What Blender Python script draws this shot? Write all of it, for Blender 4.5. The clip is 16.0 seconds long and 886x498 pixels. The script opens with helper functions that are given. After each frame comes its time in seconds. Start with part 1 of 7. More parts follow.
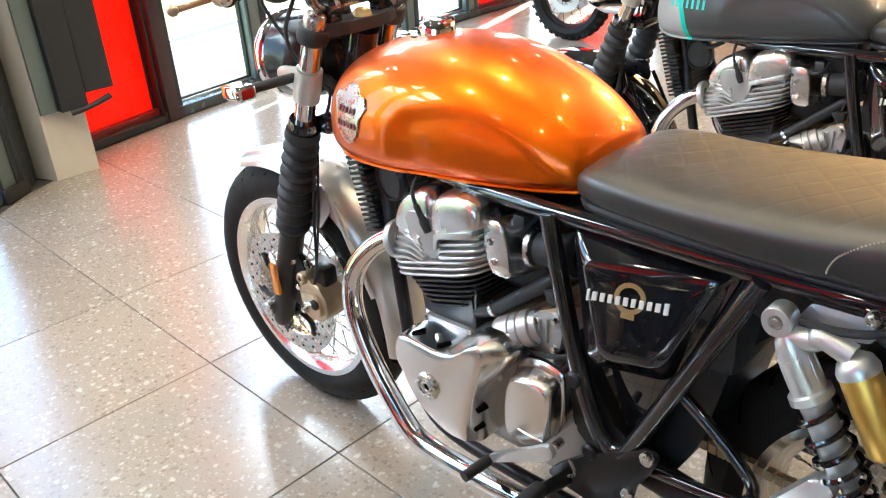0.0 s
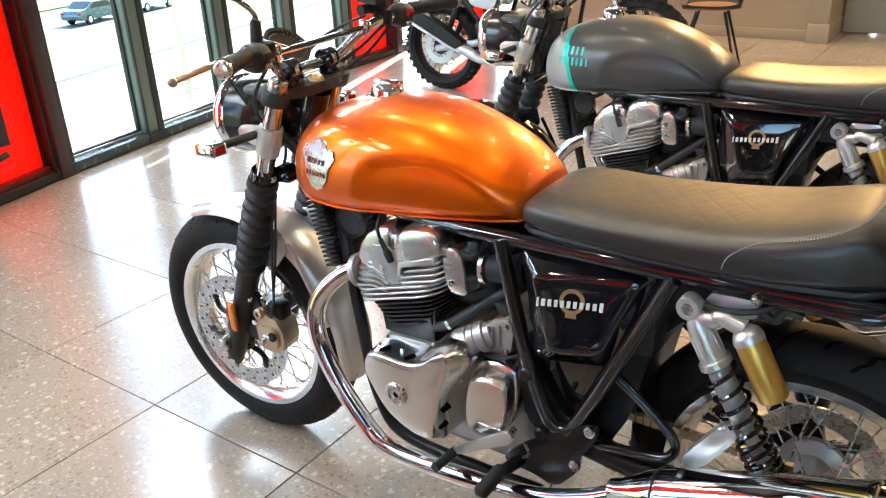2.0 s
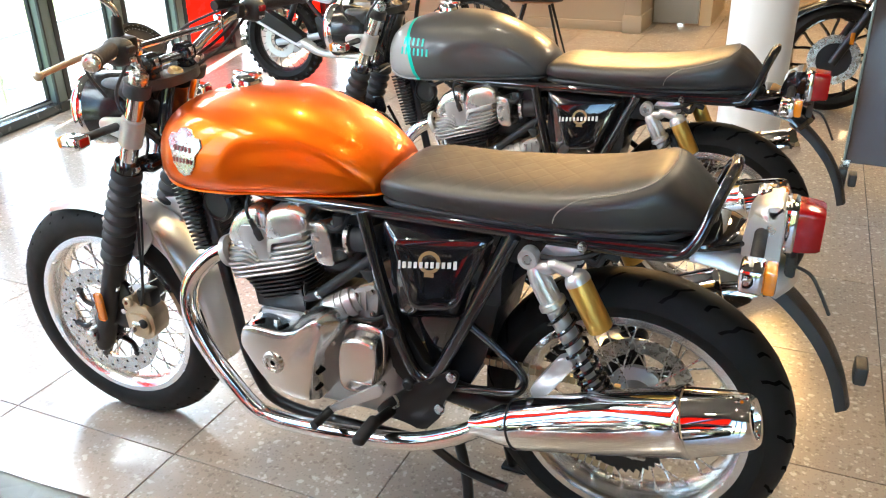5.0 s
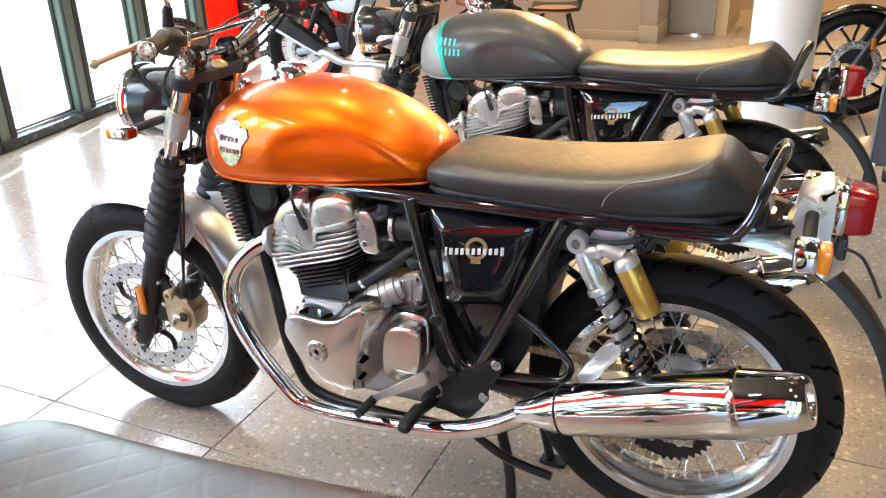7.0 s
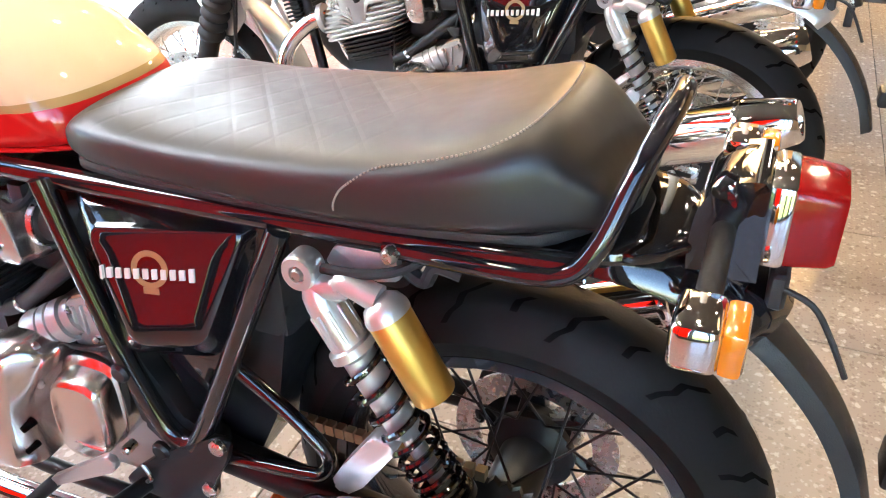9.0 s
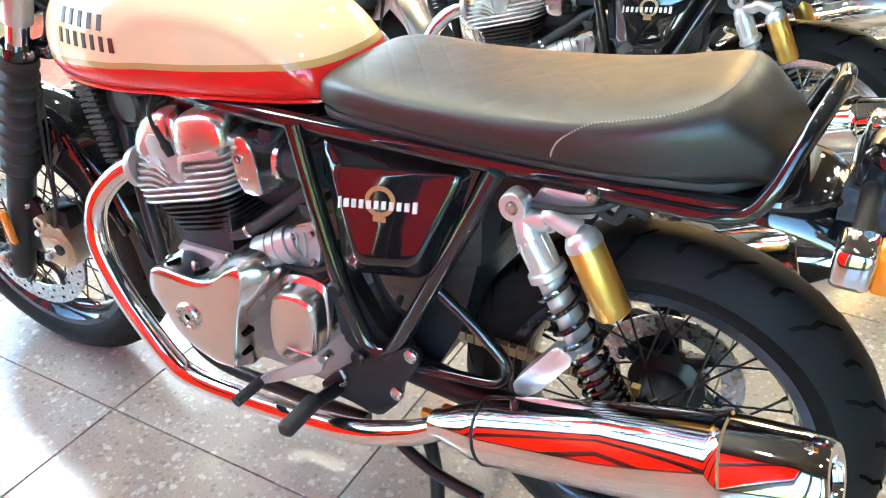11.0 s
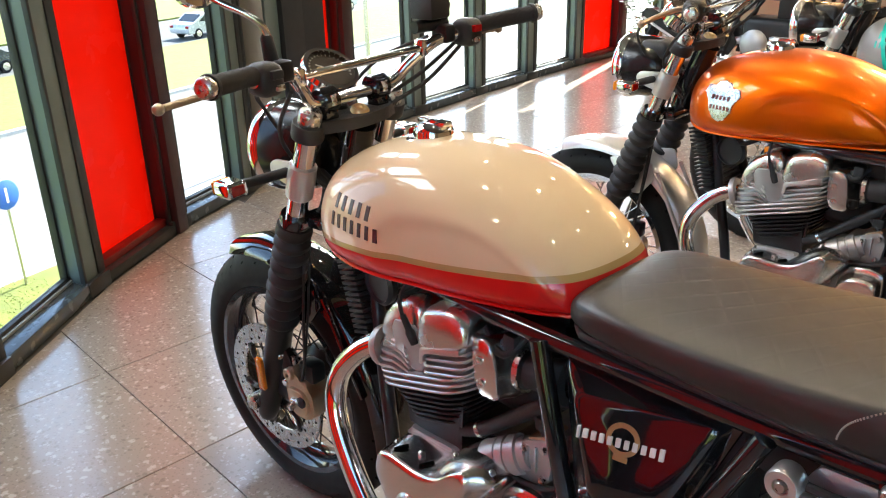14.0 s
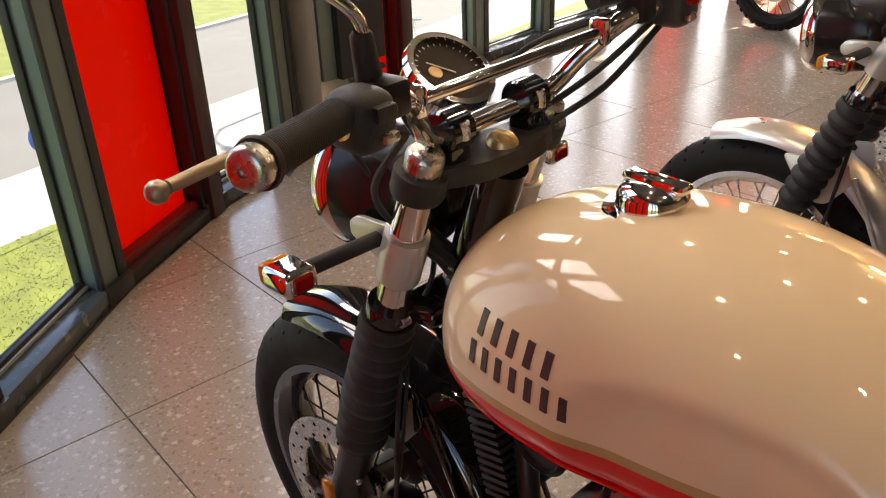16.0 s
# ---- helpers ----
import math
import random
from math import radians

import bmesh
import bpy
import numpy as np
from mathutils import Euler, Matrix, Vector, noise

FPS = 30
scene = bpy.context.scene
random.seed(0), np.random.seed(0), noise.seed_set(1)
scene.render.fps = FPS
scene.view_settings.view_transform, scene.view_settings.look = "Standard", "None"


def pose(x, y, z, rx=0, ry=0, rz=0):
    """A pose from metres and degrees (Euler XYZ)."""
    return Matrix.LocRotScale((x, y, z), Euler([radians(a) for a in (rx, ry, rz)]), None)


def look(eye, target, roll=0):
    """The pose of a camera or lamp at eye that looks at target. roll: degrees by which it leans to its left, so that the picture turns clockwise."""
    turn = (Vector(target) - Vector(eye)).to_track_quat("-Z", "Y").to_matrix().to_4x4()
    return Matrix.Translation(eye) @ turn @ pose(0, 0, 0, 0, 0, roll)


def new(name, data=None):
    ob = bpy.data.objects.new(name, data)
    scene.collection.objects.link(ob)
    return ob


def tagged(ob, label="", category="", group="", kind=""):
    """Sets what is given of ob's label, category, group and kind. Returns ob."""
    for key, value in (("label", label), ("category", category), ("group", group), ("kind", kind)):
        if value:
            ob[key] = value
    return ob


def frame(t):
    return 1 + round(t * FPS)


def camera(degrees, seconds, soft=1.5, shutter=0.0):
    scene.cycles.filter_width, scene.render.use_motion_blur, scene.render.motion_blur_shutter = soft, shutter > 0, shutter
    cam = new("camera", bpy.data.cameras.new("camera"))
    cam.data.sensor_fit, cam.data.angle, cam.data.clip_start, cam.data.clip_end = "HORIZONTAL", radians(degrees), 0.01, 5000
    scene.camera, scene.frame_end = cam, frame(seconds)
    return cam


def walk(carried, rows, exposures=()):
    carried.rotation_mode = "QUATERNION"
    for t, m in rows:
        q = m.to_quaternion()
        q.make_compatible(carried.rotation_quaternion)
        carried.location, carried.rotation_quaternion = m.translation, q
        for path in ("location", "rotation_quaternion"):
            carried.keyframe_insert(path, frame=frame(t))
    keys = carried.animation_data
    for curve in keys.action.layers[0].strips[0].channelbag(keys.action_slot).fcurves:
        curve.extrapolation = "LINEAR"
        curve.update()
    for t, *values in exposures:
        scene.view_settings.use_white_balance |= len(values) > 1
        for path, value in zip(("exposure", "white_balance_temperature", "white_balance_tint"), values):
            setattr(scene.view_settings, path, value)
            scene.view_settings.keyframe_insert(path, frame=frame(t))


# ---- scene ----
cam = camera(57.3, 16.0, 1.1)
PATH = [
    (0, (1.867, -0.84, 1.278), (0.573, 0.394, 0.381), -3.9),
    (0.5, (1.848, -0.857, 1.278), (0.594, 0.422, 0.39), -3.4),
    (1, (1.841, -0.988, 1.303), (0.693, 0.402, 0.437), -2.9),
    (1.5, (1.866, -1.101, 1.346), (0.792, 0.359, 0.501), -2.2),
    (2, (1.899, -1.127, 1.368), (0.828, 0.351, 0.552), -2.7),
    (2.5, (1.918, -1.118, 1.371), (0.836, 0.363, 0.574), -3.5),
    (3, (1.912, -1.16, 1.375), (0.909, 0.381, 0.587), -2.9),
    (3.5, (1.887, -1.254, 1.391), (1.01, 0.372, 0.623), -1.9),
    (4, (1.911, -1.287, 1.399), (1.102, 0.377, 0.64), -1.3),
    (4.5, (1.945, -1.29, 1.399), (1.187, 0.37, 0.58), -1.2),
    (4.7, (1.957, -1.29, 1.398), (1.217, 0.366, 0.555), -1.2),
    (6.8, (1.97, -1.302, 1.369), (1.148, 0.326, 0.548), -2.2),
    (7, (1.907, -1.35, 1.351), (1.136, 0.31, 0.544), -1.6),
    (7.5, (1.852, -1.439, 1.315), (1.157, 0.242, 0.485), -1.4),
    (8, (1.874, -1.519, 1.273), (1.195, 0.125, 0.359), -0.8),
    (8.5, (1.889, -1.637, 1.256), (1.201, -0.026, 0.29), -0.3),
    (9, (1.911, -1.74, 1.206), (1.244, -0.173, 0.157), -0.8),
    (9.2, (1.913, -1.776, 1.176), (1.267, -0.233, 0.079), -1.0),
    (11.3, (1.845, -2.016, 1.275), (0.97, -0.541, 0.247), 0.2),
    (11.5, (1.841, -2.024, 1.289), (0.907, -0.565, 0.289), -0.0),
    (12, (1.846, -2.02, 1.303), (0.82, -0.573, 0.379), 0.0),
    (12.5, (1.848, -2.015, 1.316), (0.735, -0.603, 0.441), -0.3),
    (13, (1.865, -1.999, 1.32), (0.646, -0.654, 0.481), -1.2),
    (13.5, (1.868, -1.975, 1.335), (0.558, -0.691, 0.538), -1.8),
    (14, (1.774, -1.905, 1.336), (0.433, -0.641, 0.558), -1.3),
    (14.5, (1.623, -1.832, 1.331), (0.277, -0.589, 0.528), -0.9),
    (15, (1.512, -1.769, 1.325), (0.149, -0.575, 0.479), -2.0),
    (15.5, (1.366, -1.66, 1.302), (-0.023, -0.524, 0.419), -2.9),
    (16, (1.205, -1.604, 1.303), (-0.147, -0.454, 0.381), -2.2),
]
EXPOSURE = [(0, 3.18, 6050, 3), (0.5, 2.42, 6100, 3), (1.0, 2.7, 6080, 3), (1.5, 2.87, 6050, 3), (7.0, 3.29, 6100, 5), (7.6, 3.23, 6150, 6), (8.0, 3.23, 6300, 8), (8.6, 3.7, 6400, 11), (11.5, 3.91, 5520, -6), (12.0, 3.7, 5520, -6), (12.8, 3.58, 5650, -6), (13.5, 3.15, 5910, 0), (14.0, 2.55, 6500, 7), (14.5, 1.98, 7150, 14), (16, 1.9, 7700, 16)]
walk(cam, [(t, look(eye, target, roll)) for t, eye, target, roll in PATH], EXPOSURE)

# ---------------------------------------------------------------- light
world = bpy.data.worlds.new("sky")
scene.world = world
world.use_nodes = True
wn = world.node_tree.nodes
sky = wn.new("ShaderNodeTexSky")
sky.sky_type = "NISHITA"
sky.sun_disc = False
sky.sun_elevation, sky.sun_rotation = radians(38.7), radians(342)
world.node_tree.links.new(sky.outputs[0], wn["Background"].inputs[0])
wn["Background"].inputs[1].default_value = 0.15
sun_data = bpy.data.lights.new("sun", "SUN")
sun_data.energy, sun_data.angle, sun_data.color = 5.0, radians(0.5), (1.0, 0.95, 0.87)
sun = new("sun", sun_data)
SUN_FROM = Vector((-0.31, 0.95, 0.80))
sun.matrix_world = look(SUN_FROM * 30, (0, 0, 0))

# ---------------------------------------------------------------- helpers
def material(name, color, rough=0.5, metal=0.0, vary=0.08, scale=8.0, bump=0.0, bscale=150.0, coat=0.0, rvary=0.06, spec=0.5):
    """A node material whose colour, roughness and relief vary at two scales."""
    m = bpy.data.materials.new(name)
    m.use_nodes = True
    nt = m.node_tree
    b = nt.nodes["Principled BSDF"]
    b.inputs["Metallic"].default_value = metal
    b.inputs["Specular IOR Level"].default_value = spec
    b.inputs["Coat Weight"].default_value = coat
    b.inputs["Coat Roughness"].default_value = 0.018
    tc = nt.nodes.new("ShaderNodeTexCoord")
    n1 = nt.nodes.new("ShaderNodeTexNoise")
    n1.inputs["Scale"].default_value, n1.inputs["Detail"].default_value = scale, 6
    nt.links.new(tc.outputs["Object"], n1.inputs["Vector"])
    mix = nt.nodes.new("ShaderNodeMix")
    mix.data_type = "RGBA"
    lo = [max(0, c * (1 - vary)) for c in color]
    hi = [min(1, c * (1 + vary)) for c in color]
    mix.inputs[6].default_value, mix.inputs[7].default_value = (*lo, 1), (*hi, 1)
    nt.links.new(n1.outputs[0], mix.inputs[0])
    nt.links.new(mix.outputs[2], b.inputs["Base Color"])
    mr = nt.nodes.new("ShaderNodeMapRange")
    mr.inputs[1].default_value, mr.inputs[2].default_value = 0.3, 0.7
    mr.inputs[3].default_value, mr.inputs[4].default_value = max(0.01, rough - rvary), min(1, rough + rvary)
    n2 = nt.nodes.new("ShaderNodeTexNoise")
    n2.inputs["Scale"].default_value, n2.inputs["Detail"].default_value = scale * 4, 4
    nt.links.new(tc.outputs["Object"], n2.inputs["Vector"])
    nt.links.new(n2.outputs[0], mr.inputs[0])
    nt.links.new(mr.outputs[0], b.inputs["Roughness"])
    if bump:
        n3 = nt.nodes.new("ShaderNodeTexNoise")
        n3.inputs["Scale"].default_value, n3.inputs["Detail"].default_value = bscale, 5
        nt.links.new(tc.outputs["Object"], n3.inputs["Vector"])
        bp = nt.nodes.new("ShaderNodeBump")
        bp.inputs["Strength"].default_value, bp.inputs["Distance"].default_value = bump, 0.002
        nt.links.new(n3.outputs[0], bp.inputs["Height"])
        nt.links.new(bp.outputs[0], b.inputs["Normal"])
    return m


def nodes_of(m):
    return m.node_tree.nodes, m.node_tree.links, m.node_tree.nodes["Principled BSDF"]


def finish(bm, angle=38):
    bmesh.ops.recalc_face_normals(bm, faces=bm.faces)
    for f in bm.faces:
        f.smooth = True
    lim = radians(angle)
    for e in bm.edges:
        if len(e.link_faces) == 2:
            e.smooth = e.calc_face_angle(0) < lim
    return bm


STEER = None          # set while the turned front end of a motorcycle is built
TAIL = False          # set while the rear part of a motorcycle is built: it sits a little further forward


def tail_shift(x):
    return 0.018 * smoothstep(0.95, 1.30, x)


def rear(x):
    """The place before the shift of the tail of a point that ends up at x."""
    return x + tail_shift(x + tail_shift(x + 0.009))


def loop_loft(rings):
    """A closed skin over rings of equal length; the first and last are capped."""
    bm = bmesh.new()
    rows = [[bm.verts.new(p) for p in ring] for ring in rings]
    n = len(rows[0])
    for a, b_ in zip(rows, rows[1:]):
        for j in range(n):
            bm.faces.new((a[j], a[(j + 1) % n], b_[(j + 1) % n], b_[j]))
    bm.faces.new(rows[0])
    bm.faces.new(rows[-1][::-1])
    return bm


def closed_curve(pts, n=4):
    """A smooth closed outline through the given points."""
    P = [Vector((x, z)) for x, z in pts]
    m = len(P)
    out = []
    for i in range(m):
        a, b_, c, d = P[i - 1], P[i], P[(i + 1) % m], P[(i + 2) % m]
        for k in range(n):
            t = k / n
            q = 0.5 * (2 * b_ + (c - a) * t + (2 * a - 5 * b_ + 4 * c - d) * t * t + (3 * b_ - a - 3 * c + d) * t ** 3)
            out.append((q.x, q.y))
    return out


def part(name, bm, mat, parent=None, label="", angle=38):
    """Links a bmesh as one mesh object under a thing or a part."""
    if STEER is not None:
        bmesh.ops.transform(bm, matrix=STEER, verts=bm.verts)
    if TAIL:
        for v in bm.verts:
            v.co.x -= tail_shift(v.co.x)
    finish(bm, angle)
    me = bpy.data.meshes.new(name)
    bm.to_mesh(me)
    bm.free()
    me.materials.append(mat)
    ob = new(name, me)
    ob.parent = parent
    if label:
        tagged(ob, label)
    return ob


def thing(name, label, category, m=None, group="", kind=""):
    ob = new(name)
    ob.empty_display_size = 0.1
    if m is not None:
        ob.matrix_basis = m
    return tagged(ob, label, category, group, kind)


def box(x0, x1, y0, y1, z0, z1, bev=0.0, seg=2, bm=None):
    bm = bm or bmesh.new()
    r = bmesh.ops.create_cube(bm, size=1)
    for v in r["verts"]:
        v.co = Vector(((x0 + x1) / 2 + v.co.x * (x1 - x0), (y0 + y1) / 2 + v.co.y * (y1 - y0), (z0 + z1) / 2 + v.co.z * (z1 - z0)))
    if bev:
        es = list({e for v in r["verts"] for e in v.link_edges})
        bmesh.ops.bevel(bm, geom=es, offset=bev, segments=seg, affect="EDGES", profile=0.5)
    return bm


def curve_points(pts, n=6):
    """A smooth line through the given points."""
    P = [Vector(p) for p in pts]
    if len(P) < 3:
        return P
    out = []
    for i in range(len(P) - 1):
        a, b, c, d = P[max(i - 1, 0)], P[i], P[i + 1], P[min(i + 2, len(P) - 1)]
        for k in range(n):
            t = k / n
            out.append(0.5 * (2 * b + (c - a) * t + (2 * a - 5 * b + 4 * c - d) * t * t + (3 * b - a - 3 * c + d) * t ** 3))
    out.append(P[-1])
    return out


def tube(pts, r, seg=10, n=6, bm=None, caps=True, smooth=True):
    """A round tube along a line; r is a radius or a list of radii at the given points."""
    bm = bm or bmesh.new()
    P = curve_points(pts, n) if smooth else [Vector(p) for p in pts]
    m = len(P)
    if isinstance(r, (list, tuple)):
        k = len(r) - 1
        R = []
        for i in range(m):
            s = i / (m - 1) * k
            j = min(int(s), k - 1)
            R.append(r[j] + (r[j + 1] - r[j]) * (s - j))
    else:
        R = [r] * m
    up = None
    rings = []
    for i, p in enumerate(P):
        d = (P[min(i + 1, m - 1)] - P[max(i - 1, 0)]).normalized()
        if up is None:
            up = d.orthogonal().normalized()
        up = (up - d * up.dot(d)).normalized()
        side = d.cross(up)
        rings.append([bm.verts.new(p + R[i] * (math.cos(a) * up + math.sin(a) * side)) for a in (2 * math.pi * k / seg for k in range(seg))])
    for a, b in zip(rings, rings[1:]):
        for k in range(seg):
            bm.faces.new((a[k], a[(k + 1) % seg], b[(k + 1) % seg], b[k]))
    if caps:
        bm.faces.new(rings[0])
        bm.faces.new(rings[-1][::-1])
    return bm


def lathe(profile, m=None, seg=32, bm=None, closed=False):
    """Turns (radius, height) pairs about the z axis, then places the shape by m."""
    bm = bm or bmesh.new()
    m = m or Matrix()
    rings = []
    for r, h in profile:
        if r < 1e-6:
            rings.append([bm.verts.new(m @ Vector((0, 0, h)))])
        else:
            rings.append([bm.verts.new(m @ Vector((r * math.cos(a), r * math.sin(a), h))) for a in (2 * math.pi * k / seg for k in range(seg))])
    pairs = list(zip(rings, rings[1:])) + ([(rings[-1], rings[0])] if closed else [])
    for a, b in pairs:
        for k in range(seg):
            j = (k + 1) % seg
            if len(a) == 1 and len(b) == 1:
                continue
            if len(a) == 1:
                bm.faces.new((a[0], b[j], b[k]))
            elif len(b) == 1:
                bm.faces.new((a[k], a[j], b[0]))
            else:
                bm.faces.new((a[k], a[j], b[j], b[k]))
    return bm


def along(p, q):
    """The pose at p whose z axis points to q."""
    p, q = Vector(p), Vector(q)
    return Matrix.Translation(p) @ (q - p).to_track_quat("Z", "Y").to_matrix().to_4x4()


AXLE = Matrix.Rotation(radians(90), 4, "X")      # z axis of a lathe -> -y


def prism(outline, y0, y1, bev=0.0, seg=2, bm=None):
    """An outline in x, z drawn out from y0 to y1, with rounded rims."""
    bm = bm or bmesh.new()
    a = [bm.verts.new((x, y0, z)) for x, z in outline]
    b = [bm.verts.new((x, y1, z)) for x, z in outline]
    fs = [bm.faces.new(a), bm.faces.new(b[::-1])]
    n = len(a)
    for k in range(n):
        bm.faces.new((a[k], b[k], b[(k + 1) % n], a[(k + 1) % n]))
    if bev:
        es = [e for f in fs for e in f.edges]
        bmesh.ops.bevel(bm, geom=es, offset=bev, segments=seg, affect="EDGES", profile=0.5)
    return bm


def rounded(outline, r, n=4):
    """Rounds the corners of an outline."""
    out = []
    m = len(outline)
    for i in range(m):
        p, a, b = Vector(outline[i]), Vector(outline[i - 1]), Vector(outline[(i + 1) % m])
        da, db = (a - p), (b - p)
        k = min(r, da.length * 0.45, db.length * 0.45)
        s, e = p + da.normalized() * k, p + db.normalized() * k
        for j in range(n + 1):
            t = j / n
            out.append(tuple((1 - t) ** 2 * s + 2 * t * (1 - t) * p + t * t * e))
    return out


def sample(table, x):
    """Smooth values between the rows of a table sorted by its first column."""
    if x <= table[0][0]:
        return table[0][1:]
    for i in range(len(table) - 1):
        if x <= table[i + 1][0]:
            a, b, c, d = table[max(i - 1, 0)], table[i], table[i + 1], table[min(i + 2, len(table) - 1)]
            t = (x - b[0]) / (c[0] - b[0])
            h = c[0] - b[0]
            out = []
            for k in range(1, len(b)):
                m0 = (c[k] - a[k]) / max(c[0] - a[0], 1e-6) * h
                m1 = (d[k] - b[k]) / max(d[0] - b[0], 1e-6) * h
                out.append((2 * t ** 3 - 3 * t * t + 1) * b[k] + (t ** 3 - 2 * t * t + t) * m0 + (-2 * t ** 3 + 3 * t * t) * c[k] + (t ** 3 - t * t) * m1)
            return tuple(out)
    return table[-1][1:]


def smoothstep(a, b, x):
    t = min(1, max(0, (x - a) / (b - a)))
    return t * t * (3 - 2 * t)


# ---------------------------------------------------------------- materials
def metallic_paint(name, color, rough=0.32):
    m = material(name, color, rough, 0.92, 0.03, 3, coat=0.55, rvary=0.02)
    ns, ln, b = nodes_of(m)
    tc, fl, bp = ns.new("ShaderNodeTexCoord"), ns.new("ShaderNodeTexVoronoi"), ns.new("ShaderNodeBump")
    fl.inputs["Scale"].default_value = 1500
    bp.inputs["Strength"].default_value, bp.inputs["Distance"].default_value = 0.08, 0.0004
    ln.new(tc.outputs["Object"], fl.inputs["Vector"])
    ln.new(fl.outputs["Distance"], bp.inputs["Height"])
    ln.new(bp.outputs[0], b.inputs["Normal"])
    return m


ORANGE = metallic_paint("orange_metallic_paint", (0.74, 0.120, 0.0), 0.37)
SILVER = material("silver_paint", (0.62, 0.60, 0.57), 0.33, 0.75, 0.04, 6, coat=0.4)
CHROME = material("chrome", (0.82, 0.81, 0.80), 0.06, 1.0, 0.03, 5, rvary=0.03)
ALLOY = material("polished_alloy", (0.74, 0.71, 0.68), 0.21, 1.0, 0.04, 5, 0.04, 700, rvary=0.03)
CAST = material("cast_alloy", (0.44, 0.43, 0.42), 0.38, 0.70, 0.12, 12, 0.25, 350, rvary=0.1)
POLISH = material("buffed_alloy", (0.72, 0.70, 0.68), 0.26, 1.0, 0.04, 5, 0.04, 700, rvary=0.03)
SHOCK_ALLOY = material("cast_silver_alloy", (0.60, 0.60, 0.59), 0.36, 0.85, 0.06, 14, 0.08, 500)
FIN = material("raw_alloy_fin", (0.62, 0.61, 0.59), 0.34, 0.9, 0.1, 20, 0.1, 300)
BLACK = material("gloss_black_enamel", (0.006, 0.006, 0.007), 0.05, 0.0, 0.2, 6, coat=0.8, rvary=0.02, spec=0.5)
SATIN = material("satin_black_metal", (0.010, 0.010, 0.011), 0.34, 0.05, 0.2, 14, 0.08, 300, spec=0.38)
RUBBER = material("black_rubber", (0.012, 0.012, 0.013), 0.62, 0.0, 0.2, 12, 0.2, 240)
PLASTIC = material("black_plastic", (0.014, 0.014, 0.015), 0.48, 0.0, 0.15, 15, 0.3, 600)
STEEL = material("brushed_steel", (0.55, 0.54, 0.52), 0.28, 1.0, 0.1, 25, 0.1, 400)
ZINC = material("yellow_zinc_plating", (0.66, 0.47, 0.24), 0.35, 0.9, 0.2, 25, 0.1, 300)
BRONZE = material("bronze_anodised_alloy", (0.52, 0.40, 0.27), 0.40, 0.8, 0.2, 25, 0.1, 300)
GOLD = material("gold_anodised_alloy", (0.66, 0.42, 0.10), 0.40, 1.0, 0.06, 15)
AMBER = material("amber_lens", (0.62, 0.19, 0.006), 0.15, 0.0, 0.1, 60, 0.3, 120, coat=1.0)
RED_LENS = material("red_lens", (0.25, 0.003, 0.004), 0.14, 0.0, 0.12, 50, 0.2, 120, coat=0.25, spec=0.35)
DIAL = material("dial_face", (0.020, 0.013, 0.009), 0.45, spec=0.12)
LEVER_ALLOY = material("satin_lever_alloy", (0.42, 0.34, 0.25), 0.40, 0.9, 0.08, 30, 0.1, 300)
WHITE_MARK = material("white_lettering", (0.66, 0.64, 0.60), 0.4, 0.0, 0.04)
GOLD_MARK = material("gold_lettering", (0.34, 0.22, 0.10), 0.35, 0.4, 0.08)
BLACK_MARK = material("dark_lettering", (0.05, 0.03, 0.03), 0.35)
TEAL_MARK = material("teal_lettering", (0.02, 0.46, 0.36), 0.35)
THREAD = material("pale_thread", (0.30, 0.26, 0.22), 0.8, 0, 0.2, 900)
LENS = material("lamp_glass", (0.75, 0.78, 0.80), 0.05, 0.6, 0.1, 30, coat=1.0)
CHAIN = material("chain_steel", (0.40, 0.33, 0.20), 0.4, 0.9, 0.25, 60)


def tyre_material():
    m = material("tyre_rubber", (0.0095, 0.0090, 0.0088), 0.56, 0.0, 0.25, 10, 0.0, spec=0.17)
    ns, ln, b = nodes_of(m)
    tc, sp = ns.new("ShaderNodeTexCoord"), ns.new("ShaderNodeSeparateXYZ")
    ln.new(tc.outputs["Object"], sp.inputs[0])
    nz = ns.new("ShaderNodeTexNoise")
    nz.inputs["Scale"].default_value = 260
    bp = ns.new("ShaderNodeBump")
    bp.inputs["Strength"].default_value, bp.inputs["Distance"].default_value = 0.25, 0.001
    ln.new(tc.outputs["Object"], nz.inputs["Vector"])
    ln.new(nz.outputs[0], bp.inputs["Height"])
    ln.new(bp.outputs[0], b.inputs["Normal"])
    return m


TYRE = tyre_material()


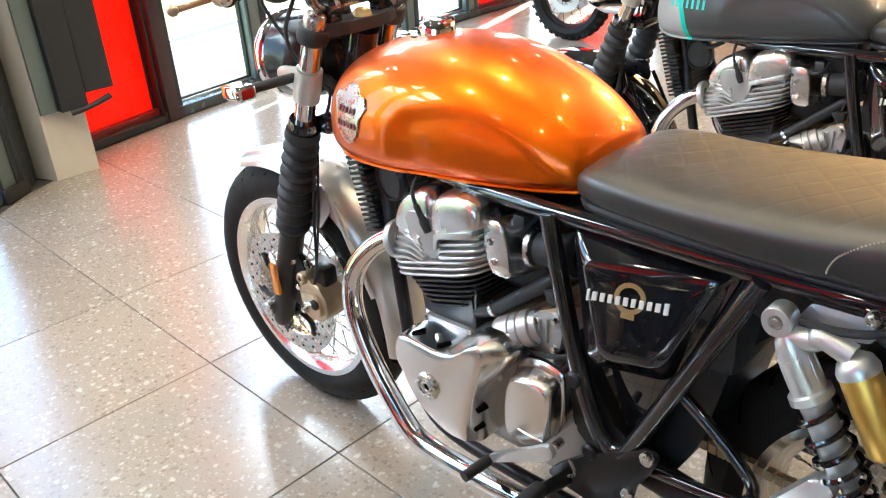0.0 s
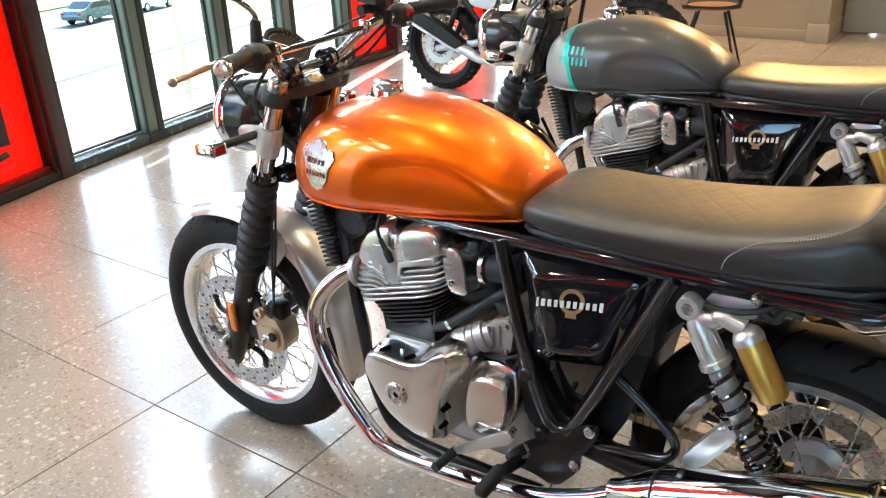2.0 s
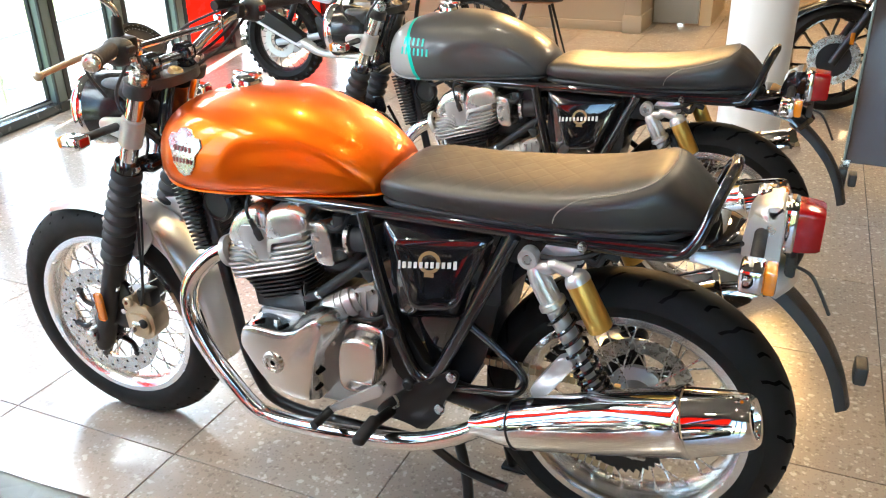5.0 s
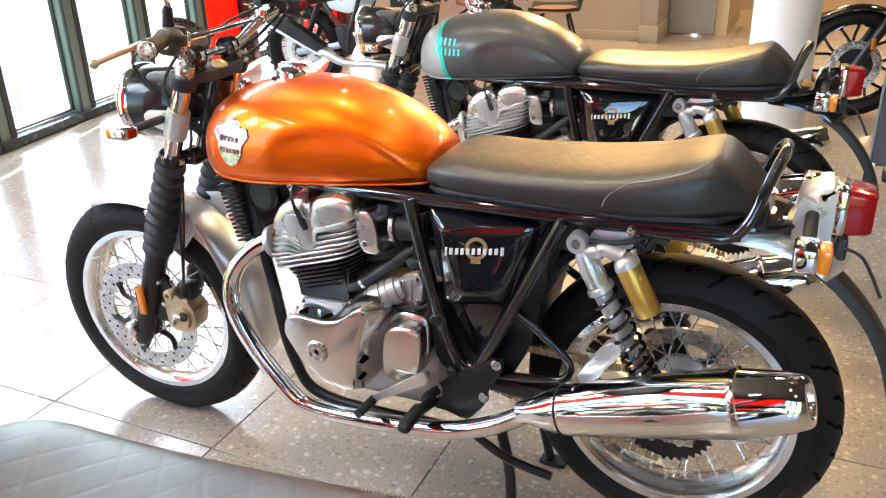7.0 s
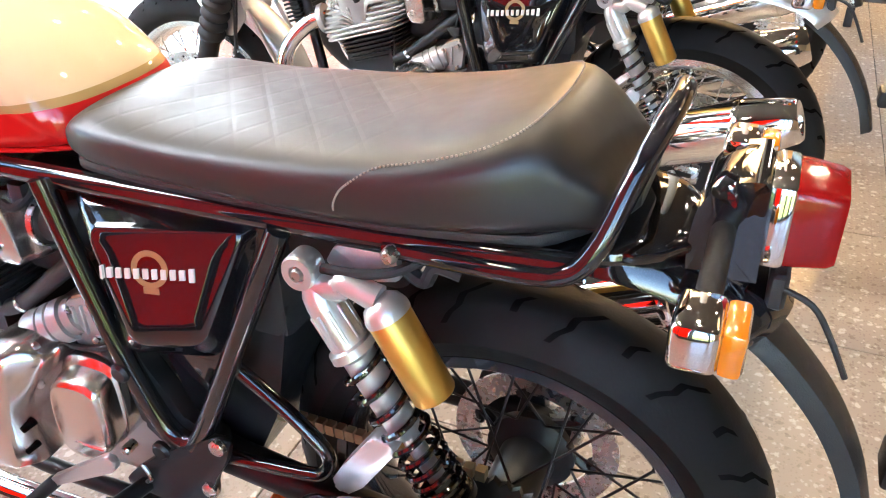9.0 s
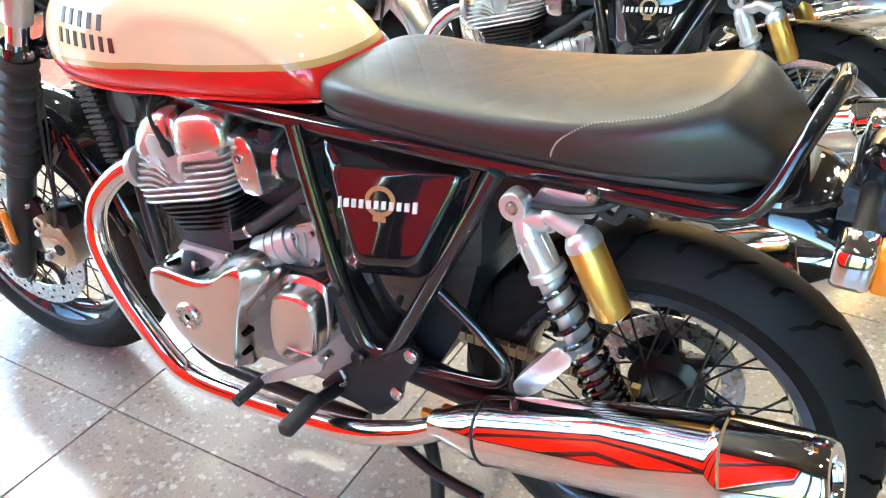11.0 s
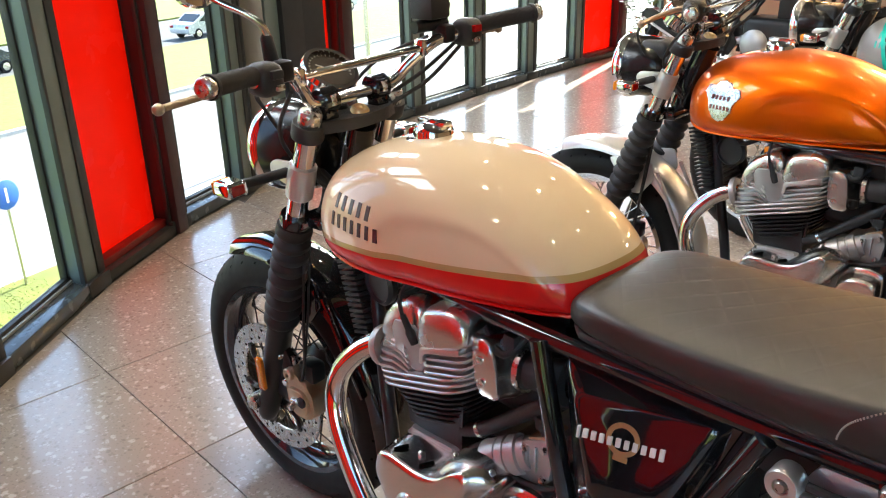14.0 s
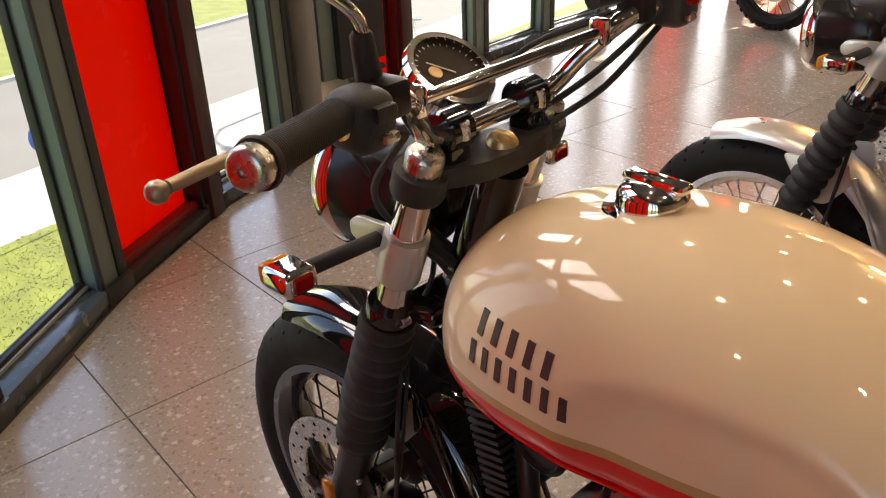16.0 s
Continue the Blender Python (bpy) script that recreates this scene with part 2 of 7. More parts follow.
def seat_material():
    """Dark vinyl with fine grain; diamond stitching pressed into the front half of the top."""
    m = material("dark_vinyl", (0.0115, 0.0095, 0.0088), 0.40, 0.0, 0.15, 10, 0, rvary=0.04, spec=0.65)
    ns, ln, b = nodes_of(m)
    tc, sp = ns.new("ShaderNodeTexCoord"), ns.new("ShaderNodeSeparateXYZ")
    ln.new(tc.outputs["Object"], sp.inputs[0])

    def math_node(op, a, c, clamp=False):
        n = ns.new("ShaderNodeMath")
        n.operation, n.use_clamp = op, clamp
        for i, v in enumerate((a, c)):
            if isinstance(v, (int, float)):
                n.inputs[i].default_value = v
            else:
                ln.new(v, n.inputs[i])
        return n.outputs[0]

    x, y, z = sp.outputs
    ridge = None
    for sgn in (1, -1):
        s = math_node("ADD", x, math_node("MULTIPLY", y, sgn * 0.75))
        k = math_node("PINGPONG", s, 0.025)
        g = math_node("MULTIPLY", k, 170, True)
        ridge = g if ridge is None else math_node("MULTIPLY", ridge, g)
    mask = math_node("MULTIPLY", math_node("MULTIPLY", math_node("SUBTRACT", 1.20, x), 40, True), math_node("MULTIPLY", math_node("SUBTRACT", 0.132, math_node("ABSOLUTE", y, 0)), 60, True))
    inv = math_node("SUBTRACT", 1.0, ridge)
    groove = math_node("SUBTRACT", 1.0, math_node("MULTIPLY", inv, mask))
    nz = ns.new("ShaderNodeTexNoise")
    nz.inputs["Scale"].default_value = 420
    ln.new(tc.outputs["Object"], nz.inputs["Vector"])
    h = math_node("ADD", groove, math_node("MULTIPLY", nz.outputs[0], 0.06))
    bp = ns.new("ShaderNodeBump")
    bp.inputs["Strength"].default_value, bp.inputs["Distance"].default_value = 0.13, 0.0018
    ln.new(h, bp.inputs["Height"])
    ln.new(bp.outputs[0], b.inputs["Normal"])
    return m


SEAT = seat_material()


def two_tone_paint(name, upper, lower, stripe, kind):
    """Tank paint: kind 'band' has a lower band with a pin line, kind 'sweep' a front field with a slanting line."""
    m = material(name, upper, 0.40, 0.0, 0.02, 3, coat=1.0, rvary=0.02, spec=0.1)
    ns, ln, b = nodes_of(m)
    tc, sp = ns.new("ShaderNodeTexCoord"), ns.new("ShaderNodeSeparateXYZ")
    ln.new(tc.outputs["Object"], sp.inputs[0])

    def math_node(op, a, c):
        n = ns.new("ShaderNodeMath")
        n.operation = op
        for i, v in enumerate((a, c)):
            if isinstance(v, (int, float)):
                n.inputs[i].default_value = v
            else:
                ln.new(v, n.inputs[i])
        return n.outputs[0]

    x, y, z = sp.outputs
    if kind == "band":
        level = math_node("SUBTRACT", z, math_node("ADD", 0.800, math_node("MULTIPLY", x, 0.085)))
        width = 0.005
    else:
        level = math_node("SUBTRACT", math_node("ADD", 0.315, math_node("MULTIPLY", math_node("SUBTRACT", 0.99, z), 0.30)), x)
        width = 0.007
    is_low = math_node("LESS_THAN", level, 0.0)
    is_line = math_node("LESS_THAN", math_node("ABSOLUTE", level, 0), width)
    col = b.inputs["Base Color"].links[0].from_socket
    m1, m2 = ns.new("ShaderNodeMix"), ns.new("ShaderNodeMix")
    m1.data_type = m2.data_type = "RGBA"
    ln.new(is_low, m1.inputs[0])
    ln.new(col, m1.inputs[6])
    m1.inputs[7].default_value = (*lower, 1)
    ln.new(is_line, m2.inputs[0])
    ln.new(m1.outputs[2], m2.inputs[6])
    m2.inputs[7].default_value = (*stripe, 1)
    ln.new(m2.outputs[2], b.inputs["Base Color"])
    return m


CREAM_RED = two_tone_paint("cream_and_red_paint", (0.72, 0.56, 0.36), (0.62, 0.012, 0.012), (0.45, 0.30, 0.12), "band")
GREY_TEAL = two_tone_paint("grey_and_black_paint", (0.33, 0.33, 0.32), (0.066, 0.065, 0.064), (0.02, 0.50, 0.38), "sweep")
ns, ln, b = nodes_of(GREY_TEAL)
b.inputs["Coat Weight"].default_value = 0.15
for lk in list(b.inputs["Roughness"].links):
    ln.remove(lk)
b.inputs["Roughness"].default_value = 0.34
b.inputs["Metallic"].default_value = 0.3

# ---------------------------------------------------------------- setting
L = 0.580                      # tile pitch


def terrazzo(name, base, chip_light, chip_dark, rough):
    m = material(name, base, rough, 0, 0.12, 1.3, 0, rvary=0.04, spec=0.95)
    ns, ln, b = nodes_of(m)
    geo = ns.new("ShaderNodeNewGeometry")
    col = b.inputs["Base Color"].links[0].from_socket
    oi = ns.new("ShaderNodeObjectInfo")
    for sc, thr, c, w in ((34, 0.16, chip_light, 0.7), (75, 0.20, chip_light, 0.5), (50, 0.20, chip_dark, 0.5), (130, 0.26, chip_dark, 0.35)):
        v, nz, mp = ns.new("ShaderNodeTexVoronoi"), ns.new("ShaderNodeTexNoise"), ns.new("ShaderNodeVectorMath")
        nz.inputs["Scale"].default_value = sc * 1.3
        mp.operation = "MULTIPLY_ADD"
        mp.inputs[1].default_value = (0.9 / sc,) * 3
        ln.new(geo.outputs["Position"], nz.inputs["Vector"])
        ln.new(nz.outputs["Color"], mp.inputs[0])
        ln.new(geo.outputs["Position"], mp.inputs[2])
        v.inputs["Scale"].default_value = sc
        ln.new(mp.outputs[0], v.inputs["Vector"])
        sepc = ns.new("ShaderNodeSeparateColor")
        ln.new(v.outputs["Color"], sepc.inputs[0])
        r1 = ns.new("ShaderNodeMapRange")
        r1.inputs[1].default_value, r1.inputs[2].default_value = thr + 0.16, thr + 0.06
        ln.new(v.outputs["Distance"], r1.inputs[0])
        keep = ns.new("ShaderNodeMath")
        keep.operation = "GREATER_THAN"
        keep.inputs[1].default_value = 0.52
        ln.new(sepc.outputs[0], keep.inputs[0])
        mu = ns.new("ShaderNodeMath")
        mu.operation = "MULTIPLY"
        ln.new(r1.outputs[0], mu.inputs[0])
        ln.new(keep.outputs[0], mu.inputs[1])
        mw = ns.new("ShaderNodeMath")
        mw.operation = "MULTIPLY"
        mw.inputs[1].default_value = w
        ln.new(mu.outputs[0], mw.inputs[0])
        mx = ns.new("ShaderNodeMix")
        mx.data_type = "RGBA"
        ln.new(mw.outputs[0], mx.inputs[0])
        ln.new(col, mx.inputs[6])
        mx.inputs[7].default_value = (*c, 1)
        col = mx.outputs[2]
    hs = ns.new("ShaderNodeHueSaturation")
    mr = ns.new("ShaderNodeMapRange")
    mr.inputs[3].default_value, mr.inputs[4].default_value = 0.93, 1.07
    ln.new(oi.outputs["Random"], mr.inputs[0])
    ln.new(mr.outputs[0], hs.inputs["Value"])
    ln.new(col, hs.inputs["Color"])
    ln.new(hs.outputs[0], b.inputs["Base Color"])
    return m


TERRAZZO = terrazzo("terrazzo", (0.335, 0.283, 0.232), (0.56, 0.505, 0.43), (0.18, 0.142, 0.11), 0.21)
GROUT = material("dark_grout", (0.06, 0.055, 0.05), 0.8)
FRAME_DARK = material("charcoal_window_frame", (0.028, 0.031, 0.032), 0.42, 0.2, 0.1, 6)
FRAME_GREY = material("grey_green_aluminium", (0.15, 0.19, 0.18), 0.40, 0.25, 0.06, 4)
SILL = material("grey_sill", (0.34, 0.37, 0.38), 0.35, 0.3, 0.06, 5)
SILL_DARK = material("dark_anodised_sill", (0.085, 0.105, 0.118), 0.24, 0.35, 0.08, 5)
CONCRETE = material("fair_faced_concrete", (0.60, 0.555, 0.47), 0.78, 0, 0.22, 4, 0.5, 90)
WALL = material("greige_wall_paint", (0.29, 0.232, 0.165), 0.7, 0, 0.05, 2, 0.15, 220)
WALL_WARM = material("warm_beige_wall_paint", (0.44, 0.325, 0.195), 0.65, 0, 0.05, 2, 0.15, 220)
WALL_DARK = material("grey_door_laminate", (0.25, 0.25, 0.24), 0.5, 0, 0.06, 4, 0.1, 200)
CEIL = material("dark_ceiling_paint", (0.055, 0.052, 0.048), 0.8, 0, 0.03, 2)
WHITE_COL = material("white_column_paint", (0.62, 0.60, 0.58), 0.55, 0, 0.03, 3, 0.1, 150)


def red_film():
    """Red film on a pane: daylight shines through it."""
    m = material("translucent_red_film", (0.80, 0.035, 0.012), 0.25, 0, 0.05, 1.5)
    ns, ln, b = nodes_of(m)
    tr, mx = ns.new("ShaderNodeBsdfTranslucent"), ns.new("ShaderNodeMixShader")
    tr.inputs[0].default_value = (0.92, 0.045, 0.012, 1)
    mx.inputs[0].default_value = 0.70
    ln.new(b.outputs[0], mx.inputs[1])
    ln.new(tr.outputs[0], mx.inputs[2])
    ln.new(mx.outputs[0], ns["Material Output"].inputs[0])
    return m


RED_FILM = red_film()


def pane_glass():
    m = bpy.data.materials.new("window_glass")
    m.use_nodes = True
    ns, ln = m.node_tree.nodes, m.node_tree.links
    b = ns["Principled BSDF"]
    b.inputs["Base Color"].default_value = (0.93, 0.97, 0.96, 1)
    b.inputs["Roughness"].default_value = 0.0
    b.inputs["IOR"].default_value = 1.05
    b.inputs["Transmission Weight"].default_value = 1.0
    return m


GLASS = pane_glass()

FACADE = [(3.75, -3.34), (3.05, -3.32), (2.35, -3.22), (1.65, -3.06), (1.02, -2.88), (0.45, -2.58), (-0.05, -2.2), (-0.34, -1.92), (-0.782, -1.402), (-1.226, -0.901), (-1.592, -0.365),
          (-1.836, 0.158), (-2.105, 0.474), (-2.285, 1.183), (-2.412, 1.885), (-2.54, 2.63), (-2.63, 3.34), (-2.71, 4.08), (-2.76, 4.80), (-2.75, 5.54), (-2.66, 6.30), (-2.50, 7.05)]


def facade_x(y):
    for a, b_ in zip(FACADE, FACADE[1:]):
        if a[1] <= y <= b_[1]:
            return a[0] + (b_[0] - a[0]) * (y - a[1]) / (b_[1] - a[1])
    return FACADE[0][0] if y < FACADE[0][1] else FACADE[-1][0]




def slab(z0, z1, out=0.09):
    """A plate that fills the room's plan up to the window front."""
    edge = []
    n = len(FACADE)
    for i in range(n):
        p, q = Vector(FACADE[max(i - 1, 0)]), Vector(FACADE[min(i + 1, n - 1)])
        d = (q - p).normalized()
        edge.append((FACADE[i][0] - d.y * out, FACADE[i][1] + d.x * out))
    ring = [(7.0, -3.50), (7.0, 9.6), (-2.1, 9.6)] + edge[::-1] + [(edge[0][0] + 0.05, -3.50)]
    bm = bmesh.new()
    lo, hi = [bm.verts.new((x, y, z0)) for x, y in ring], [bm.verts.new((x, y, z1)) for x, y in ring]
    bm.faces.new(lo[::-1])
    bm.faces.new(hi)
    for k in range(len(ring)):
        j = (k + 1) % len(ring)
        bm.faces.new((lo[k], lo[j], hi[j], hi[k]))
    bmesh.ops.triangulate(bm, faces=[f for f in bm.faces if len(f.verts) > 4])
    return bm


# floor: bed with separate tiles
floor = thing("floor", "polished grey-brown terrazzo tile floor with dark joints", "floor", kind="structure")
part("tile_bed", slab(-0.30, -0.006), GROUT, floor)

# ceiling, closing walls
def structure(name, bm, mat, label, category):
    ob = part(name, bm, mat)
    return tagged(ob, label, category, kind="structure")


structure("ceiling", slab(3.25, 3.45, 0.5), CEIL, "plain dark painted showroom ceiling", "ceiling")
structure("wall_south", box(3.76, 7.0, -3.50, -3.34, -0.006, 3.25), WALL, "plain greige painted showroom wall", "wall")
structure("wall_east", box(7.0, 7.2, -3.50, 9.6, -0.006, 3.25), WALL_WARM, "plain warm beige painted wall", "wall")
structure("wall_north", box(-2.6, 0.35, 6.56, 6.78, -0.006, 3.25), WALL, "greige painted wall with a low skirting", "wall")
structure("wall_north_end", box(0.54, 7.0, 9.0, 9.2, -0.006, 3.25), WALL_WARM, "warm beige wall at the end of a passage", "wall")
structure("wall_pier", box(0.37, 0.52, 6.47, 9.0, -0.006, 3.25, 0.004), WALL, "greige wall pier with a skirting", "wall")
structure("baseboard_pier", box(0.357, 0.533, 6.457, 7.0, 0.0, 0.16, 0.003), WALL, "greige skirting round a wall pier", "skirting")
structure("baseboard_north", box(-2.4, 0.352, 6.54, 6.56, 0.0, 0.09, 0.003), WALL, "low greige skirting along a wall", "skirting")
structure("service_door", box(0.54, 0.965, 7.02, 7.07, 0.02, 2.1, 0.004), WALL_DARK, "grey laminate service door, closed", "door")
structure("wall_passage", box(0.970, 1.080, 7.08, 8.2, -0.006, 3.25), WALL_WARM, "warm beige wall beside a grey door", "wall")
structure("wall_over_door", box(0.535, 0.966, 6.99, 7.09, 2.1, 3.25), WALL, "greige wall above a door", "wall")

# facade: frames, panes and red film panels
HEIGHT = 3.25


def bay(i, a, b_, kind, n):
    """One bay of the window front between two posts."""
    A, B = Vector((*a, 0)), Vector((*b_, 0))
    d = (B - A)
    ln_ = d.length
    yaw = math.atan2(d.y, d.x)
    m = Matrix.Translation(A) @ Matrix.Rotation(yaw, 4, "Z")      # x along the bay, +y outdoors
    if kind == "glass":
        w = thing("window_%d" % n, "tall clear window pane in a charcoal aluminium frame", "window", m, kind="structure")
    else:
        w = thing("window_%d" % n, "tall window pane covered with translucent red film", "window", m, kind="structure")
    part("window_frame", box(0.03, ln_ - 0.03, -0.012, 0.10, 3.05, 3.25, 0.004), FRAME_DARK, w)
    if kind == "glass":
        part("window_sill", box(0.03, ln_ - 0.03, -0.008, 0.070, 0.0, 0.058, 0.006), SILL_DARK, w)
        part("window_frame", box(0.03, ln_ - 0.03, 0.072, 0.100, 0.0, 0.082, 0.003), FRAME_DARK, w)
        part("glazing_bead", box(0.03, ln_ - 0.03, 0.062, 0.0715, 0.058, 0.070, 0.002), SILL, w)
        p = part("pane", box(0.03, ln_ - 0.03, 0.086, 0.092, 0.082, 3.05), GLASS, w)
        p.visible_shadow = False
    else:
        part("window_frame", box(0.03, ln_ - 0.03, -0.012, 0.030, 0.0, 0.045, 0.004), FRAME_DARK, w)
        part("kick_rail", box(0.03, ln_ - 0.03, 0.032, 0.084, 0.0, 0.072, 0.005), material("dark_red_rail", (0.16, 0.012, 0.01), 0.35), w)
        part("film_panel", box(0.03, ln_ - 0.03, 0.085, 0.091, 0.02, 3.05), RED_FILM, w)
        part("door_stile", box(ln_ - 0.10, ln_ - 0.02, -0.03, 0.084, 0.0, 3.05, 0.004), material("dark_maroon_frame", (0.035, 0.012, 0.014), 0.35), w)
    return w


def post(p, yaw, n):
    m = Matrix.Translation((*p, 0)) @ Matrix.Rotation(yaw, 4, "Z")
    w = thing("mullion_%d" % n, "grey-green aluminium window mullion with charcoal edges", "mullion", m, kind="structure")
    part("mullion_core", box(-0.100, -0.020, 0.0, 0.10, 0.0, HEIGHT, 0.003), FRAME_GREY, w)
    part("mullion_edge", box(-0.020, 0.026, -0.006, 0.10, 0.0, HEIGHT, 0.003), FRAME_DARK, w)
    part("mullion_edge", box(-0.114, -0.100, -0.004, 0.016, 0.0, HEIGHT, 0.002), FRAME_DARK, w)
    part("mullion_edge", box(-0.112, -0.100, 0.070, 0.10, 0.0, HEIGHT, 0.002), FRAME_DARK, w)
    part("mullion_foot", box(-0.116, 0.030, -0.020, 0.0, 0.0, 0.062, 0.003), FRAME_DARK, w)
    return w


# Unseen: bays 1-3 added for side daylight, 4-7 after red reflections on the motorcycles.
KINDS = ["glass", "glass", "glass", "red", "red", "red", "red", "glass", "glass", "red", "glass", "none", "red", "glass", "glass", "glass", "glass", "red", "glass", "red", "glass"]
for i, kind in enumerate(KINDS):
    if kind != "none":
        bay(i, FACADE[i], FACADE[i + 1], kind, i + 1)
for i in range(1, len(FACADE) - 1):
    a, c = Vector(FACADE[i - 1]), Vector(FACADE[i + 1])
    d = c - a
    post(FACADE[i], math.atan2(d.y, d.x), i)

# concrete pier in the window front, with a black box and a grey casing fixed to it
pier = thing("concrete_pier", "pale fair-faced concrete pier with a black box fixed to it", "pier", pose(-0.030, -0.003, 0), kind="structure")
pb = bmesh.new()
lo = [pb.verts.new((x, y, 0)) for x, y in ((-1.836, 0.327), (-1.836, 0.525), (-2.10, 0.525), (-2.10, 0.30), (-1.985, 0.270))]
hi = [pb.verts.new((v.co.x, v.co.y, HEIGHT)) for v in lo]
pb.faces.new(lo)
pb.faces.new(hi[::-1])
for k in range(5):
    pb.faces.new((lo[k], lo[(k + 1) % 5], hi[(k + 1) % 5], hi[k]))
part("pier_shaft", pb, CONCRETE, pier)
cp = bmesh.new()
lo = [cp.verts.new((x, y, 0)) for x, y in ((-1.815, 0.150), (-1.800, 0.182), (-1.955, 0.278), (-2.040, 0.290), (-2.060, 0.240))]
hi = [cp.verts.new((v.co.x, v.co.y, HEIGHT)) for v in lo]
cp.faces.new(lo)
cp.faces.new(hi[::-1])
for k in range(5):
    cp.faces.new((lo[k], lo[(k + 1) % 5], hi[(k + 1) % 5], hi[k]))
part("closing_panel", cp, FRAME_DARK, pier, "charcoal closing panel beside the pier")
part("grey_casing", box(-1.834, -1.812, 0.330, 0.405, 0.31, HEIGHT, 0.003), FRAME_GREY, pier, "grey aluminium casing")
bx = part("black_box", box(-1.834, -1.775, 0.407, 0.53, 0.31, HEIGHT, 0.004), material("matt_black_sheet", (0.02, 0.021, 0.023), 0.55, 0, 0.1, 8), pier, "tall matt black box")
part("black_flap", box(-1.80, -1.785, 0.533, 0.665, 0.37, HEIGHT, 0.003), material("matt_black_sheet", (0.02, 0.021, 0.023), 0.55, 0, 0.1, 8), pier)
part("black_handle", tube([(-1.785, 0.45, 0.300), (-1.77, 0.53, 0.310), (-1.76, 0.63, 0.340)], [0.016, 0.012, 0.015], 10, 4), PLASTIC, pier)

# round white column
structure("round_column", lathe([(0, 0), (0.160, 0), (0.160, HEIGHT), (0, HEIGHT)], Matrix.Translation((1.738, 3.20, 0)), 48), WHITE_COL,
          "round white painted showroom column", "column")

# building below the showroom floor, outer ground far below
GROUND = -6.0
structure("lower_storey_wall", slab(GROUND, -0.31, 0.0), CONCRETE, "plain concrete wall below the showroom floor", "wall")

GRASS = material("mown_grass", (0.098, 0.118, 0.012), 0.85, 0, 0.55, 1.6, 1.0, 30)
ASPHALT = material("pale_worn_asphalt", (0.105, 0.103, 0.099), 0.85, 0, 0.12, 0.4, 0.5, 40)
ASPHALT2 = material("grey_asphalt", (0.065, 0.068, 0.072), 0.85, 0, 0.12, 0.4, 0.5, 40)
PAVING = material("pale_concrete_paving", (0.22, 0.212, 0.198), 0.8, 0, 0.1, 0.5, 0.4, 40)
KERB = material("kerb_stone", (0.40, 0.39, 0.36), 0.8, 0, 0.1, 2, 0.4, 40)
OUT = Matrix.Translation((0, 0, GROUND)) @ Matrix.Rotation(math.atan2(-0.27, -0.96), 4, "Z")     # x away from the house, y along the road


def strip(name, u0, u1, z, mat, label, category, v0=-80, v1=90, depth=0.4):
    ob = structure(name, box(u0, u1, v0, v1, z - depth, z), mat, label, category)
    ob.matrix_basis = OUT
    return ob


ground = structure("ground", box(-400, 400, -400, 400, -0.9, -0.45), GRASS, "wide grassy ground reaching the horizon", "ground")
ground.matrix_basis = OUT
strip("lawn_near", -30, 15.05, 0.02, GRASS, "bright green mown lawn beside the building", "lawn")
strip("pavement", 15.05, 18.6, 0.0, PAVING, "pale concrete pavement beside a road", "pavement")
strip("road_near", 18.6, 27.4, -0.08, ASPHALT, "pale worn asphalt service road", "road")
strip("kerb_far", 27.4, 27.7, 0.05, KERB, "long grey kerb stone line", "kerb")
strip("lawn_middle", 27.7, 38.1, 0.03, GRASS, "green grass verge between two roads", "lawn")
strip("road_far", 38.1, 48.5, -0.08, ASPHALT2, "grey asphalt main road", "road")
strip("lawn_far", 48.5, 120, 0.03, GRASS, "far green grass field", "lawn")

# ---------------------------------------------------------------- interior lamps
LAMP_GLOW = bpy.data.materials.new("lamp_glow")
LAMP_GLOW.use_nodes = True
_e = LAMP_GLOW.node_tree.nodes["Principled BSDF"]
_e.inputs["Emission Color"].default_value = (1.0, 0.86, 0.66, 1)
_e.inputs["Emission Strength"].default_value = 22
SPOTS = [(-0.6, 0.8), (0.6, 0.8), (1.8, 0.8), (0.0, 2.2), (1.2, 2.0), (2.8, 2.2), (-0.6, 3.8), (0.8, 4.0), (2.6, 4.0), (-0.8, 5.6), (1.0, 5.6), (3.0, 5.8),
         (0.4, -0.7), (1.9, -0.7), (3.4, -0.6), (4.6, 1.2), (4.6, 3.4), (0.9, -1.9), (2.6, -1.9)]
for k, (x, y) in enumerate(SPOTS):
    s = thing("ceiling_spotlight", "small round recessed warm ceiling spotlight, lit", "ceiling light", Matrix.Translation((x, y, 3.25)), "ceiling spotlights")
    part("trim_ring", lathe([(0.045, -0.001), (0.06, -0.001), (0.06, -0.012), (0.045, -0.008)], None, 20, closed=True), CEIL, s)
    part("lamp_disc", lathe([(0, -0.004), (0.044, -0.004), (0.044, -0.002), (0, -0.002)], None, 20), LAMP_GLOW, s)
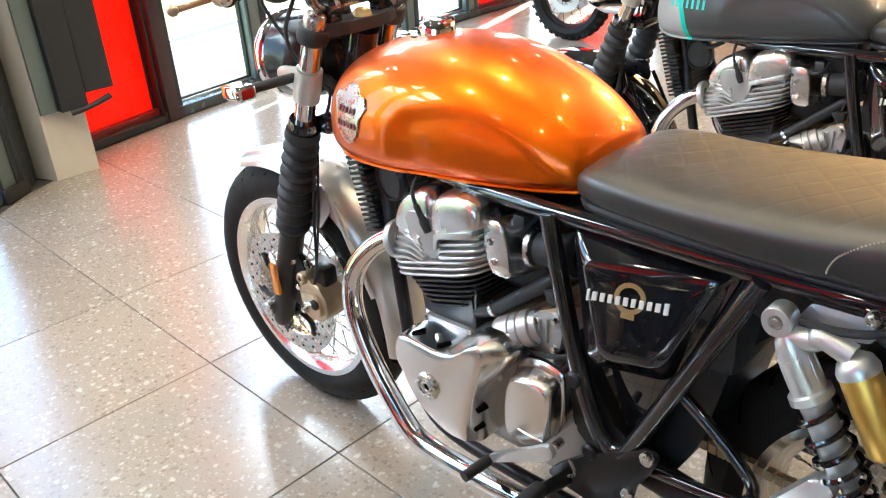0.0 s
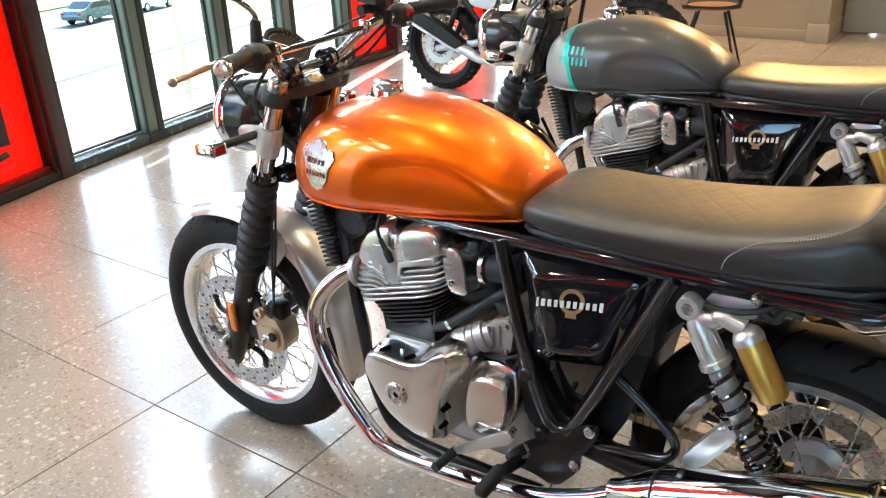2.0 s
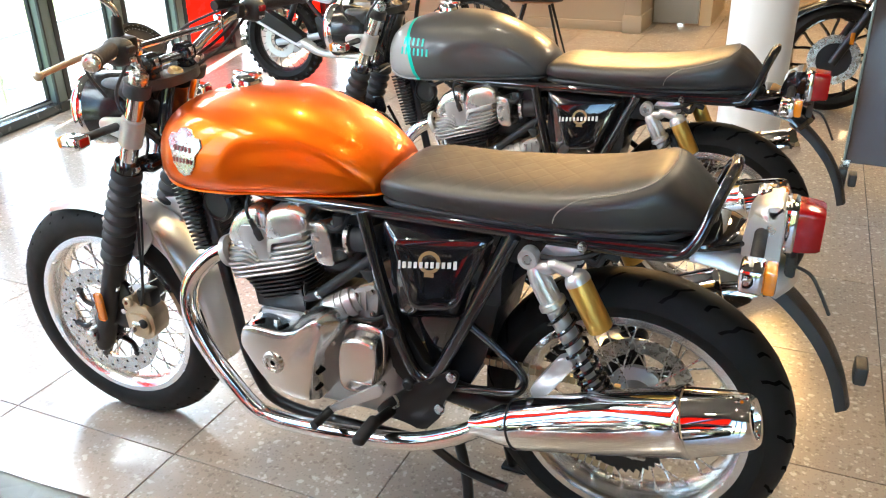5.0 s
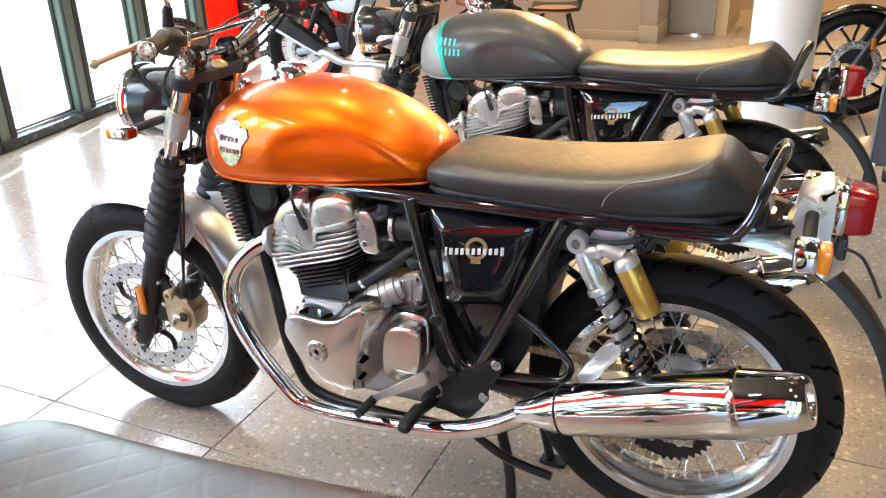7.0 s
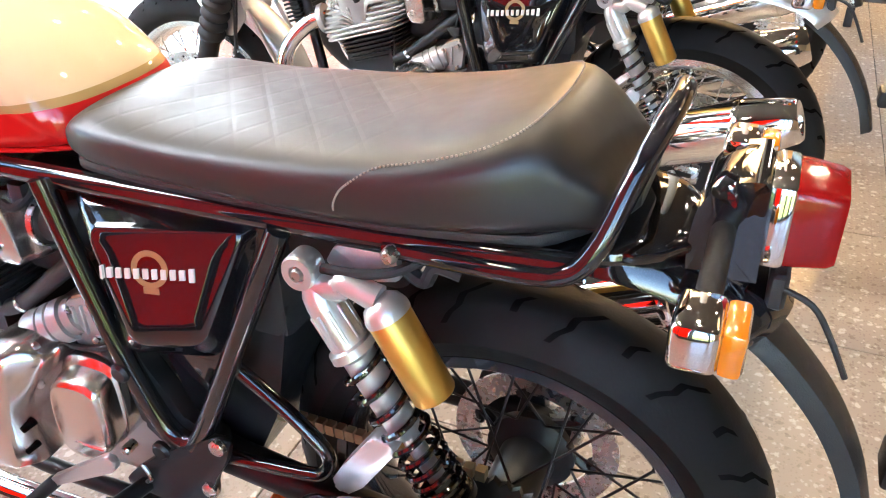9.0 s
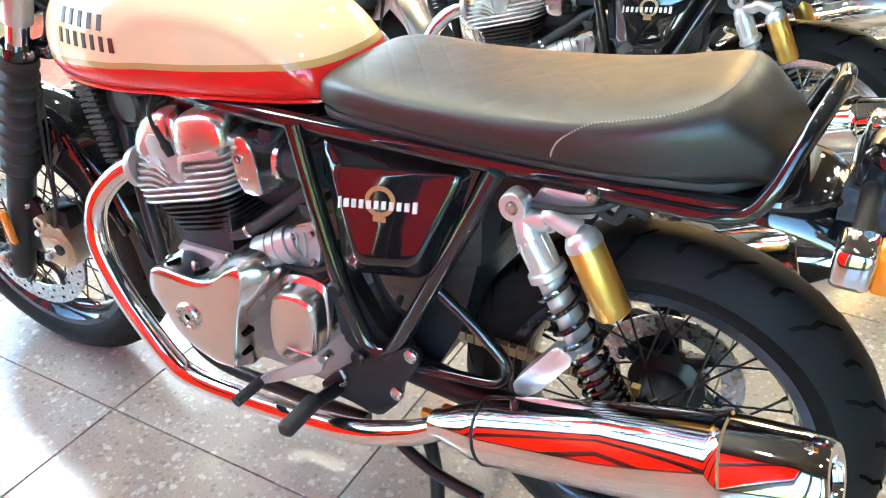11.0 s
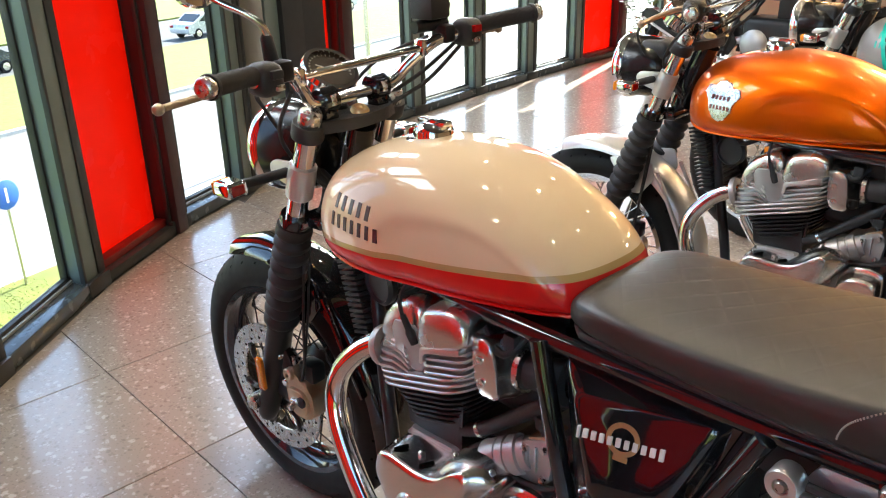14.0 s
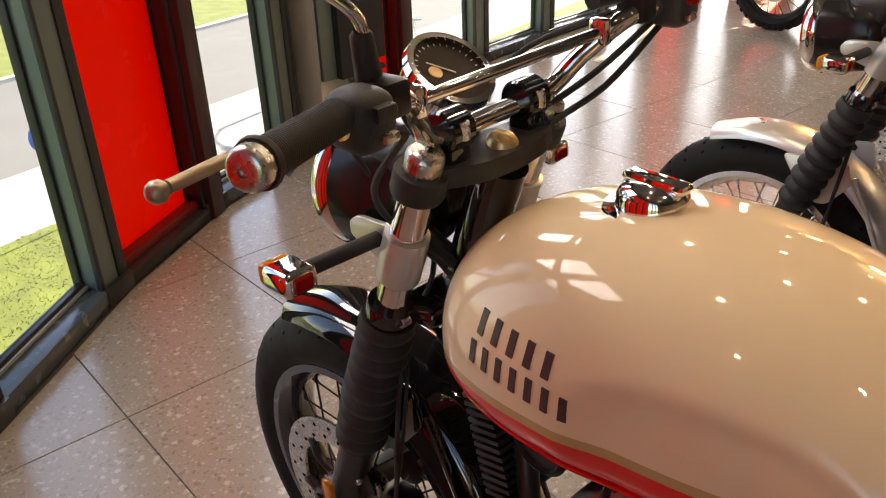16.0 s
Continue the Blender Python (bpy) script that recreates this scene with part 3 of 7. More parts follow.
# The four broad lamps are added fill; the tiny ones carry the spotlights' light.
for x, y, p, size in ((0.9, 4.9, 4.6, 1.2), (4.5, 2.0, 1.2, 1.6), (1.2, 8.3, 12, 0.6), (3.0, 5.0, 10, 0.45), (-0.6, 0.8, 2.6, 0.04), (0.6, 0.8, 2.6, 0.04), (1.8, 0.8, 0.9, 0.04), (1.2, 2.0, 1.8, 0.04), (0.4, -0.7, 2.6, 0.04), (1.9, -0.7, 1.0, 0.04)):
    ld = bpy.data.lights.new("spot_and_fill_lamp", "AREA")
    ld.shape, ld.size, ld.energy, ld.color = "DISK", size, p, (1.0, 0.80, 0.56) if size < 0.5 else (1.0, 0.60, 0.27)
    new("spot_and_fill_lamp", ld).matrix_world = Matrix.Translation((x, y, 3.2))
# unseen spotlights added at the back for a warm sheen on seats and tanks
SHEEN_SPOTS = [(-0.9, -0.1), (0.5, 0.9), (1.9, 1.7)]
for x, tx in SHEEN_SPOTS:
    m = look((x, 5.9, 3.08), (tx, 0.80, 0.7))
    t_ = thing("sheen_spotlight", "small black unseen spotlight added for a warm sheen", "ceiling light", Matrix.Translation((x, 5.9, 3.08)), "track spotlights")
    hd_ = lathe([(0.035, 0.012), (0.042, 0.012), (0.044, 0.0), (0.044, 0.10), (0.03, 0.12), (0, 0.12), (0, 0.11), (0.028, 0.10), (0.035, 0.02)], m.to_3x3().to_4x4(), 20)
    part("lamp_head", hd_, SATIN, t_)
    part("bracket", tube([(0, 0, 0.03), (0, 0, 0.17)], 0.008, 8, smooth=False), SATIN, t_)
    ld = bpy.data.lights.new("sheen_lamp", "SPOT")
    ld.energy, ld.color, ld.spot_size, ld.spot_blend, ld.shadow_soft_size = 70, (1.0, 0.54, 0.18), radians(22), 0.75, 0.16
    new("sheen_lamp", ld).matrix_world = look((x, 5.9, 3.08), (tx, 0.80, 0.7)) @ Matrix.Translation((0, 0, -0.02))
# area lamps added high in the clear window bays to strengthen the sky light
for i, p in ((7, 3.0), (8, 3.0), (10, 3.0), (13, 2.2), (14, 2.2), (15, 2.2), (16, 2.2)):
    a, c = Vector((*FACADE[i], 0)), Vector((*FACADE[i + 1], 0))
    d = (c - a).normalized()
    inward = Vector((d.y, -d.x, 0))
    mid = (a + c) / 2 - inward * 0.03 + Vector((0, 0, 2.58))
    ld = bpy.data.lights.new("window_sky", "AREA")
    ld.shape, ld.size, ld.size_y, ld.energy, ld.color = "RECTANGLE", (c - a).length - 0.20, 0.80, p, (0.94, 0.97, 1.0)
    new("window_sky", ld).matrix_world = look(mid, mid + inward + Vector((0, 0, -0.35)))
# unseen lamps added to brighten the upper back wall
for x in (-1.6, -0.3):
    ld = bpy.data.lights.new("back_wall_fill", "AREA")
    ld.shape, ld.size, ld.energy, ld.color = "DISK", 0.3, 11, (1.0, 0.64, 0.31)
    new("back_wall_fill", ld).matrix_world = look((x, 6.02, 3.15), (x, 6.62, 2.7))

# ---------------------------------------------------------------- motorcycles
# local frame: x to the rear, left side at -y, z up, front tyre near the origin
FA = (-0.077, 0.3245)           # front axle x, z
RA = (1.308, 0.374)             # rear axle x, z
RX = RA[0] + 0.018              # the same before the shift of the tail
RAKE = 0.385                    # backward lean of the fork per metre of height


def fork_x(z):
    return -0.056 + (z - 0.318) * RAKE


TANK = [(0.230, 0.846, 0.858, 0.010), (0.236, 0.812, 0.898, 0.070), (0.257, 0.788, 0.930, 0.118), (0.297, 0.774, 0.956, 0.150), (0.36, 0.771, 0.978, 0.169),
        (0.435, 0.774, 0.991, 0.175), (0.515, 0.780, 0.993, 0.172), (0.59, 0.786, 0.983, 0.164), (0.66, 0.792, 0.961, 0.149), (0.722, 0.798, 0.932, 0.131),
        (0.768, 0.804, 0.901, 0.109), (0.795, 0.810, 0.875, 0.082), (0.808, 0.826, 0.850, 0.020)]
KNEE = [(0.455, 0.770), (0.462, 0.850), (0.472, 0.885), (0.492, 0.908), (0.525, 0.921), (0.575, 0.926), (0.635, 0.920), (0.690, 0.901), (0.738, 0.870), (0.775, 0.832), (0.80, 0.790)]


def knee(x, z):
    """Depth of the pressed knee recess, 0 to 1: soft at the front, creased along the top and rear."""
    if x < 0.455 or x > 0.80:
        return 0.0
    soft = 0.036 - 0.014 * smoothstep(0.50, 0.66, x)
    lo = sample(TANK, x)[0]
    return smoothstep(0.0, soft, sample(KNEE, x)[0] - z) * smoothstep(0.455, 0.520, x) * (0.45 + 0.55 * smoothstep(lo, lo + 0.05, z))


def tank_y(x, z):
    """Half width of the tank at a place on its side."""
    lo, hi, w = sample(TANK, x)
    zm = lo + 0.34 * (hi - lo)
    t = min(0.999, (z - zm) / (hi - zm)) if z > zm else min(0.999, (zm - z) / (zm - lo))
    n = 2.25 if z > zm else 3.2
    y = w * (1 - abs(t) ** n) ** (1 / n)
    return y * (1 - 0.052 * knee(x, z))


def tank_mesh(nx=140, na=128):
    bm = bmesh.new()
    rings = []
    for i in range(nx + 1):
        s = i / nx
        x = 0.230 + (0.808 - 0.230) * (0.5 - 0.5 * math.cos(math.pi * s))
        lo, hi, w = sample(TANK, x)
        zm = lo + 0.34 * (hi - lo)
        ring = []
        for k in range(na):
            a = 2 * math.pi * k / na
            sn, cs = math.sin(a), math.cos(a)
            n = 2.25 if sn > 0 else 3.2
            z = zm + (hi - zm if sn > 0 else zm - lo) * math.copysign(abs(sn) ** (2 / n), sn)
            yy = w * math.copysign(abs(cs) ** (2 / n), cs)
            ring.append(bm.verts.new((x, yy * (1 - 0.052 * knee(x, z)), z)))
        rings.append(ring)
    for a, b_ in zip(rings, rings[1:]):
        for k in range(na):
            bm.faces.new((a[k], a[(k + 1) % na], b_[(k + 1) % na], b_[k]))
    bm.faces.new(rings[0])
    bm.faces.new(rings[-1])
    return bm


SEAT_ROWS = [(0.790, 0.828, 0.840, 0.070), (0.797, 0.820, 0.853, 0.103), (0.815, 0.814, 0.865, 0.121), (0.86, 0.809, 0.871, 0.135), (0.95, 0.806, 0.869, 0.141),
             (1.052, 0.804, 0.873, 0.145), (1.158, 0.804, 0.881, 0.148), (1.256, 0.806, 0.896, 0.146), (1.333, 0.809, 0.917, 0.135), (1.368, 0.811, 0.922, 0.122),
             (1.400, 0.816, 0.900, 0.108), (1.433, 0.822, 0.866, 0.090), (1.452, 0.834, 0.850, 0.055)]
SEAT_ROUND = 3.5                # squareness of the upper shoulders


def seat_side(x, z):
    lo, hi, w = sample(SEAT_ROWS, x)
    zm = lo + 0.45 * (hi - lo)
    t = min(0.98, (z - zm) / (hi - zm)) if z > zm else min(0.98, (zm - z) / (zm - lo))
    n = SEAT_ROUND if z > zm else 4.0
    return w * (1 - abs(t) ** n) ** (1 / n)


def seat_top(x, y):
    lo, hi, w = sample(SEAT_ROWS, x)
    zm = lo + 0.45 * (hi - lo)
    return zm + (hi - zm) * (1 - min(0.999, abs(y) / w) ** SEAT_ROUND) ** (1 / SEAT_ROUND)


def loft(rows, nu, nl, split, nx=50, na=40):
    bm = bmesh.new()
    rings = []
    x0, x1 = rows[0][0], rows[-1][0]
    for i in range(nx + 1):
        x = x0 + (x1 - x0) * (0.5 - 0.5 * math.cos(math.pi * i / nx))
        lo, hi, w = sample(rows, x)
        zm = lo + split * (hi - lo)
        ring = []
        for k in range(na):
            a = 2 * math.pi * k / na
            sn, cs = math.sin(a), math.cos(a)
            n = nu if sn > 0 else nl
            ring.append(bm.verts.new((x, w * math.copysign(abs(cs) ** (2 / n), cs), zm + (hi - zm if sn > 0 else zm - lo) * math.copysign(abs(sn) ** (2 / n), sn))))
        rings.append(ring)
    for a, b_ in zip(rings, rings[1:]):
        for k in range(na):
            bm.faces.new((a[k], a[(k + 1) % na], b_[(k + 1) % na], b_[k]))
    bm.faces.new(rings[0])
    bm.faces.new(rings[-1])
    return bm


SPOKE = {}


def spoke_mesh(length, mat):
    key = (round(length, 3), mat.name)
    if key not in SPOKE:
        bm = tube([(0, 0, 0), (0, 0, length)], 0.0019, 6, smooth=False)
        lathe([(0, length - 0.016), (0.0032, length - 0.016), (0.0032, length), (0, length)], None, 6, bm)
        finish(bm)
        me = bpy.data.meshes.new("spoke")
        bm.to_mesh(me)
        bm.free()
        me.materials.append(mat)
        SPOKE[key] = me
    return SPOKE[key]


def tread_blocks(R, half, cx, cz, bm, count, rear):
    """Slanting sipes along the tread: near-black strips on its surface paint the grooves' shade."""
    prof = lambda y: R - 0.055 * (abs(y) / half) ** 2.6 + 0.0006
    for k in range(count):
        a0 = 2 * math.pi * k / count
        for side in (-1, 1):
            line = ((0.22, 0.0), (0.36, 0.040), (0.46, 0.085), (0.52, 0.092), (0.62, 0.098), (0.72, 0.135), (0.82, 0.160)) if rear else ((0.10, 0.0), (0.45, 0.05), (0.80, 0.07))
            off = math.pi / count if side > 0 else 0
            prev = None
            if rear and k % 2:
                line = line[1:5]
            for t, da in line:
                y = side * t * half
                r = prof(y) + 0.0008
                a = a0 + off + da
                wv = (0.030 - 0.012 * abs(t - 0.5)) if rear else 0.022
                p = [bm.verts.new((cx + r * math.cos(a + s * wv / 2), y, cz + r * math.sin(a + s * wv / 2))) for s in (-1, 1)]
                if prev:
                    bm.faces.new((prev[0], prev[1], p[1], p[0]))
                prev = p
    return bm


BADGE_MARK = material("dull_red_lettering", (0.22, 0.05, 0.045), 0.4)
# Near-black that paints the shade inside grooves, holes and recesses.
RECESS_SHADE = material("recess_shade", (0.0025, 0.0025, 0.0025), 0.95, spec=0.05)


def spoked_wheel(name, parent, cx, cz, R, half, rim_mat, spoke_mat, hub_r, disc_side, label):
    """Wire-spoked wheel: the hub is the part, tyre, rim, spokes and disc hang below it."""
    at = Matrix.Translation((cx, 0, cz)) @ AXLE
    hub = part(name, lathe([(0.012, -0.075), (hub_r, -0.070), (hub_r, -0.058), (hub_r * 0.62, -0.045), (hub_r * 0.62, 0.045), (hub_r, 0.058), (hub_r, 0.070), (0.012, 0.075)], at, 32, closed=True),
               SATIN if spoke_mat is SATIN else CAST, parent, label)
    rr = 0.231
    w = half * 0.80
    part("rim", lathe([(rr + 0.008, -w), (rr + 0.010, -w + 0.004), (rr - 0.004, -w + 0.010), (rr - 0.018, -w * 0.35), (rr - 0.018, w * 0.35), (rr - 0.004, w - 0.010),
                       (rr + 0.010, w - 0.004), (rr + 0.008, w), (rr - 0.006, w), (rr - 0.012, w - 0.006), (rr - 0.026, w * 0.4), (rr - 0.026, -w * 0.4), (rr - 0.012, -w + 0.006), (rr - 0.006, -w)],
                      at, 72, closed=True), rim_mat, hub)
    pr = []
    for k in range(15):
        y = -half + 2 * half * k / 14
        pr.append((R - 0.055 * (abs(y) / half) ** 2.6, y))
    pr = [(rr + 0.004, -w + 0.004), (rr + 0.020, -w - 0.006)] + [(rr + 0.035, -half * 0.97)] + pr[1:-1] + [(rr + 0.035, half * 0.97), (rr + 0.020, w + 0.006), (rr + 0.004, w - 0.004)]
    tyre = part("tyre", lathe(pr, at, 80, closed=True), TYRE, hub, "black road tyre with a grooved tread")
    part("tread_groove_shade", tread_blocks(R, half, cx, cz, bmesh.new(), 30 if half > 0.055 else 34, half > 0.055), RECESS_SHADE, hub)["kind"] = "stuff"
    n = 36
    for k in range(n):
        a = 2 * math.pi * k / n
        side = -1 if k % 2 else 1
        slant = 0.55 if (k // 2) % 2 else -0.55
        h = Vector((cx + hub_r * 0.92 * math.cos(a - slant), side * 0.058, cz + hub_r * 0.92 * math.sin(a - slant)))
        e = Vector((cx + (rr - 0.022) * math.cos(a), side * 0.004, cz + (rr - 0.022) * math.sin(a)))
        m = along(h, e)
        if STEER is not None:
            m = STEER @ m
        ob = new("spoke", spoke_mesh((e - h).length, spoke_mat))
        ob.parent = hub
        ob.matrix_basis = m
    s = disc_side
    ro, ri = (0.158, 0.112) if name == "front_wheel" else (0.118, 0.082)
    y0 = 0.064 if name == "front_wheel" else 0.080
    disc = part("brake_disc", lathe([(ri, y0), (ro, y0), (ro, y0 + 0.005), (ri, y0 + 0.005)], Matrix.Translation((cx, 0, cz)) @ (AXLE if s < 0 else AXLE.inverted()), 64, closed=True), STEEL, hub,
                "drilled steel brake disc")
    # Dark dots laid on the disc paint the shade of its drilled holes.
    hb = bmesh.new()
    dm = Matrix.Translation((cx, 0, cz)) @ (AXLE if s < 0 else AXLE.inverted())
    nh = 22 if name == "front_wheel" else 16
    for k in range(nh * 2):
        a = 2 * math.pi * k / (nh * 2)
        r = ri + (0.012 if k % 2 else 0.032) * (1 if name == "front_wheel" else 0.75)
        lathe([(0, y0 + 0.0056), (0.0036, y0 + 0.0056), (0.0036, y0 + 0.0045)], dm @ Matrix.Rotation(a, 4, "Z") @ Matrix.Translation((r, 0, 0)), 8, hb)
    part("disc_hole_shade", hb, RECESS_SHADE, hub)["kind"] = "stuff"
    car = bmesh.new()
    for k in range(6):
        a = 2 * math.pi * k / 6
        p0 = dm @ Vector((0.045 * math.cos(a), 0.045 * math.sin(a), y0 + 0.002))
        p1 = dm @ Vector((0.085 * math.cos(a + 0.35), 0.085 * math.sin(a + 0.35), y0 + 0.003))
        p2 = dm @ Vector((ri * math.cos(a + 0.2), ri * math.sin(a + 0.2), y0 + 0.003))
        tube([p0, p1, p2], 0.007, 6, 4, car)
        lathe([(0, y0 + 0.009), (0.008, y0 + 0.008), (0.008, y0 - 0.002)], dm @ Matrix.Rotation(a + 0.2, 4, "Z") @ Matrix.Translation((ri + 0.001, 0, 0)), 10, car)
    lathe([(0.020, y0 + 0.006), (0.050, y0 + 0.006), (0.052, y0 - 0.004), (0.02, y0 - 0.004)], dm, 24, car, closed=True)
    part("disc_carrier", car, SATIN, hub)
    if name == "front_wheel":
        ring = bmesh.new()
        for k in range(40):
            a = 2 * math.pi * k / 40
            box(0.046, 0.056, -0.0022, 0.0022, y0 + 0.006, y0 + 0.012, 0, 1, ring)
            bmesh.ops.transform(ring, matrix=dm @ Matrix.Rotation(a, 4, "Z"), verts=list(ring.verts)[-8:])
        lathe([(0.040, y0 + 0.006), (0.047, y0 + 0.006), (0.047, y0 + 0.012), (0.040, y0 + 0.012)], dm, 40, ring, closed=True)
        part("speed_ring", ring, STEEL, hub)
    return hub


def arc_guard(parent, name, cx, cz, pts, half, mat, label="", crown=0.016, thick=0.0025):
    """A mudguard: a crowned strip along a side-view line of (x, z) points."""
    P = curve_points([(x, 0, z) for x, z in pts], 6)
    bm = bmesh.new()
    rings = []
    n = 10
    for i, p in enumerate(P):
        d = (P[min(i + 1, len(P) - 1)] - P[max(i - 1, 0)]).normalized()
        nrm = Vector((-d.z, 0, d.x))
        if nrm.dot(p - Vector((cx, 0, cz))) < 0:
            nrm = -nrm
        end = min(i, len(P) - 1 - i) / (len(P) - 1)
        hw = half * (0.80 + 0.20 * min(1, end * 8))
        ring = []
        for side in (1, -1):
            rng = range(n + 1) if side > 0 else range(n, -1, -1)
            for k in rng:
                s = -1 + 2 * k / n
                hgt = -crown * abs(s) ** 2.2 * 1.0 - (0.012 * max(0, abs(s) - 0.85) / 0.15)
                ring.append(bm.verts.new(p + Vector((0, s * hw, 0)) + nrm * (hgt + (thick if side > 0 else 0))))
        rings.append(ring)
    m = len(rings[0])
    for a, b_ in zip(rings, rings[1:]):
        for k in range(m):
            bm.faces.new((a[k], a[(k + 1) % m], b_[(k + 1) % m], b_[k]))
    bm.faces.new(rings[0])
    bm.faces.new(rings[-1][::-1])
    return part(name, bm, mat, parent, label)


def word_on_tank(parent, name, x0, x1, z, h, mat, count, side=-1, lift=0.0015):
    """Bars that follow the tank's side."""
    bm = bmesh.new()
    step = (x1 - x0) / count
    for k in range(count):
        a = x0 + k * step
        q = [(a + u * step, z + hh * h) for u, hh in ((0.28, 0), (0.68, 0), (0.68, 1), (0.28, 1))]
        out = [bm.verts.new((xx, side * (tank_y(xx, zz) + lift), zz)) for xx, zz in q]
        inn = [bm.verts.new((xx, side * (tank_y(xx, zz) - 0.003), zz)) for xx, zz in q]
        bm.faces.new(out)
        for j in range(4):
            bm.faces.new((inn[j], inn[(j + 1) % 4], out[(j + 1) % 4], out[j]))
    return part(name, bm, mat, parent)


BAR_PARTS = {"grip", "bar_end", "grip_flange", "switch_box", "switch_button", "lever", "lever_ball", "lever_perch", "mirror", "mirror_stem", "mirror_boot", "handlebar", "crossbar", "brace_clamp",
             "brake_reservoir", "master_cylinder"}


def build_bike(label, m, paint, guard, rim_mat, spoke_mat, badge, cover, steer=6.5, bar_turn=0.0):
    global STEER, TAIL
    bike = thing("motorcycle", label, "motorcycle", m, "parked twin-cylinder roadsters")
    turned = Matrix.Translation((0.213, 0, 1.03)) @ Matrix.Rotation(radians(bar_turn), 4, "Y") @ Matrix.Translation((-0.213, 0, -1.03))

    def P(name, bm, mat, lab="", par=bike):
        if name in BAR_PARTS:
            bmesh.ops.transform(bm, matrix=turned, verts=bm.verts)
        return part(name, bm, mat, par, lab)

    # ---- turned front end
    c = Vector((fork_x(0.8) + 0.03, 0, 0.8))
    ax = Vector((RAKE, 0, 1)).normalized()
    STEER = Matrix.Translation(c) @ Matrix.Rotation(radians(steer), 4, ax) @ Matrix.Translation(-c)
    spoked_wheel("front_wheel", bike, FA[0], FA[1], 0.3245, 0.053, rim_mat, spoke_mat, 0.050, -1, "wire-spoked front wheel with a cast hub")
    P("front_axle", tube([(FA[0], -0.135, FA[1]), (FA[0], 0.135, FA[1])], 0.011, 10, smooth=False), STEEL)
    for s in (-1, 1):
        y = s * 0.100
        F = lambda z: (fork_x(z), y, z)
        leg = P("fork_leg", tube([F(0.268), F(0.30), F(0.42), F(0.575)], [0.020, 0.026, 0.028, 0.028], 16, 3), SATIN, "satin black fork slider")
        P("axle_clamp", lathe([(0, -0.02), (0.017, -0.02), (0.019, -0.012), (0.019, 0.022), (0.013, 0.026), (0, 0.026)], Matrix.Translation((FA[0] - 0.004, y + s * 0.012, FA[1] - 0.01)) @ (AXLE if s < 0 else AXLE.inverted()), 14), STEEL)
        prof = []
        nb = 9
        d = Vector(F(0.79)) - Vector(F(0.545))
        for k in range(nb):
            h0, h1 = k / nb * d.length, (k + 1) / nb * d.length
            r = 0.040 - 0.004 * abs(k - 3) / 5
            prof += [(r - 0.008, h0), (r, h0 + (h1 - h0) * 0.35), (r, h0 + (h1 - h0) * 0.65)]
        prof = [(0, -0.004), (0.031, -0.004)] + prof + [(0.034, d.length), (0, d.length)]
        P("fork_gaiter", lathe(prof, along(F(0.545), F(0.79)), 24), RUBBER, "ribbed black rubber fork gaiter")
        P("fork_tube", tube([F(0.78), F(1.004)], 0.0205, 20, smooth=False), CHROME, "chrome fork tube")
        P("fork_cap", lathe([(0, 0.019), (0.009, 0.019), (0.0095, 0.017), (0.0165, 0.017), (0.0200, 0.014), (0.0212, 0.009), (0.0212, -0.012), (0, -0.012)], along(F(1.006), F(1.1)), 24), STEEL)
        P("headlamp_ear", lathe([(0.0208, -0.035), (0.026, -0.033), (0.027, 0.0), (0.026, 0.033), (0.0208, 0.035)], along(F(0.885), F(1.0)), 20, closed=True), SILVER)
        ear = [(fork_x(0.885) - 0.012, 0.858), (fork_x(0.885) - 0.012, 0.915), (fork_x(0.9) - 0.085, 0.912), (fork_x(0.9) - 0.098, 0.895), (fork_x(0.9) - 0.088, 0.880)]
        P("headlamp_bracket", prism(rounded(ear, 0.012), y * 0.98 - 0.004, y * 0.98 + 0.004, 0.002), SILVER, "silver headlamp bracket")
        # indicator on a rubber stalk
        ix, iz = fork_x(0.9) - 0.048, 0.897
        sig = P("front_indicator", box(ix - 0.026, ix + 0.022, s * 0.200 if s > 0 else -0.244, 0.244 if s > 0 else -0.200, iz - 0.015, iz + 0.014, 0.008, 3), CHROME, "chrome indicator with an amber lens")
        P("indicator_lens", box(ix - 0.036, ix - 0.024, s * 0.203 if s > 0 else -0.241, 0.241 if s > 0 else -0.203, iz - 0.013, iz + 0.012, 0.005, 2), AMBER, "amber lens", sig)
        # Red plate stands in for the red reflection on the chrome back.
        P("indicator_red_glint", box(ix + 0.018, ix + 0.0245, s * 0.208 if s > 0 else -0.236, 0.236 if s > 0 else -0.208, iz - 0.010, iz + 0.009, 0.003, 1), RED_LENS, "", sig)
        P("indicator_stalk", tube([(ix + 0.004, s * 0.10, iz - 0.003), (ix, s * 0.200, iz)], 0.0095, 12, smooth=False), RUBBER, "", sig)
        # amber side reflector
        rz = 0.418
        P("side_reflector", box(fork_x(rz) - 0.012, fork_x(rz) + 0.012, s * 0.134 if s > 0 else -0.142, 0.142 if s > 0 else -0.134, rz - 0.040, rz + 0.040, 0.007, 3), AMBER, "amber side reflector")
        # grips, levers and controls
        by = lambda t: (0.292 + 0.063 * (t - 0.262) / 0.128, s * t, 1.120 + 0.012 * (t - 0.262) / 0.128)
        grip = bmesh.new()
        prof = [(0, 0)]
        for k in range(44):
            h = 0.003 + k * 0.00274
            prof += [(0.0146, h), (0.0152, h + 0.0007), (0.0152, h + 0.0019), (0.0146, h + 0.0025)]
        prof += [(0.0142, 0.124), (0, 0.124)]
        lathe(prof, along(by(0.262), by(0.40)), 18, grip)
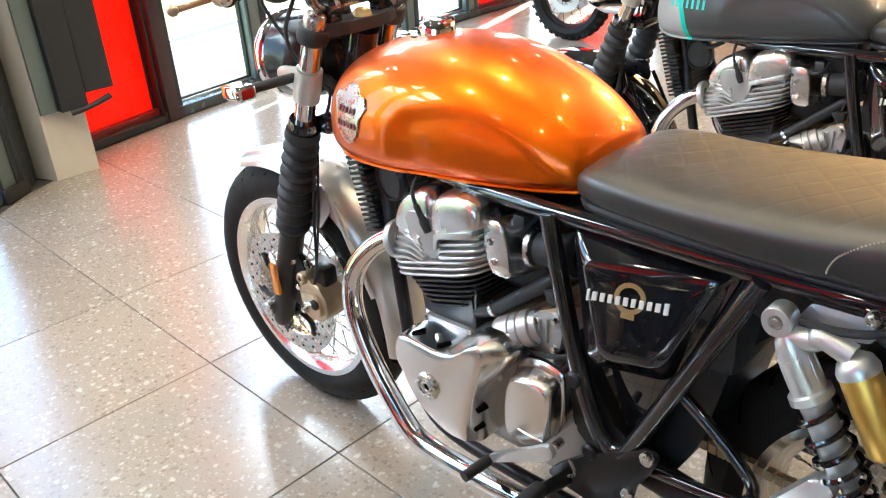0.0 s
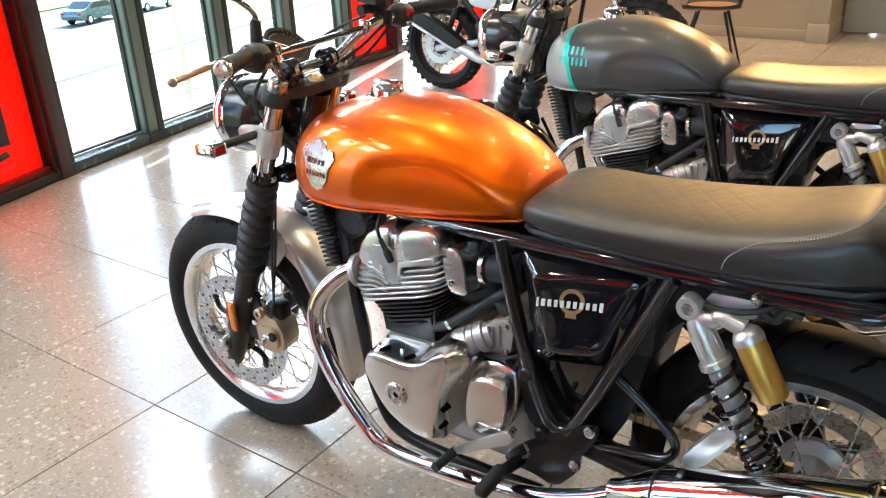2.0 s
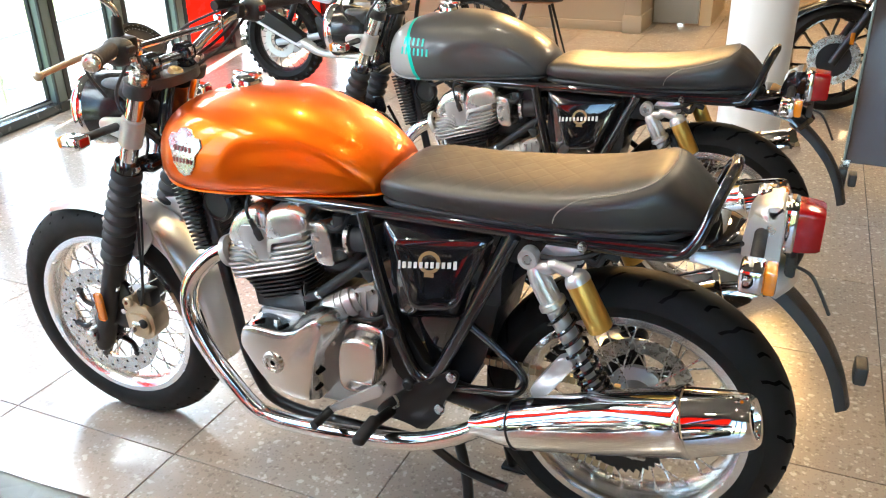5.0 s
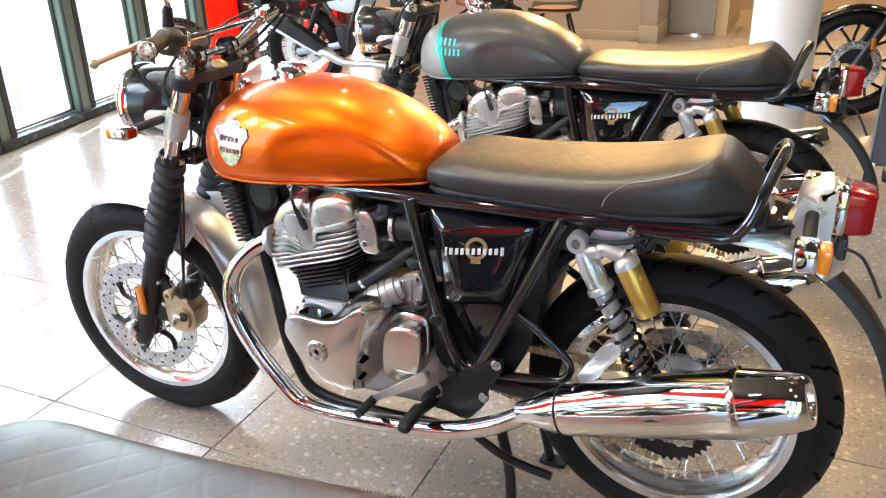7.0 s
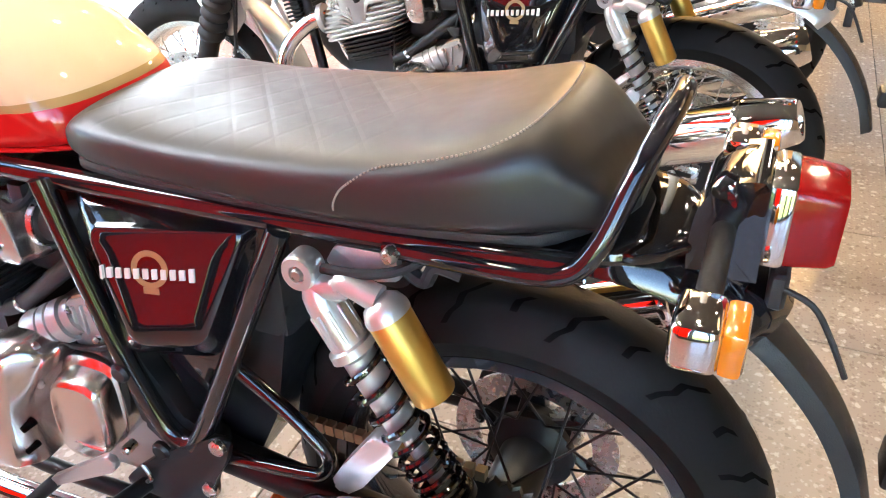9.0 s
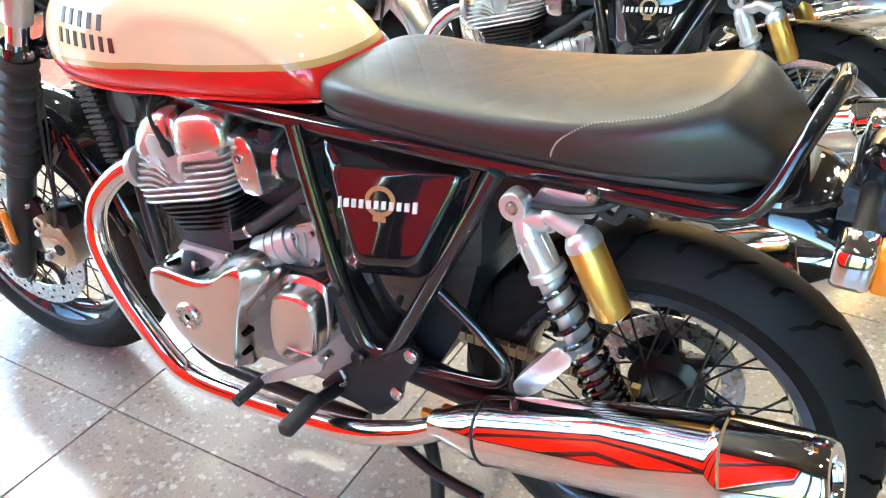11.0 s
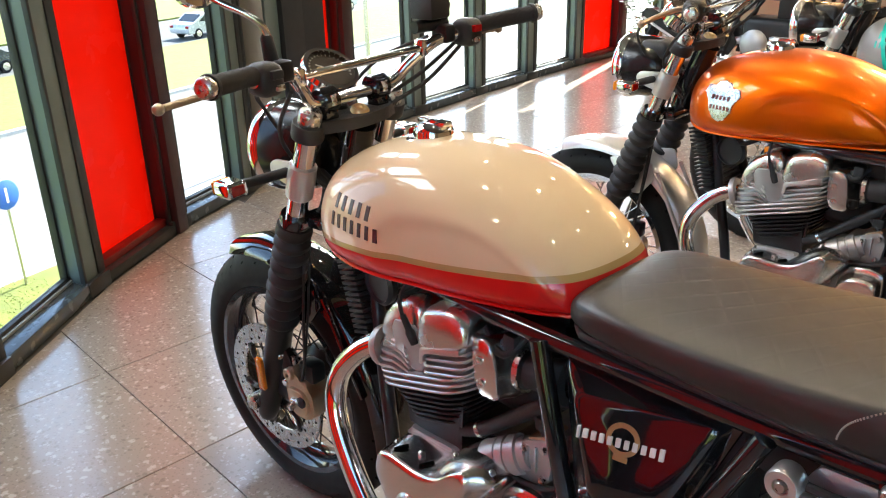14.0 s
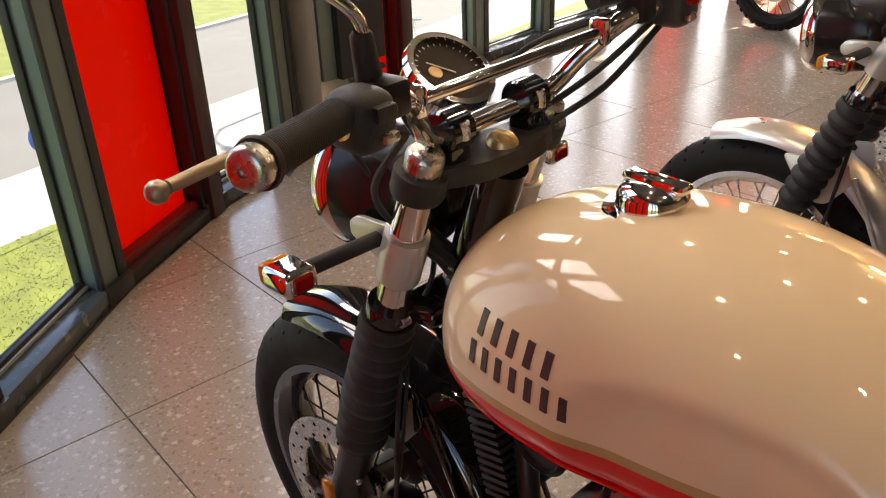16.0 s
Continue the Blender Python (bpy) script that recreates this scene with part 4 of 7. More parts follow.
        P("grip", grip, RUBBER, "ribbed black rubber handlebar grip")
        P("bar_end", lathe([(0, 0.0115), (0.0040, 0.0115), (0.0045, 0.0140), (0.0115, 0.0138), (0.0145, 0.0118), (0.0160, 0.008), (0.0162, 0.0), (0, 0)], along(by(0.374), by(0.47)), 24), STEEL)
        P("grip_flange", lathe([(0.012, 0), (0.0180, 0.0), (0.0190, 0.003), (0.0180, 0.007), (0.012, 0.007)], along(by(0.367), by(0.47)), 20, closed=True), RUBBER)
        sw = P("switch_box", box(0.262, 0.314, min(s * 0.214, s * 0.262), max(s * 0.214, s * 0.262), 1.084, 1.136, 0.017, 4), PLASTIC, "black switch housing")
        P("switch_button", box(0.308, 0.320, min(s * 0.224, s * 0.246), max(s * 0.224, s * 0.246), 1.112, 1.126, 0.003, 2), RED_LENS if s > 0 else PLASTIC, "", sw)
        P("switch_button", box(0.311, 0.320, min(s * 0.224, s * 0.240), max(s * 0.224, s * 0.240), 1.094, 1.103, 0.003, 2), STEEL, "", sw)
        P("lever", tube([(0.262, s * 0.205, 1.112), (0.238, s * 0.24, 1.103), (0.228, s * 0.31, 1.093), (0.238, s * 0.384, 1.091)], [0.008, 0.0065, 0.0060, 0.0056], 10, 6), LEVER_ALLOY, "bare alloy hand lever")
        P("lever_ball", lathe([(0, -0.0095), (0.005, -0.008), (0.0082, -0.0048), (0.0095, 0), (0.0082, 0.0048), (0.005, 0.008), (0, 0.0095)], along((0.240, s * 0.394, 1.091), (0.26, s * 0.5, 1.08)), 14), LEVER_ALLOY)
        P("lever_perch", box(0.248, 0.288, min(s * 0.178, s * 0.208), max(s * 0.178, s * 0.208), 1.096, 1.130, 0.007, 2), SATIN)
        # mirror
        mi = P("mirror", lathe([(0, 0.004), (0.043, 0.004), (0.047, 0.0), (0.046, -0.010), (0.034, -0.022), (0.012, -0.028), (0, -0.028)], along((0.205, s * 0.278, 1.262), (0.60, s * 0.22, 1.28)), 28), CHROME, "round chrome mirror on a bent stem")
        P("mirror_stem", tube([(0.258, s * 0.200, 1.135), (0.266, s * 0.210, 1.178), (0.252, s * 0.228, 1.202), (0.218, s * 0.258, 1.226), (0.190, s * 0.276, 1.256)], 0.0055, 10, 5), CHROME, "", mi)
        P("mirror_boot", lathe([(0.006, 0.05), (0.010, 0.045), (0.0125, 0.0), (0.006, 0.0)], along((0.254, s * 0.196, 1.124), (0.268, s * 0.213, 1.186)), 14, closed=True), RUBBER, "", mi)
    lk = box(fork_x(0.795) - 0.006, fork_x(0.795) + 0.062, -0.088, 0.088, 0.780, 0.808, 0.012, 3)
    yk = prism(rounded([(fork_x(0.99) - 0.010, -0.092), (fork_x(0.99) + 0.020, -0.100), (fork_x(0.99) + 0.046, -0.050), (fork_x(0.99) + 0.052, 0.0), (fork_x(0.99) + 0.046, 0.050), (fork_x(0.99) + 0.020, 0.100), (fork_x(0.99) - 0.010, 0.092), (fork_x(0.99) - 0.022, 0.0)], 0.014), 0.0, 0.022, 0.006, 2)
    bmesh.ops.transform(yk, matrix=Matrix.Translation((0, 0, 0.978)) @ Matrix(((1, 0, 0, 0), (0, 0, 1, 0), (0, 1, 0, 0), (0, 0, 0, 1))), verts=yk.verts)
    for s in (-1, 1):
        lathe([(0.020, -0.015), (0.0285, -0.015), (0.030, -0.011), (0.030, 0.011), (0.0285, 0.015), (0.020, 0.015)], along((fork_x(0.985), s * 0.100, 0.985), (fork_x(1.1), s * 0.100, 1.1)), 24, yk, closed=True)
        lathe([(0.020, -0.018), (0.0290, -0.018), (0.0305, -0.014), (0.0305, 0.014), (0.0290, 0.018), (0.020, 0.018)], along((fork_x(0.795), s * 0.100, 0.795), (fork_x(1.1), s * 0.100, 1.1)), 24, lk, closed=True)
        P("clamp_screw", lathe([(0, 0.004), (0.004, 0.004), (0.0045, 0.006), (0.0065, 0.006), (0.0065, -0.006), (0, -0.006)], Matrix.Translation((fork_x(0.795) + 0.030, s * 0.104, 0.795)) @ (AXLE if s < 0 else AXLE.inverted()), 12), STEEL)
    P("bottom_yoke", lk, BLACK, "gloss black lower fork yoke")
    P("top_yoke", yk, PLASTIC, "satin black top fork yoke")
    P("steering_head", tube([(fork_x(0.80) + 0.030, 0, 0.80), (fork_x(0.978) + 0.030, 0, 0.978)], 0.030, 20, smooth=False), BLACK)
    P("stem_nut", lathe([(0, 0.004), (0.007, 0.004), (0.0085, 0.008), (0.0135, 0.010), (0.0165, 0.007), (0.018, 0.0), (0, 0)], along((fork_x(0.99) + 0.026, 0, 1.000), (fork_x(1.1) + 0.026, 0, 1.11)), 24), ZINC)
    P("ignition_lock", lathe([(0, 0.014), (0.013, 0.014), (0.016, 0.008), (0.016, -0.03), (0, -0.03)], along((fork_x(0.99) - 0.03, 0.0, 0.998), (fork_x(1.1) - 0.03, 0, 1.1)), 18), SATIN)
    for a0, b0 in ((-0.055, 0.010), (-0.035, -0.012), (0.030, 0.020), (0.050, -0.006)):
        P("loom", tube([(fork_x(0.97) - 0.030, a0, 0.968), (fork_x(0.93) - 0.046, a0 * 0.9, 0.930), (fork_x(0.88) - 0.030, a0 * 0.7 + b0, 0.880), (fork_x(0.84) + 0.030, a0 * 0.5 + b0, 0.845)], 0.0075, 8, 5), RUBBER)
    # headlamp
    hm = along((0.160, 0, 0.912), (-0.14, 0, 0.896))
    hl = P("headlamp", lathe([(0, 0.018), (0.034, 0.022), (0.060, 0.036), (0.078, 0.064), (0.085, 0.104), (0.087, 0.148), (0.082, 0.150), (0, 0.150)], hm, 40), material("black_lamp_shell", (0.008, 0.007, 0.007), 0.20, 0, 0.1, 8, spec=0.4), "round gloss black headlamp with a chrome rim")
    P("headlamp_rim", lathe([(0.078, 0.150), (0.087, 0.146), (0.092, 0.152), (0.093, 0.166), (0.088, 0.176), (0.078, 0.178)], hm, 44, closed=True), CHROME, "chrome rim", hl)
    P("headlamp_glass", lathe([(0, 0.190), (0.045, 0.187), (0.078, 0.176), (0.078, 0.160), (0, 0.160)], hm, 36), LENS, "clear headlamp glass", hl)
    P("wiring_cover", box(0.045, 0.135, -0.055, 0.055, 0.925, 0.985, 0.018, 3), PLASTIC)
    # clocks
    gm = along((0.112, 0.012, 1.022), (0.178, 0.012, 1.110)) @ Matrix.Diagonal((1.12, 1.12, 1, 1))
    g = P("instrument", lathe([(0, 0), (0.030, 0.0), (0.043, 0.012), (0.046, 0.048), (0.042, 0.050), (0, 0.050)], gm, 32), CHROME, "round instrument in a chrome bezel")
    P("bezel", lathe([(0.041, 0.048), (0.047, 0.044), (0.050, 0.050), (0.048, 0.060), (0.041, 0.060)], gm, 36, closed=True), CHROME, "", g)
    P("dial", lathe([(0, 0.053), (0.041, 0.053), (0.041, 0.051), (0, 0.051)], gm, 30), DIAL, "", g)
    tk = bmesh.new()
    for k in range(21):
        a = radians(-30 + k * 12)
        box(0.0345, 0.0375, -0.0004, 0.0004, 0.0532, 0.0536, 0, 1, tk)
        bmesh.ops.transform(tk, matrix=gm @ Matrix.Rotation(a, 4, "Z"), verts=list(tk.verts)[-8:])
    P("scale_mark", tk, WHITE_MARK, "", g)["kind"] = "stuff"
    nd = box(-0.006, 0.026, -0.0006, 0.0006, 0.0540, 0.0548, 0, 1)
    bmesh.ops.transform(nd, matrix=gm @ Matrix.Rotation(2.4, 4, "Z"), verts=nd.verts)
    P("needle", nd, WHITE_MARK, "", g)
    P("dial_window", lathe([(0, 0.0542), (0.0075, 0.0542), (0.0075, 0.053), (0, 0.053)], gm @ Matrix.Translation((-0.017, 0.004, 0)), 20), GOLD_MARK, "", g)
    # handlebar
    bar = [(0.294, -0.265, 1.112), (0.279, -0.215, 1.109), (0.266, -0.170, 1.102), (0.236, -0.130, 1.066), (0.218, -0.090, 1.034), (0.213, 0, 1.030),
           (0.218, 0.090, 1.034), (0.236, 0.130, 1.066), (0.266, 0.170, 1.102), (0.279, 0.215, 1.109), (0.294, 0.265, 1.112)]
    hb = P("handlebar", tube(bar, 0.0112, 14, 7), CHROME, "wide braced chrome handlebar")
    P("crossbar", tube([(0.252, -0.148, 1.092), (0.252, 0.148, 1.092)], 0.0068, 12, smooth=False), CHROME, "chrome cross brace", hb)
    for s in (-1, 1):
        P("brace_clamp", box(0.240, 0.264, min(s * 0.138, s * 0.154), max(s * 0.138, s * 0.154), 1.078, 1.108, 0.004, 2), CHROME, "", hb)
        ck = lathe([(0, -0.018), (0.021, -0.018), (0.0235, -0.015), (0.0235, 0.015), (0.021, 0.018), (0, 0.018)], Matrix.Translation((0.212, s * 0.062, 1.032)) @ AXLE, 26)
        box(0.197, 0.228, s * 0.062 - 0.015, s * 0.062 + 0.015, 0.985, 1.03, 0.005, 2, ck)
        P("bar_clamp", ck, BLACK)
        for dx in (-0.019, 0.019):
            P("clamp_bolt", lathe([(0, 0.004), (0.0035, 0.004), (0.0040, 0.007), (0.0068, 0.007), (0.0072, 0), (0.0072, -0.012), (0, -0.012)], Matrix.Translation((0.212 + dx, s * 0.062, 1.0375)), 14), STEEL)
    P("brake_reservoir", box(0.225, 0.280, 0.150, 0.202, 1.142, 1.185, 0.004, 2), PLASTIC, "black brake fluid reservoir")
    P("master_cylinder", tube([(0.248, 0.135, 1.130), (0.258, 0.210, 1.130)], 0.012, 12, smooth=False), SATIN)
    # cables
    for pts, r in (([(0.275, 0.215, 1.092), (0.245, 0.15, 1.045), (0.205, 0.06, 0.995), (0.18, 0.02, 0.93)], 0.004), ([(0.280, 0.225, 1.086), (0.258, 0.15, 1.030), (0.222, 0.065, 0.985), (0.20, 0.03, 0.90)], 0.004),
                   ([(0.245, -0.18, 1.095), (0.12, -0.14, 1.05), (0.06, -0.085, 1.0), (0.10, -0.06, 0.92), (0.19, -0.05, 0.84)], 0.0038),
                   ([(0.285, -0.19, 1.08), (0.20, -0.16, 1.0), (0.16, -0.11, 0.93), (0.19, -0.06, 0.86)], 0.0038),
                   ([(0.25, 0.17, 1.11), (0.16, 0.10, 1.06), (0.11, 0.02, 0.95), (0.15, -0.045, 0.83), (0.135, -0.085, 0.76), (0.115, -0.10, 0.60), (0.10, -0.105, 0.47), (0.075, -0.108, 0.40)], 0.0034),
                   ([(0.135, -0.07, 0.80), (0.125, -0.078, 0.70), (0.108, -0.09, 0.56), (0.08, -0.10, 0.43), (0.035, -0.10, 0.37)], 0.0026)):
        P("cable", tube(pts, r, 8, 6), RUBBER)
    # brake caliper
    def PC(name, bm, mat, lab="", par=bike):
        bmesh.ops.translate(bm, vec=(0.010, 0.010, 0.050), verts=bm.verts)
        return P(name, bm, mat, lab, par)

    cm = prism(rounded([(0.026, 0.290), (0.022, 0.350), (0.030, 0.392), (0.052, 0.400), (0.062, 0.374), (0.088, 0.374), (0.110, 0.346), (0.110, 0.302), (0.090, 0.278), (0.045, 0.278)], 0.009), -0.122, -0.064, 0.006, 3)
    cal = PC("brake_caliper", cm, BRONZE, "bronze-coloured brake caliper")
    PC("caliper_boss", prism(rounded([(0.038, 0.296), (0.038, 0.352), (0.082, 0.352), (0.098, 0.334), (0.098, 0.304), (0.084, 0.290)], 0.010), -0.131, -0.119, 0.004, 3), BRONZE, "", cal)
    PC("caliper_lug", lathe([(0.006, 0.010), (0.012, 0.010), (0.0145, 0.007), (0.0145, -0.004), (0.006, -0.004)], Matrix.Translation((0.043, -0.1215, 0.382)) @ AXLE, 18, closed=True), BRONZE, "", cal)
    PC("pin_boot", lathe([(0, 0.008), (0.008, 0.008), (0.0125, 0.005), (0.0125, 0), (0, 0)], Matrix.Translation((0.084, -0.1305, 0.330)) @ AXLE, 16), RUBBER, "", cal)
    PC("slide_pin", tube([(0.056, -0.135, 0.328), (0.080, -0.135, 0.330)], 0.0055, 10, smooth=False), STEEL, "", cal)
    PC("brake_pad", box(0.058, 0.104, -0.110, -0.070, 0.366, 0.412, 0.008, 2), SATIN, "", cal)
    PC("bleed_nipple", tube([(0.050, -0.112, 0.402), (0.048, -0.112, 0.422)], 0.004, 8, smooth=False), STEEL, "", cal)
    PC("caliper_pin", lathe([(0, 0.012), (0.007, 0.012), (0.009, 0.006), (0.009, 0), (0, 0)], Matrix.Translation((0.050, -0.130, 0.308)) @ AXLE, 12), STEEL, "", cal)
    PC("caliper_bracket", prism(rounded([(-0.03, 0.30), (0.0, 0.44), (0.03, 0.43), (0.06, 0.36), (0.05, 0.29)], 0.014), -0.115, -0.098, 0.003), SATIN, "", cal)
    for x, z in ((0.012, 0.415), (0.022, 0.352)):
        PC("caliper_bolt", lathe([(0, 0.010), (0.007, 0.010), (0.010, 0.006), (0.010, 0), (0, 0)], Matrix.Translation((x, -0.116, z)) @ AXLE, 12), CHROME, "", cal)
    # front mudguard
    pts = []
    for k in range(9):
        a = radians(113 - k * 15.6)
        pts.append((FA[0] + 0.352 * math.cos(a), FA[1] + 0.352 * math.sin(a)))
    mg = arc_guard(bike, "front_mudguard", FA[0], FA[1], pts, 0.064, guard, "")
    for s in (-1, 1):
        st = prism(rounded([(-0.02, 0.640), (0.12, 0.655), (0.135, 0.60), (0.09, 0.545), (0.045, 0.545)], 0.012), min(s * 0.066, s * 0.072), max(s * 0.066, s * 0.072), 0.002)
        part("mudguard_bracket", st, guard, mg)
        part("mudguard_stay", tube([(0.14, s * 0.068, 0.62), (0.20, s * 0.072, 0.50), (0.235, s * 0.070, 0.42)], 0.006, 8, 4), guard, mg)
    STEER = None
    TAIL = True

    # ---- tank
    tk = P("fuel_tank", tank_mesh(), paint, cover["tank_label"], bike)
    seam = []
    for k in range(40):
        x = 0.245 + (0.795 - 0.245) * k / 39
        lo, hi, w = sample(TANK, x)
        z = lo + 0.10 * (hi - lo)
        seam.append((x, tank_y(x, z), z))
    for s in (-1, 1):
        part("tank_seam", tube([(x, s * (y - 0.0005), z - 0.004) for x, y, z in seam], 0.0034, 8, 1, smooth=False), paint, tk)
    fc = P("filler_cap", lathe([(0, 0.026), (0.020, 0.025), (0.030, 0.020), (0.034, 0.012), (0.034, 0.0), (0.039, -0.004), (0, -0.004)], along((0.424, 0, 0.986), (0.424, 0, 1.2)), 32), CHROME, "chrome flip-up fuel filler cap")
    part("cap_lever", box(0.394, 0.461, -0.010, 0.010, 1.007, 1.017, 0.004, 2), CHROME, fc)
    part("cap_ring", lathe([(0.034, 0.0), (0.045, -0.001), (0.047, -0.005), (0.034, -0.005)], along((0.424, 0, 0.987), (0.424, 0, 1.2)), 32, closed=True), CHROME, fc)
    for s in (-1, 1):
        if badge == "shield":
            bz, bx = 0.874, 0.366
            ol = [(-0.052, 0.020), (-0.046, 0.034), (-0.026, 0.036), (-0.018, 0.046), (0.0, 0.050), (0.018, 0.046), (0.026, 0.036), (0.046, 0.034), (0.052, 0.020), (0.036, 0.0),
                  (0.030, -0.024), (0.016, -0.042), (0.0, -0.048), (-0.016, -0.042), (-0.030, -0.024), (-0.036, 0.0)]
            bd = bmesh.new()
            top = [bd.verts.new((bx + x, s * (tank_y(bx + x, bz + z) + 0.004), bz + z)) for x, z in ol]
            bot = [bd.verts.new((bx + x * 1.05, s * (tank_y(bx + x * 1.05, bz + z * 1.05) - 0.004), bz + z * 1.05)) for x, z in ol]
            mid = bd.verts.new((bx, s * (tank_y(bx, bz) + 0.0055), bz))
            for k in range(len(ol)):
                j = (k + 1) % len(ol)
                bd.faces.new((top[k], top[j], bot[j], bot[k]))
                bd.faces.new((top[k], top[j], mid))
            bo = part("tank_badge", bd, STEEL, tk, "silver shield badge with a raised rim")
            for nm, z0, cnt, a0, a1 in (("badge_bar", bz + 0.006, 5, bx - 0.030, bx + 0.028), ("badge_bar", bz - 0.018, 6, bx - 0.030, bx + 0.030)):
                word_on_tank(bo, nm, a0, a1, z0, 0.010, BADGE_MARK, cnt, s, 0.0062)
        else:
            wm = BLACK_MARK if badge == "dark" else TEAL_MARK
            dx, k_, dz = (0.034, 1.22, -0.008) if badge == "dark" else (0.004, 1.0, 0.0)
            word_on_tank(tk, "tank_lettering", 0.315 + dx, 0.315 + dx + 0.090 * k_, 0.898 + dz, 0.022, wm, 5, s)
            word_on_tank(tk, "tank_lettering", 0.310 + dx, 0.310 + dx + 0.112 * k_, 0.868 + dz, 0.022, wm, 7, s)

    # ---- seat
    st = P("seat", loft(SEAT_ROWS, SEAT_ROUND, 4.0, 0.45, 60, 56), SEAT, "dark quilted vinyl bench seat", bike)
    for s in (-1, 1):
        line = [(x, s * (seat_side(x, z) + 0.0004), z) for x, z in ((1.176, 0.812), (1.178, 0.832), (1.184, 0.848), (1.196, 0.860))]
        line += [(x, s * y_, seat_top(x, y_) + 0.0004) for x, y_ in ((1.222, 0.136), (1.255, 0.131), (1.290, 0.126), (1.322, 0.118), (1.347, 0.102), (1.360, 0.078), (1.366, 0.042), (1.368, 0.0))]
        dash = bmesh.new()
        Q = curve_points(line, 16)
        for k in range(0, len(Q) - 2, 2):
            tube([Q[k], Q[k + 1]], 0.0013, 5, smooth=False, bm=dash)
        part("stitching", dash, THREAD, st, "pale thread stitching")["kind"] = "stuff"
    P("seat_base", loft([(0.80, 0.802, 0.815, 0.10), (0.83, 0.800, 0.822, 0.125), (1.1, 0.798, 0.820, 0.135), (1.36, 0.800, 0.826, 0.118), (1.43, 0.815, 0.833, 0.07)], 4, 4, 0.5, 24, 24), PLASTIC)

    # ---- frame
    for s in (-1, 1):
        y = lambda v: s * v
        P("frame_tube", tube([(0.30, y(0.05), 0.80), (0.50, y(0.10), 0.785), (0.66, y(0.122), 0.788), (0.90, y(0.128), 0.792), (1.15, y(0.126), 0.794), (1.42, y(0.118), 0.800)], 0.0135, 14, 6), BLACK)
        P("frame_tube", tube([(0.772, y(0.138), 0.792), (0.800, y(0.142), 0.68), (0.838, y(0.146), 0.545), (0.868, y(0.146), 0.466), (0.888, y(0.146), 0.440), (0.910, y(0.146), 0.436), (0.932, y(0.146), 0.456), (1.010, y(0.144), 0.612), (1.098, y(0.136), 0.788)],
                             0.0142, 14, 6), BLACK, "gloss black V-shaped frame tube")
        P("frame_tube", tube([(0.265, y(0.03), 0.86), (0.31, y(0.055), 0.72), (0.385, y(0.10), 0.50), (0.43, y(0.115), 0.33), (0.52, y(0.12), 0.245), (0.85, y(0.12), 0.245)], 0.0135, 12, 6), SATIN)
        P("frame_gusset", prism(rounded([(0.802, 0.560), (0.820, 0.610), (0.838, 0.600), (0.850, 0.545), (0.905, 0.455), (0.945, 0.452), (0.945, 0.40), (0.86, 0.395), (0.822, 0.43), (0.812, 0.50)], 0.012), min(y(0.108), y(0.136)), max(y(0.108), y(0.136)), 0.005), SATIN)
        for bx, bz in ((0.835, 0.54), (0.868, 0.418)):
            P("frame_bolt", lathe([(0, 0.010), (0.010, 0.010), (0.014, 0.006), (0.014, 0), (0, 0)], Matrix.Translation((bx, y(0.155) - 0.0, bz)) @ (AXLE if s < 0 else AXLE.inverted()), 14), SATIN)
        # side panel
        outer = rounded([(0.812, 0.778), (1.062, 0.778), (0.990, 0.604), (0.974, 0.592), (0.872, 0.584), (0.858, 0.594)], 0.012, 5)
        inner = rounded([(0.846, 0.752), (1.040, 0.765), (0.987, 0.636), (0.971, 0.624), (0.904, 0.616), (0.889, 0.626)], 0.020, 5)
        bulge = lambda x, z: 0.20 * (0.690 - z) - 0.18 * (x - 0.94)
        cx, cz = 0.940, 0.695
        rings = []
        for yy, q, k in ((0.110, 0, 1), (0.126, 0, 1), (0.1285, 0.06, 1), (0.1385, 0.42, 1), (0.1485, 0.78, 1), (0.1530, 0.93, 1), (0.1556, 1.0, 1), (0.1572, 1.0, 0.95), (0.1582, 1.0, 0.86), (0.1590, 1.0, 0.6), (0.1594, 1.0, 0.25)):
            ring = []
            for (xo, zo), (xi, zi) in zip(outer, inner):
                x, z = xo + (xi - xo) * q, zo + (zi - zo) * q
                x, z = cx + (x - cx) * k, cz + (z - cz) * k
                ring.append((x, y(yy + (bulge(x, z) if yy > 0.12 else 0)), z))
            rings.append(ring)
        pan = P("side_panel", loop_loft(rings), BLACK, "gloss black triangular side cover", bike)
        slope = 0.067
        bm = bmesh.new()
        widths = (0.0030, 0.0064, 0.0060, 0.0058, 0.0060, 0.0060, 0.0058, 0.0060, 0.0060, 0.0066, 0.0062)
        at_x = 0.8645
        for k, w_ in enumerate(widths):
            x0, x1 = at_x, at_x + w_
            at_x = x1 + 0.0051
            h0, h1 = (-0.0012, 0.0142) if k in (0, 10) else (0.0008, 0.0122)
            lo, hi = [], []
            for xx, hh in ((x0, h0), (x1, h0), (x1, h1), (x0, h1)):
                z = 0.6985 + slope * (xx - 0.8645) + hh
                yy = 0.1600 + bulge(xx, z)
                hi.append(bm.verts.new((xx, y(yy + 0.0014), z)))
                lo.append(bm.verts.new((xx, y(yy - 0.004), z)))
            bm.faces.new(hi)
            for j in range(4):
                bm.faces.new((lo[j], lo[(j + 1) % 4], hi[(j + 1) % 4], hi[j]))
        part("panel_lettering", bm, WHITE_MARK, pan)
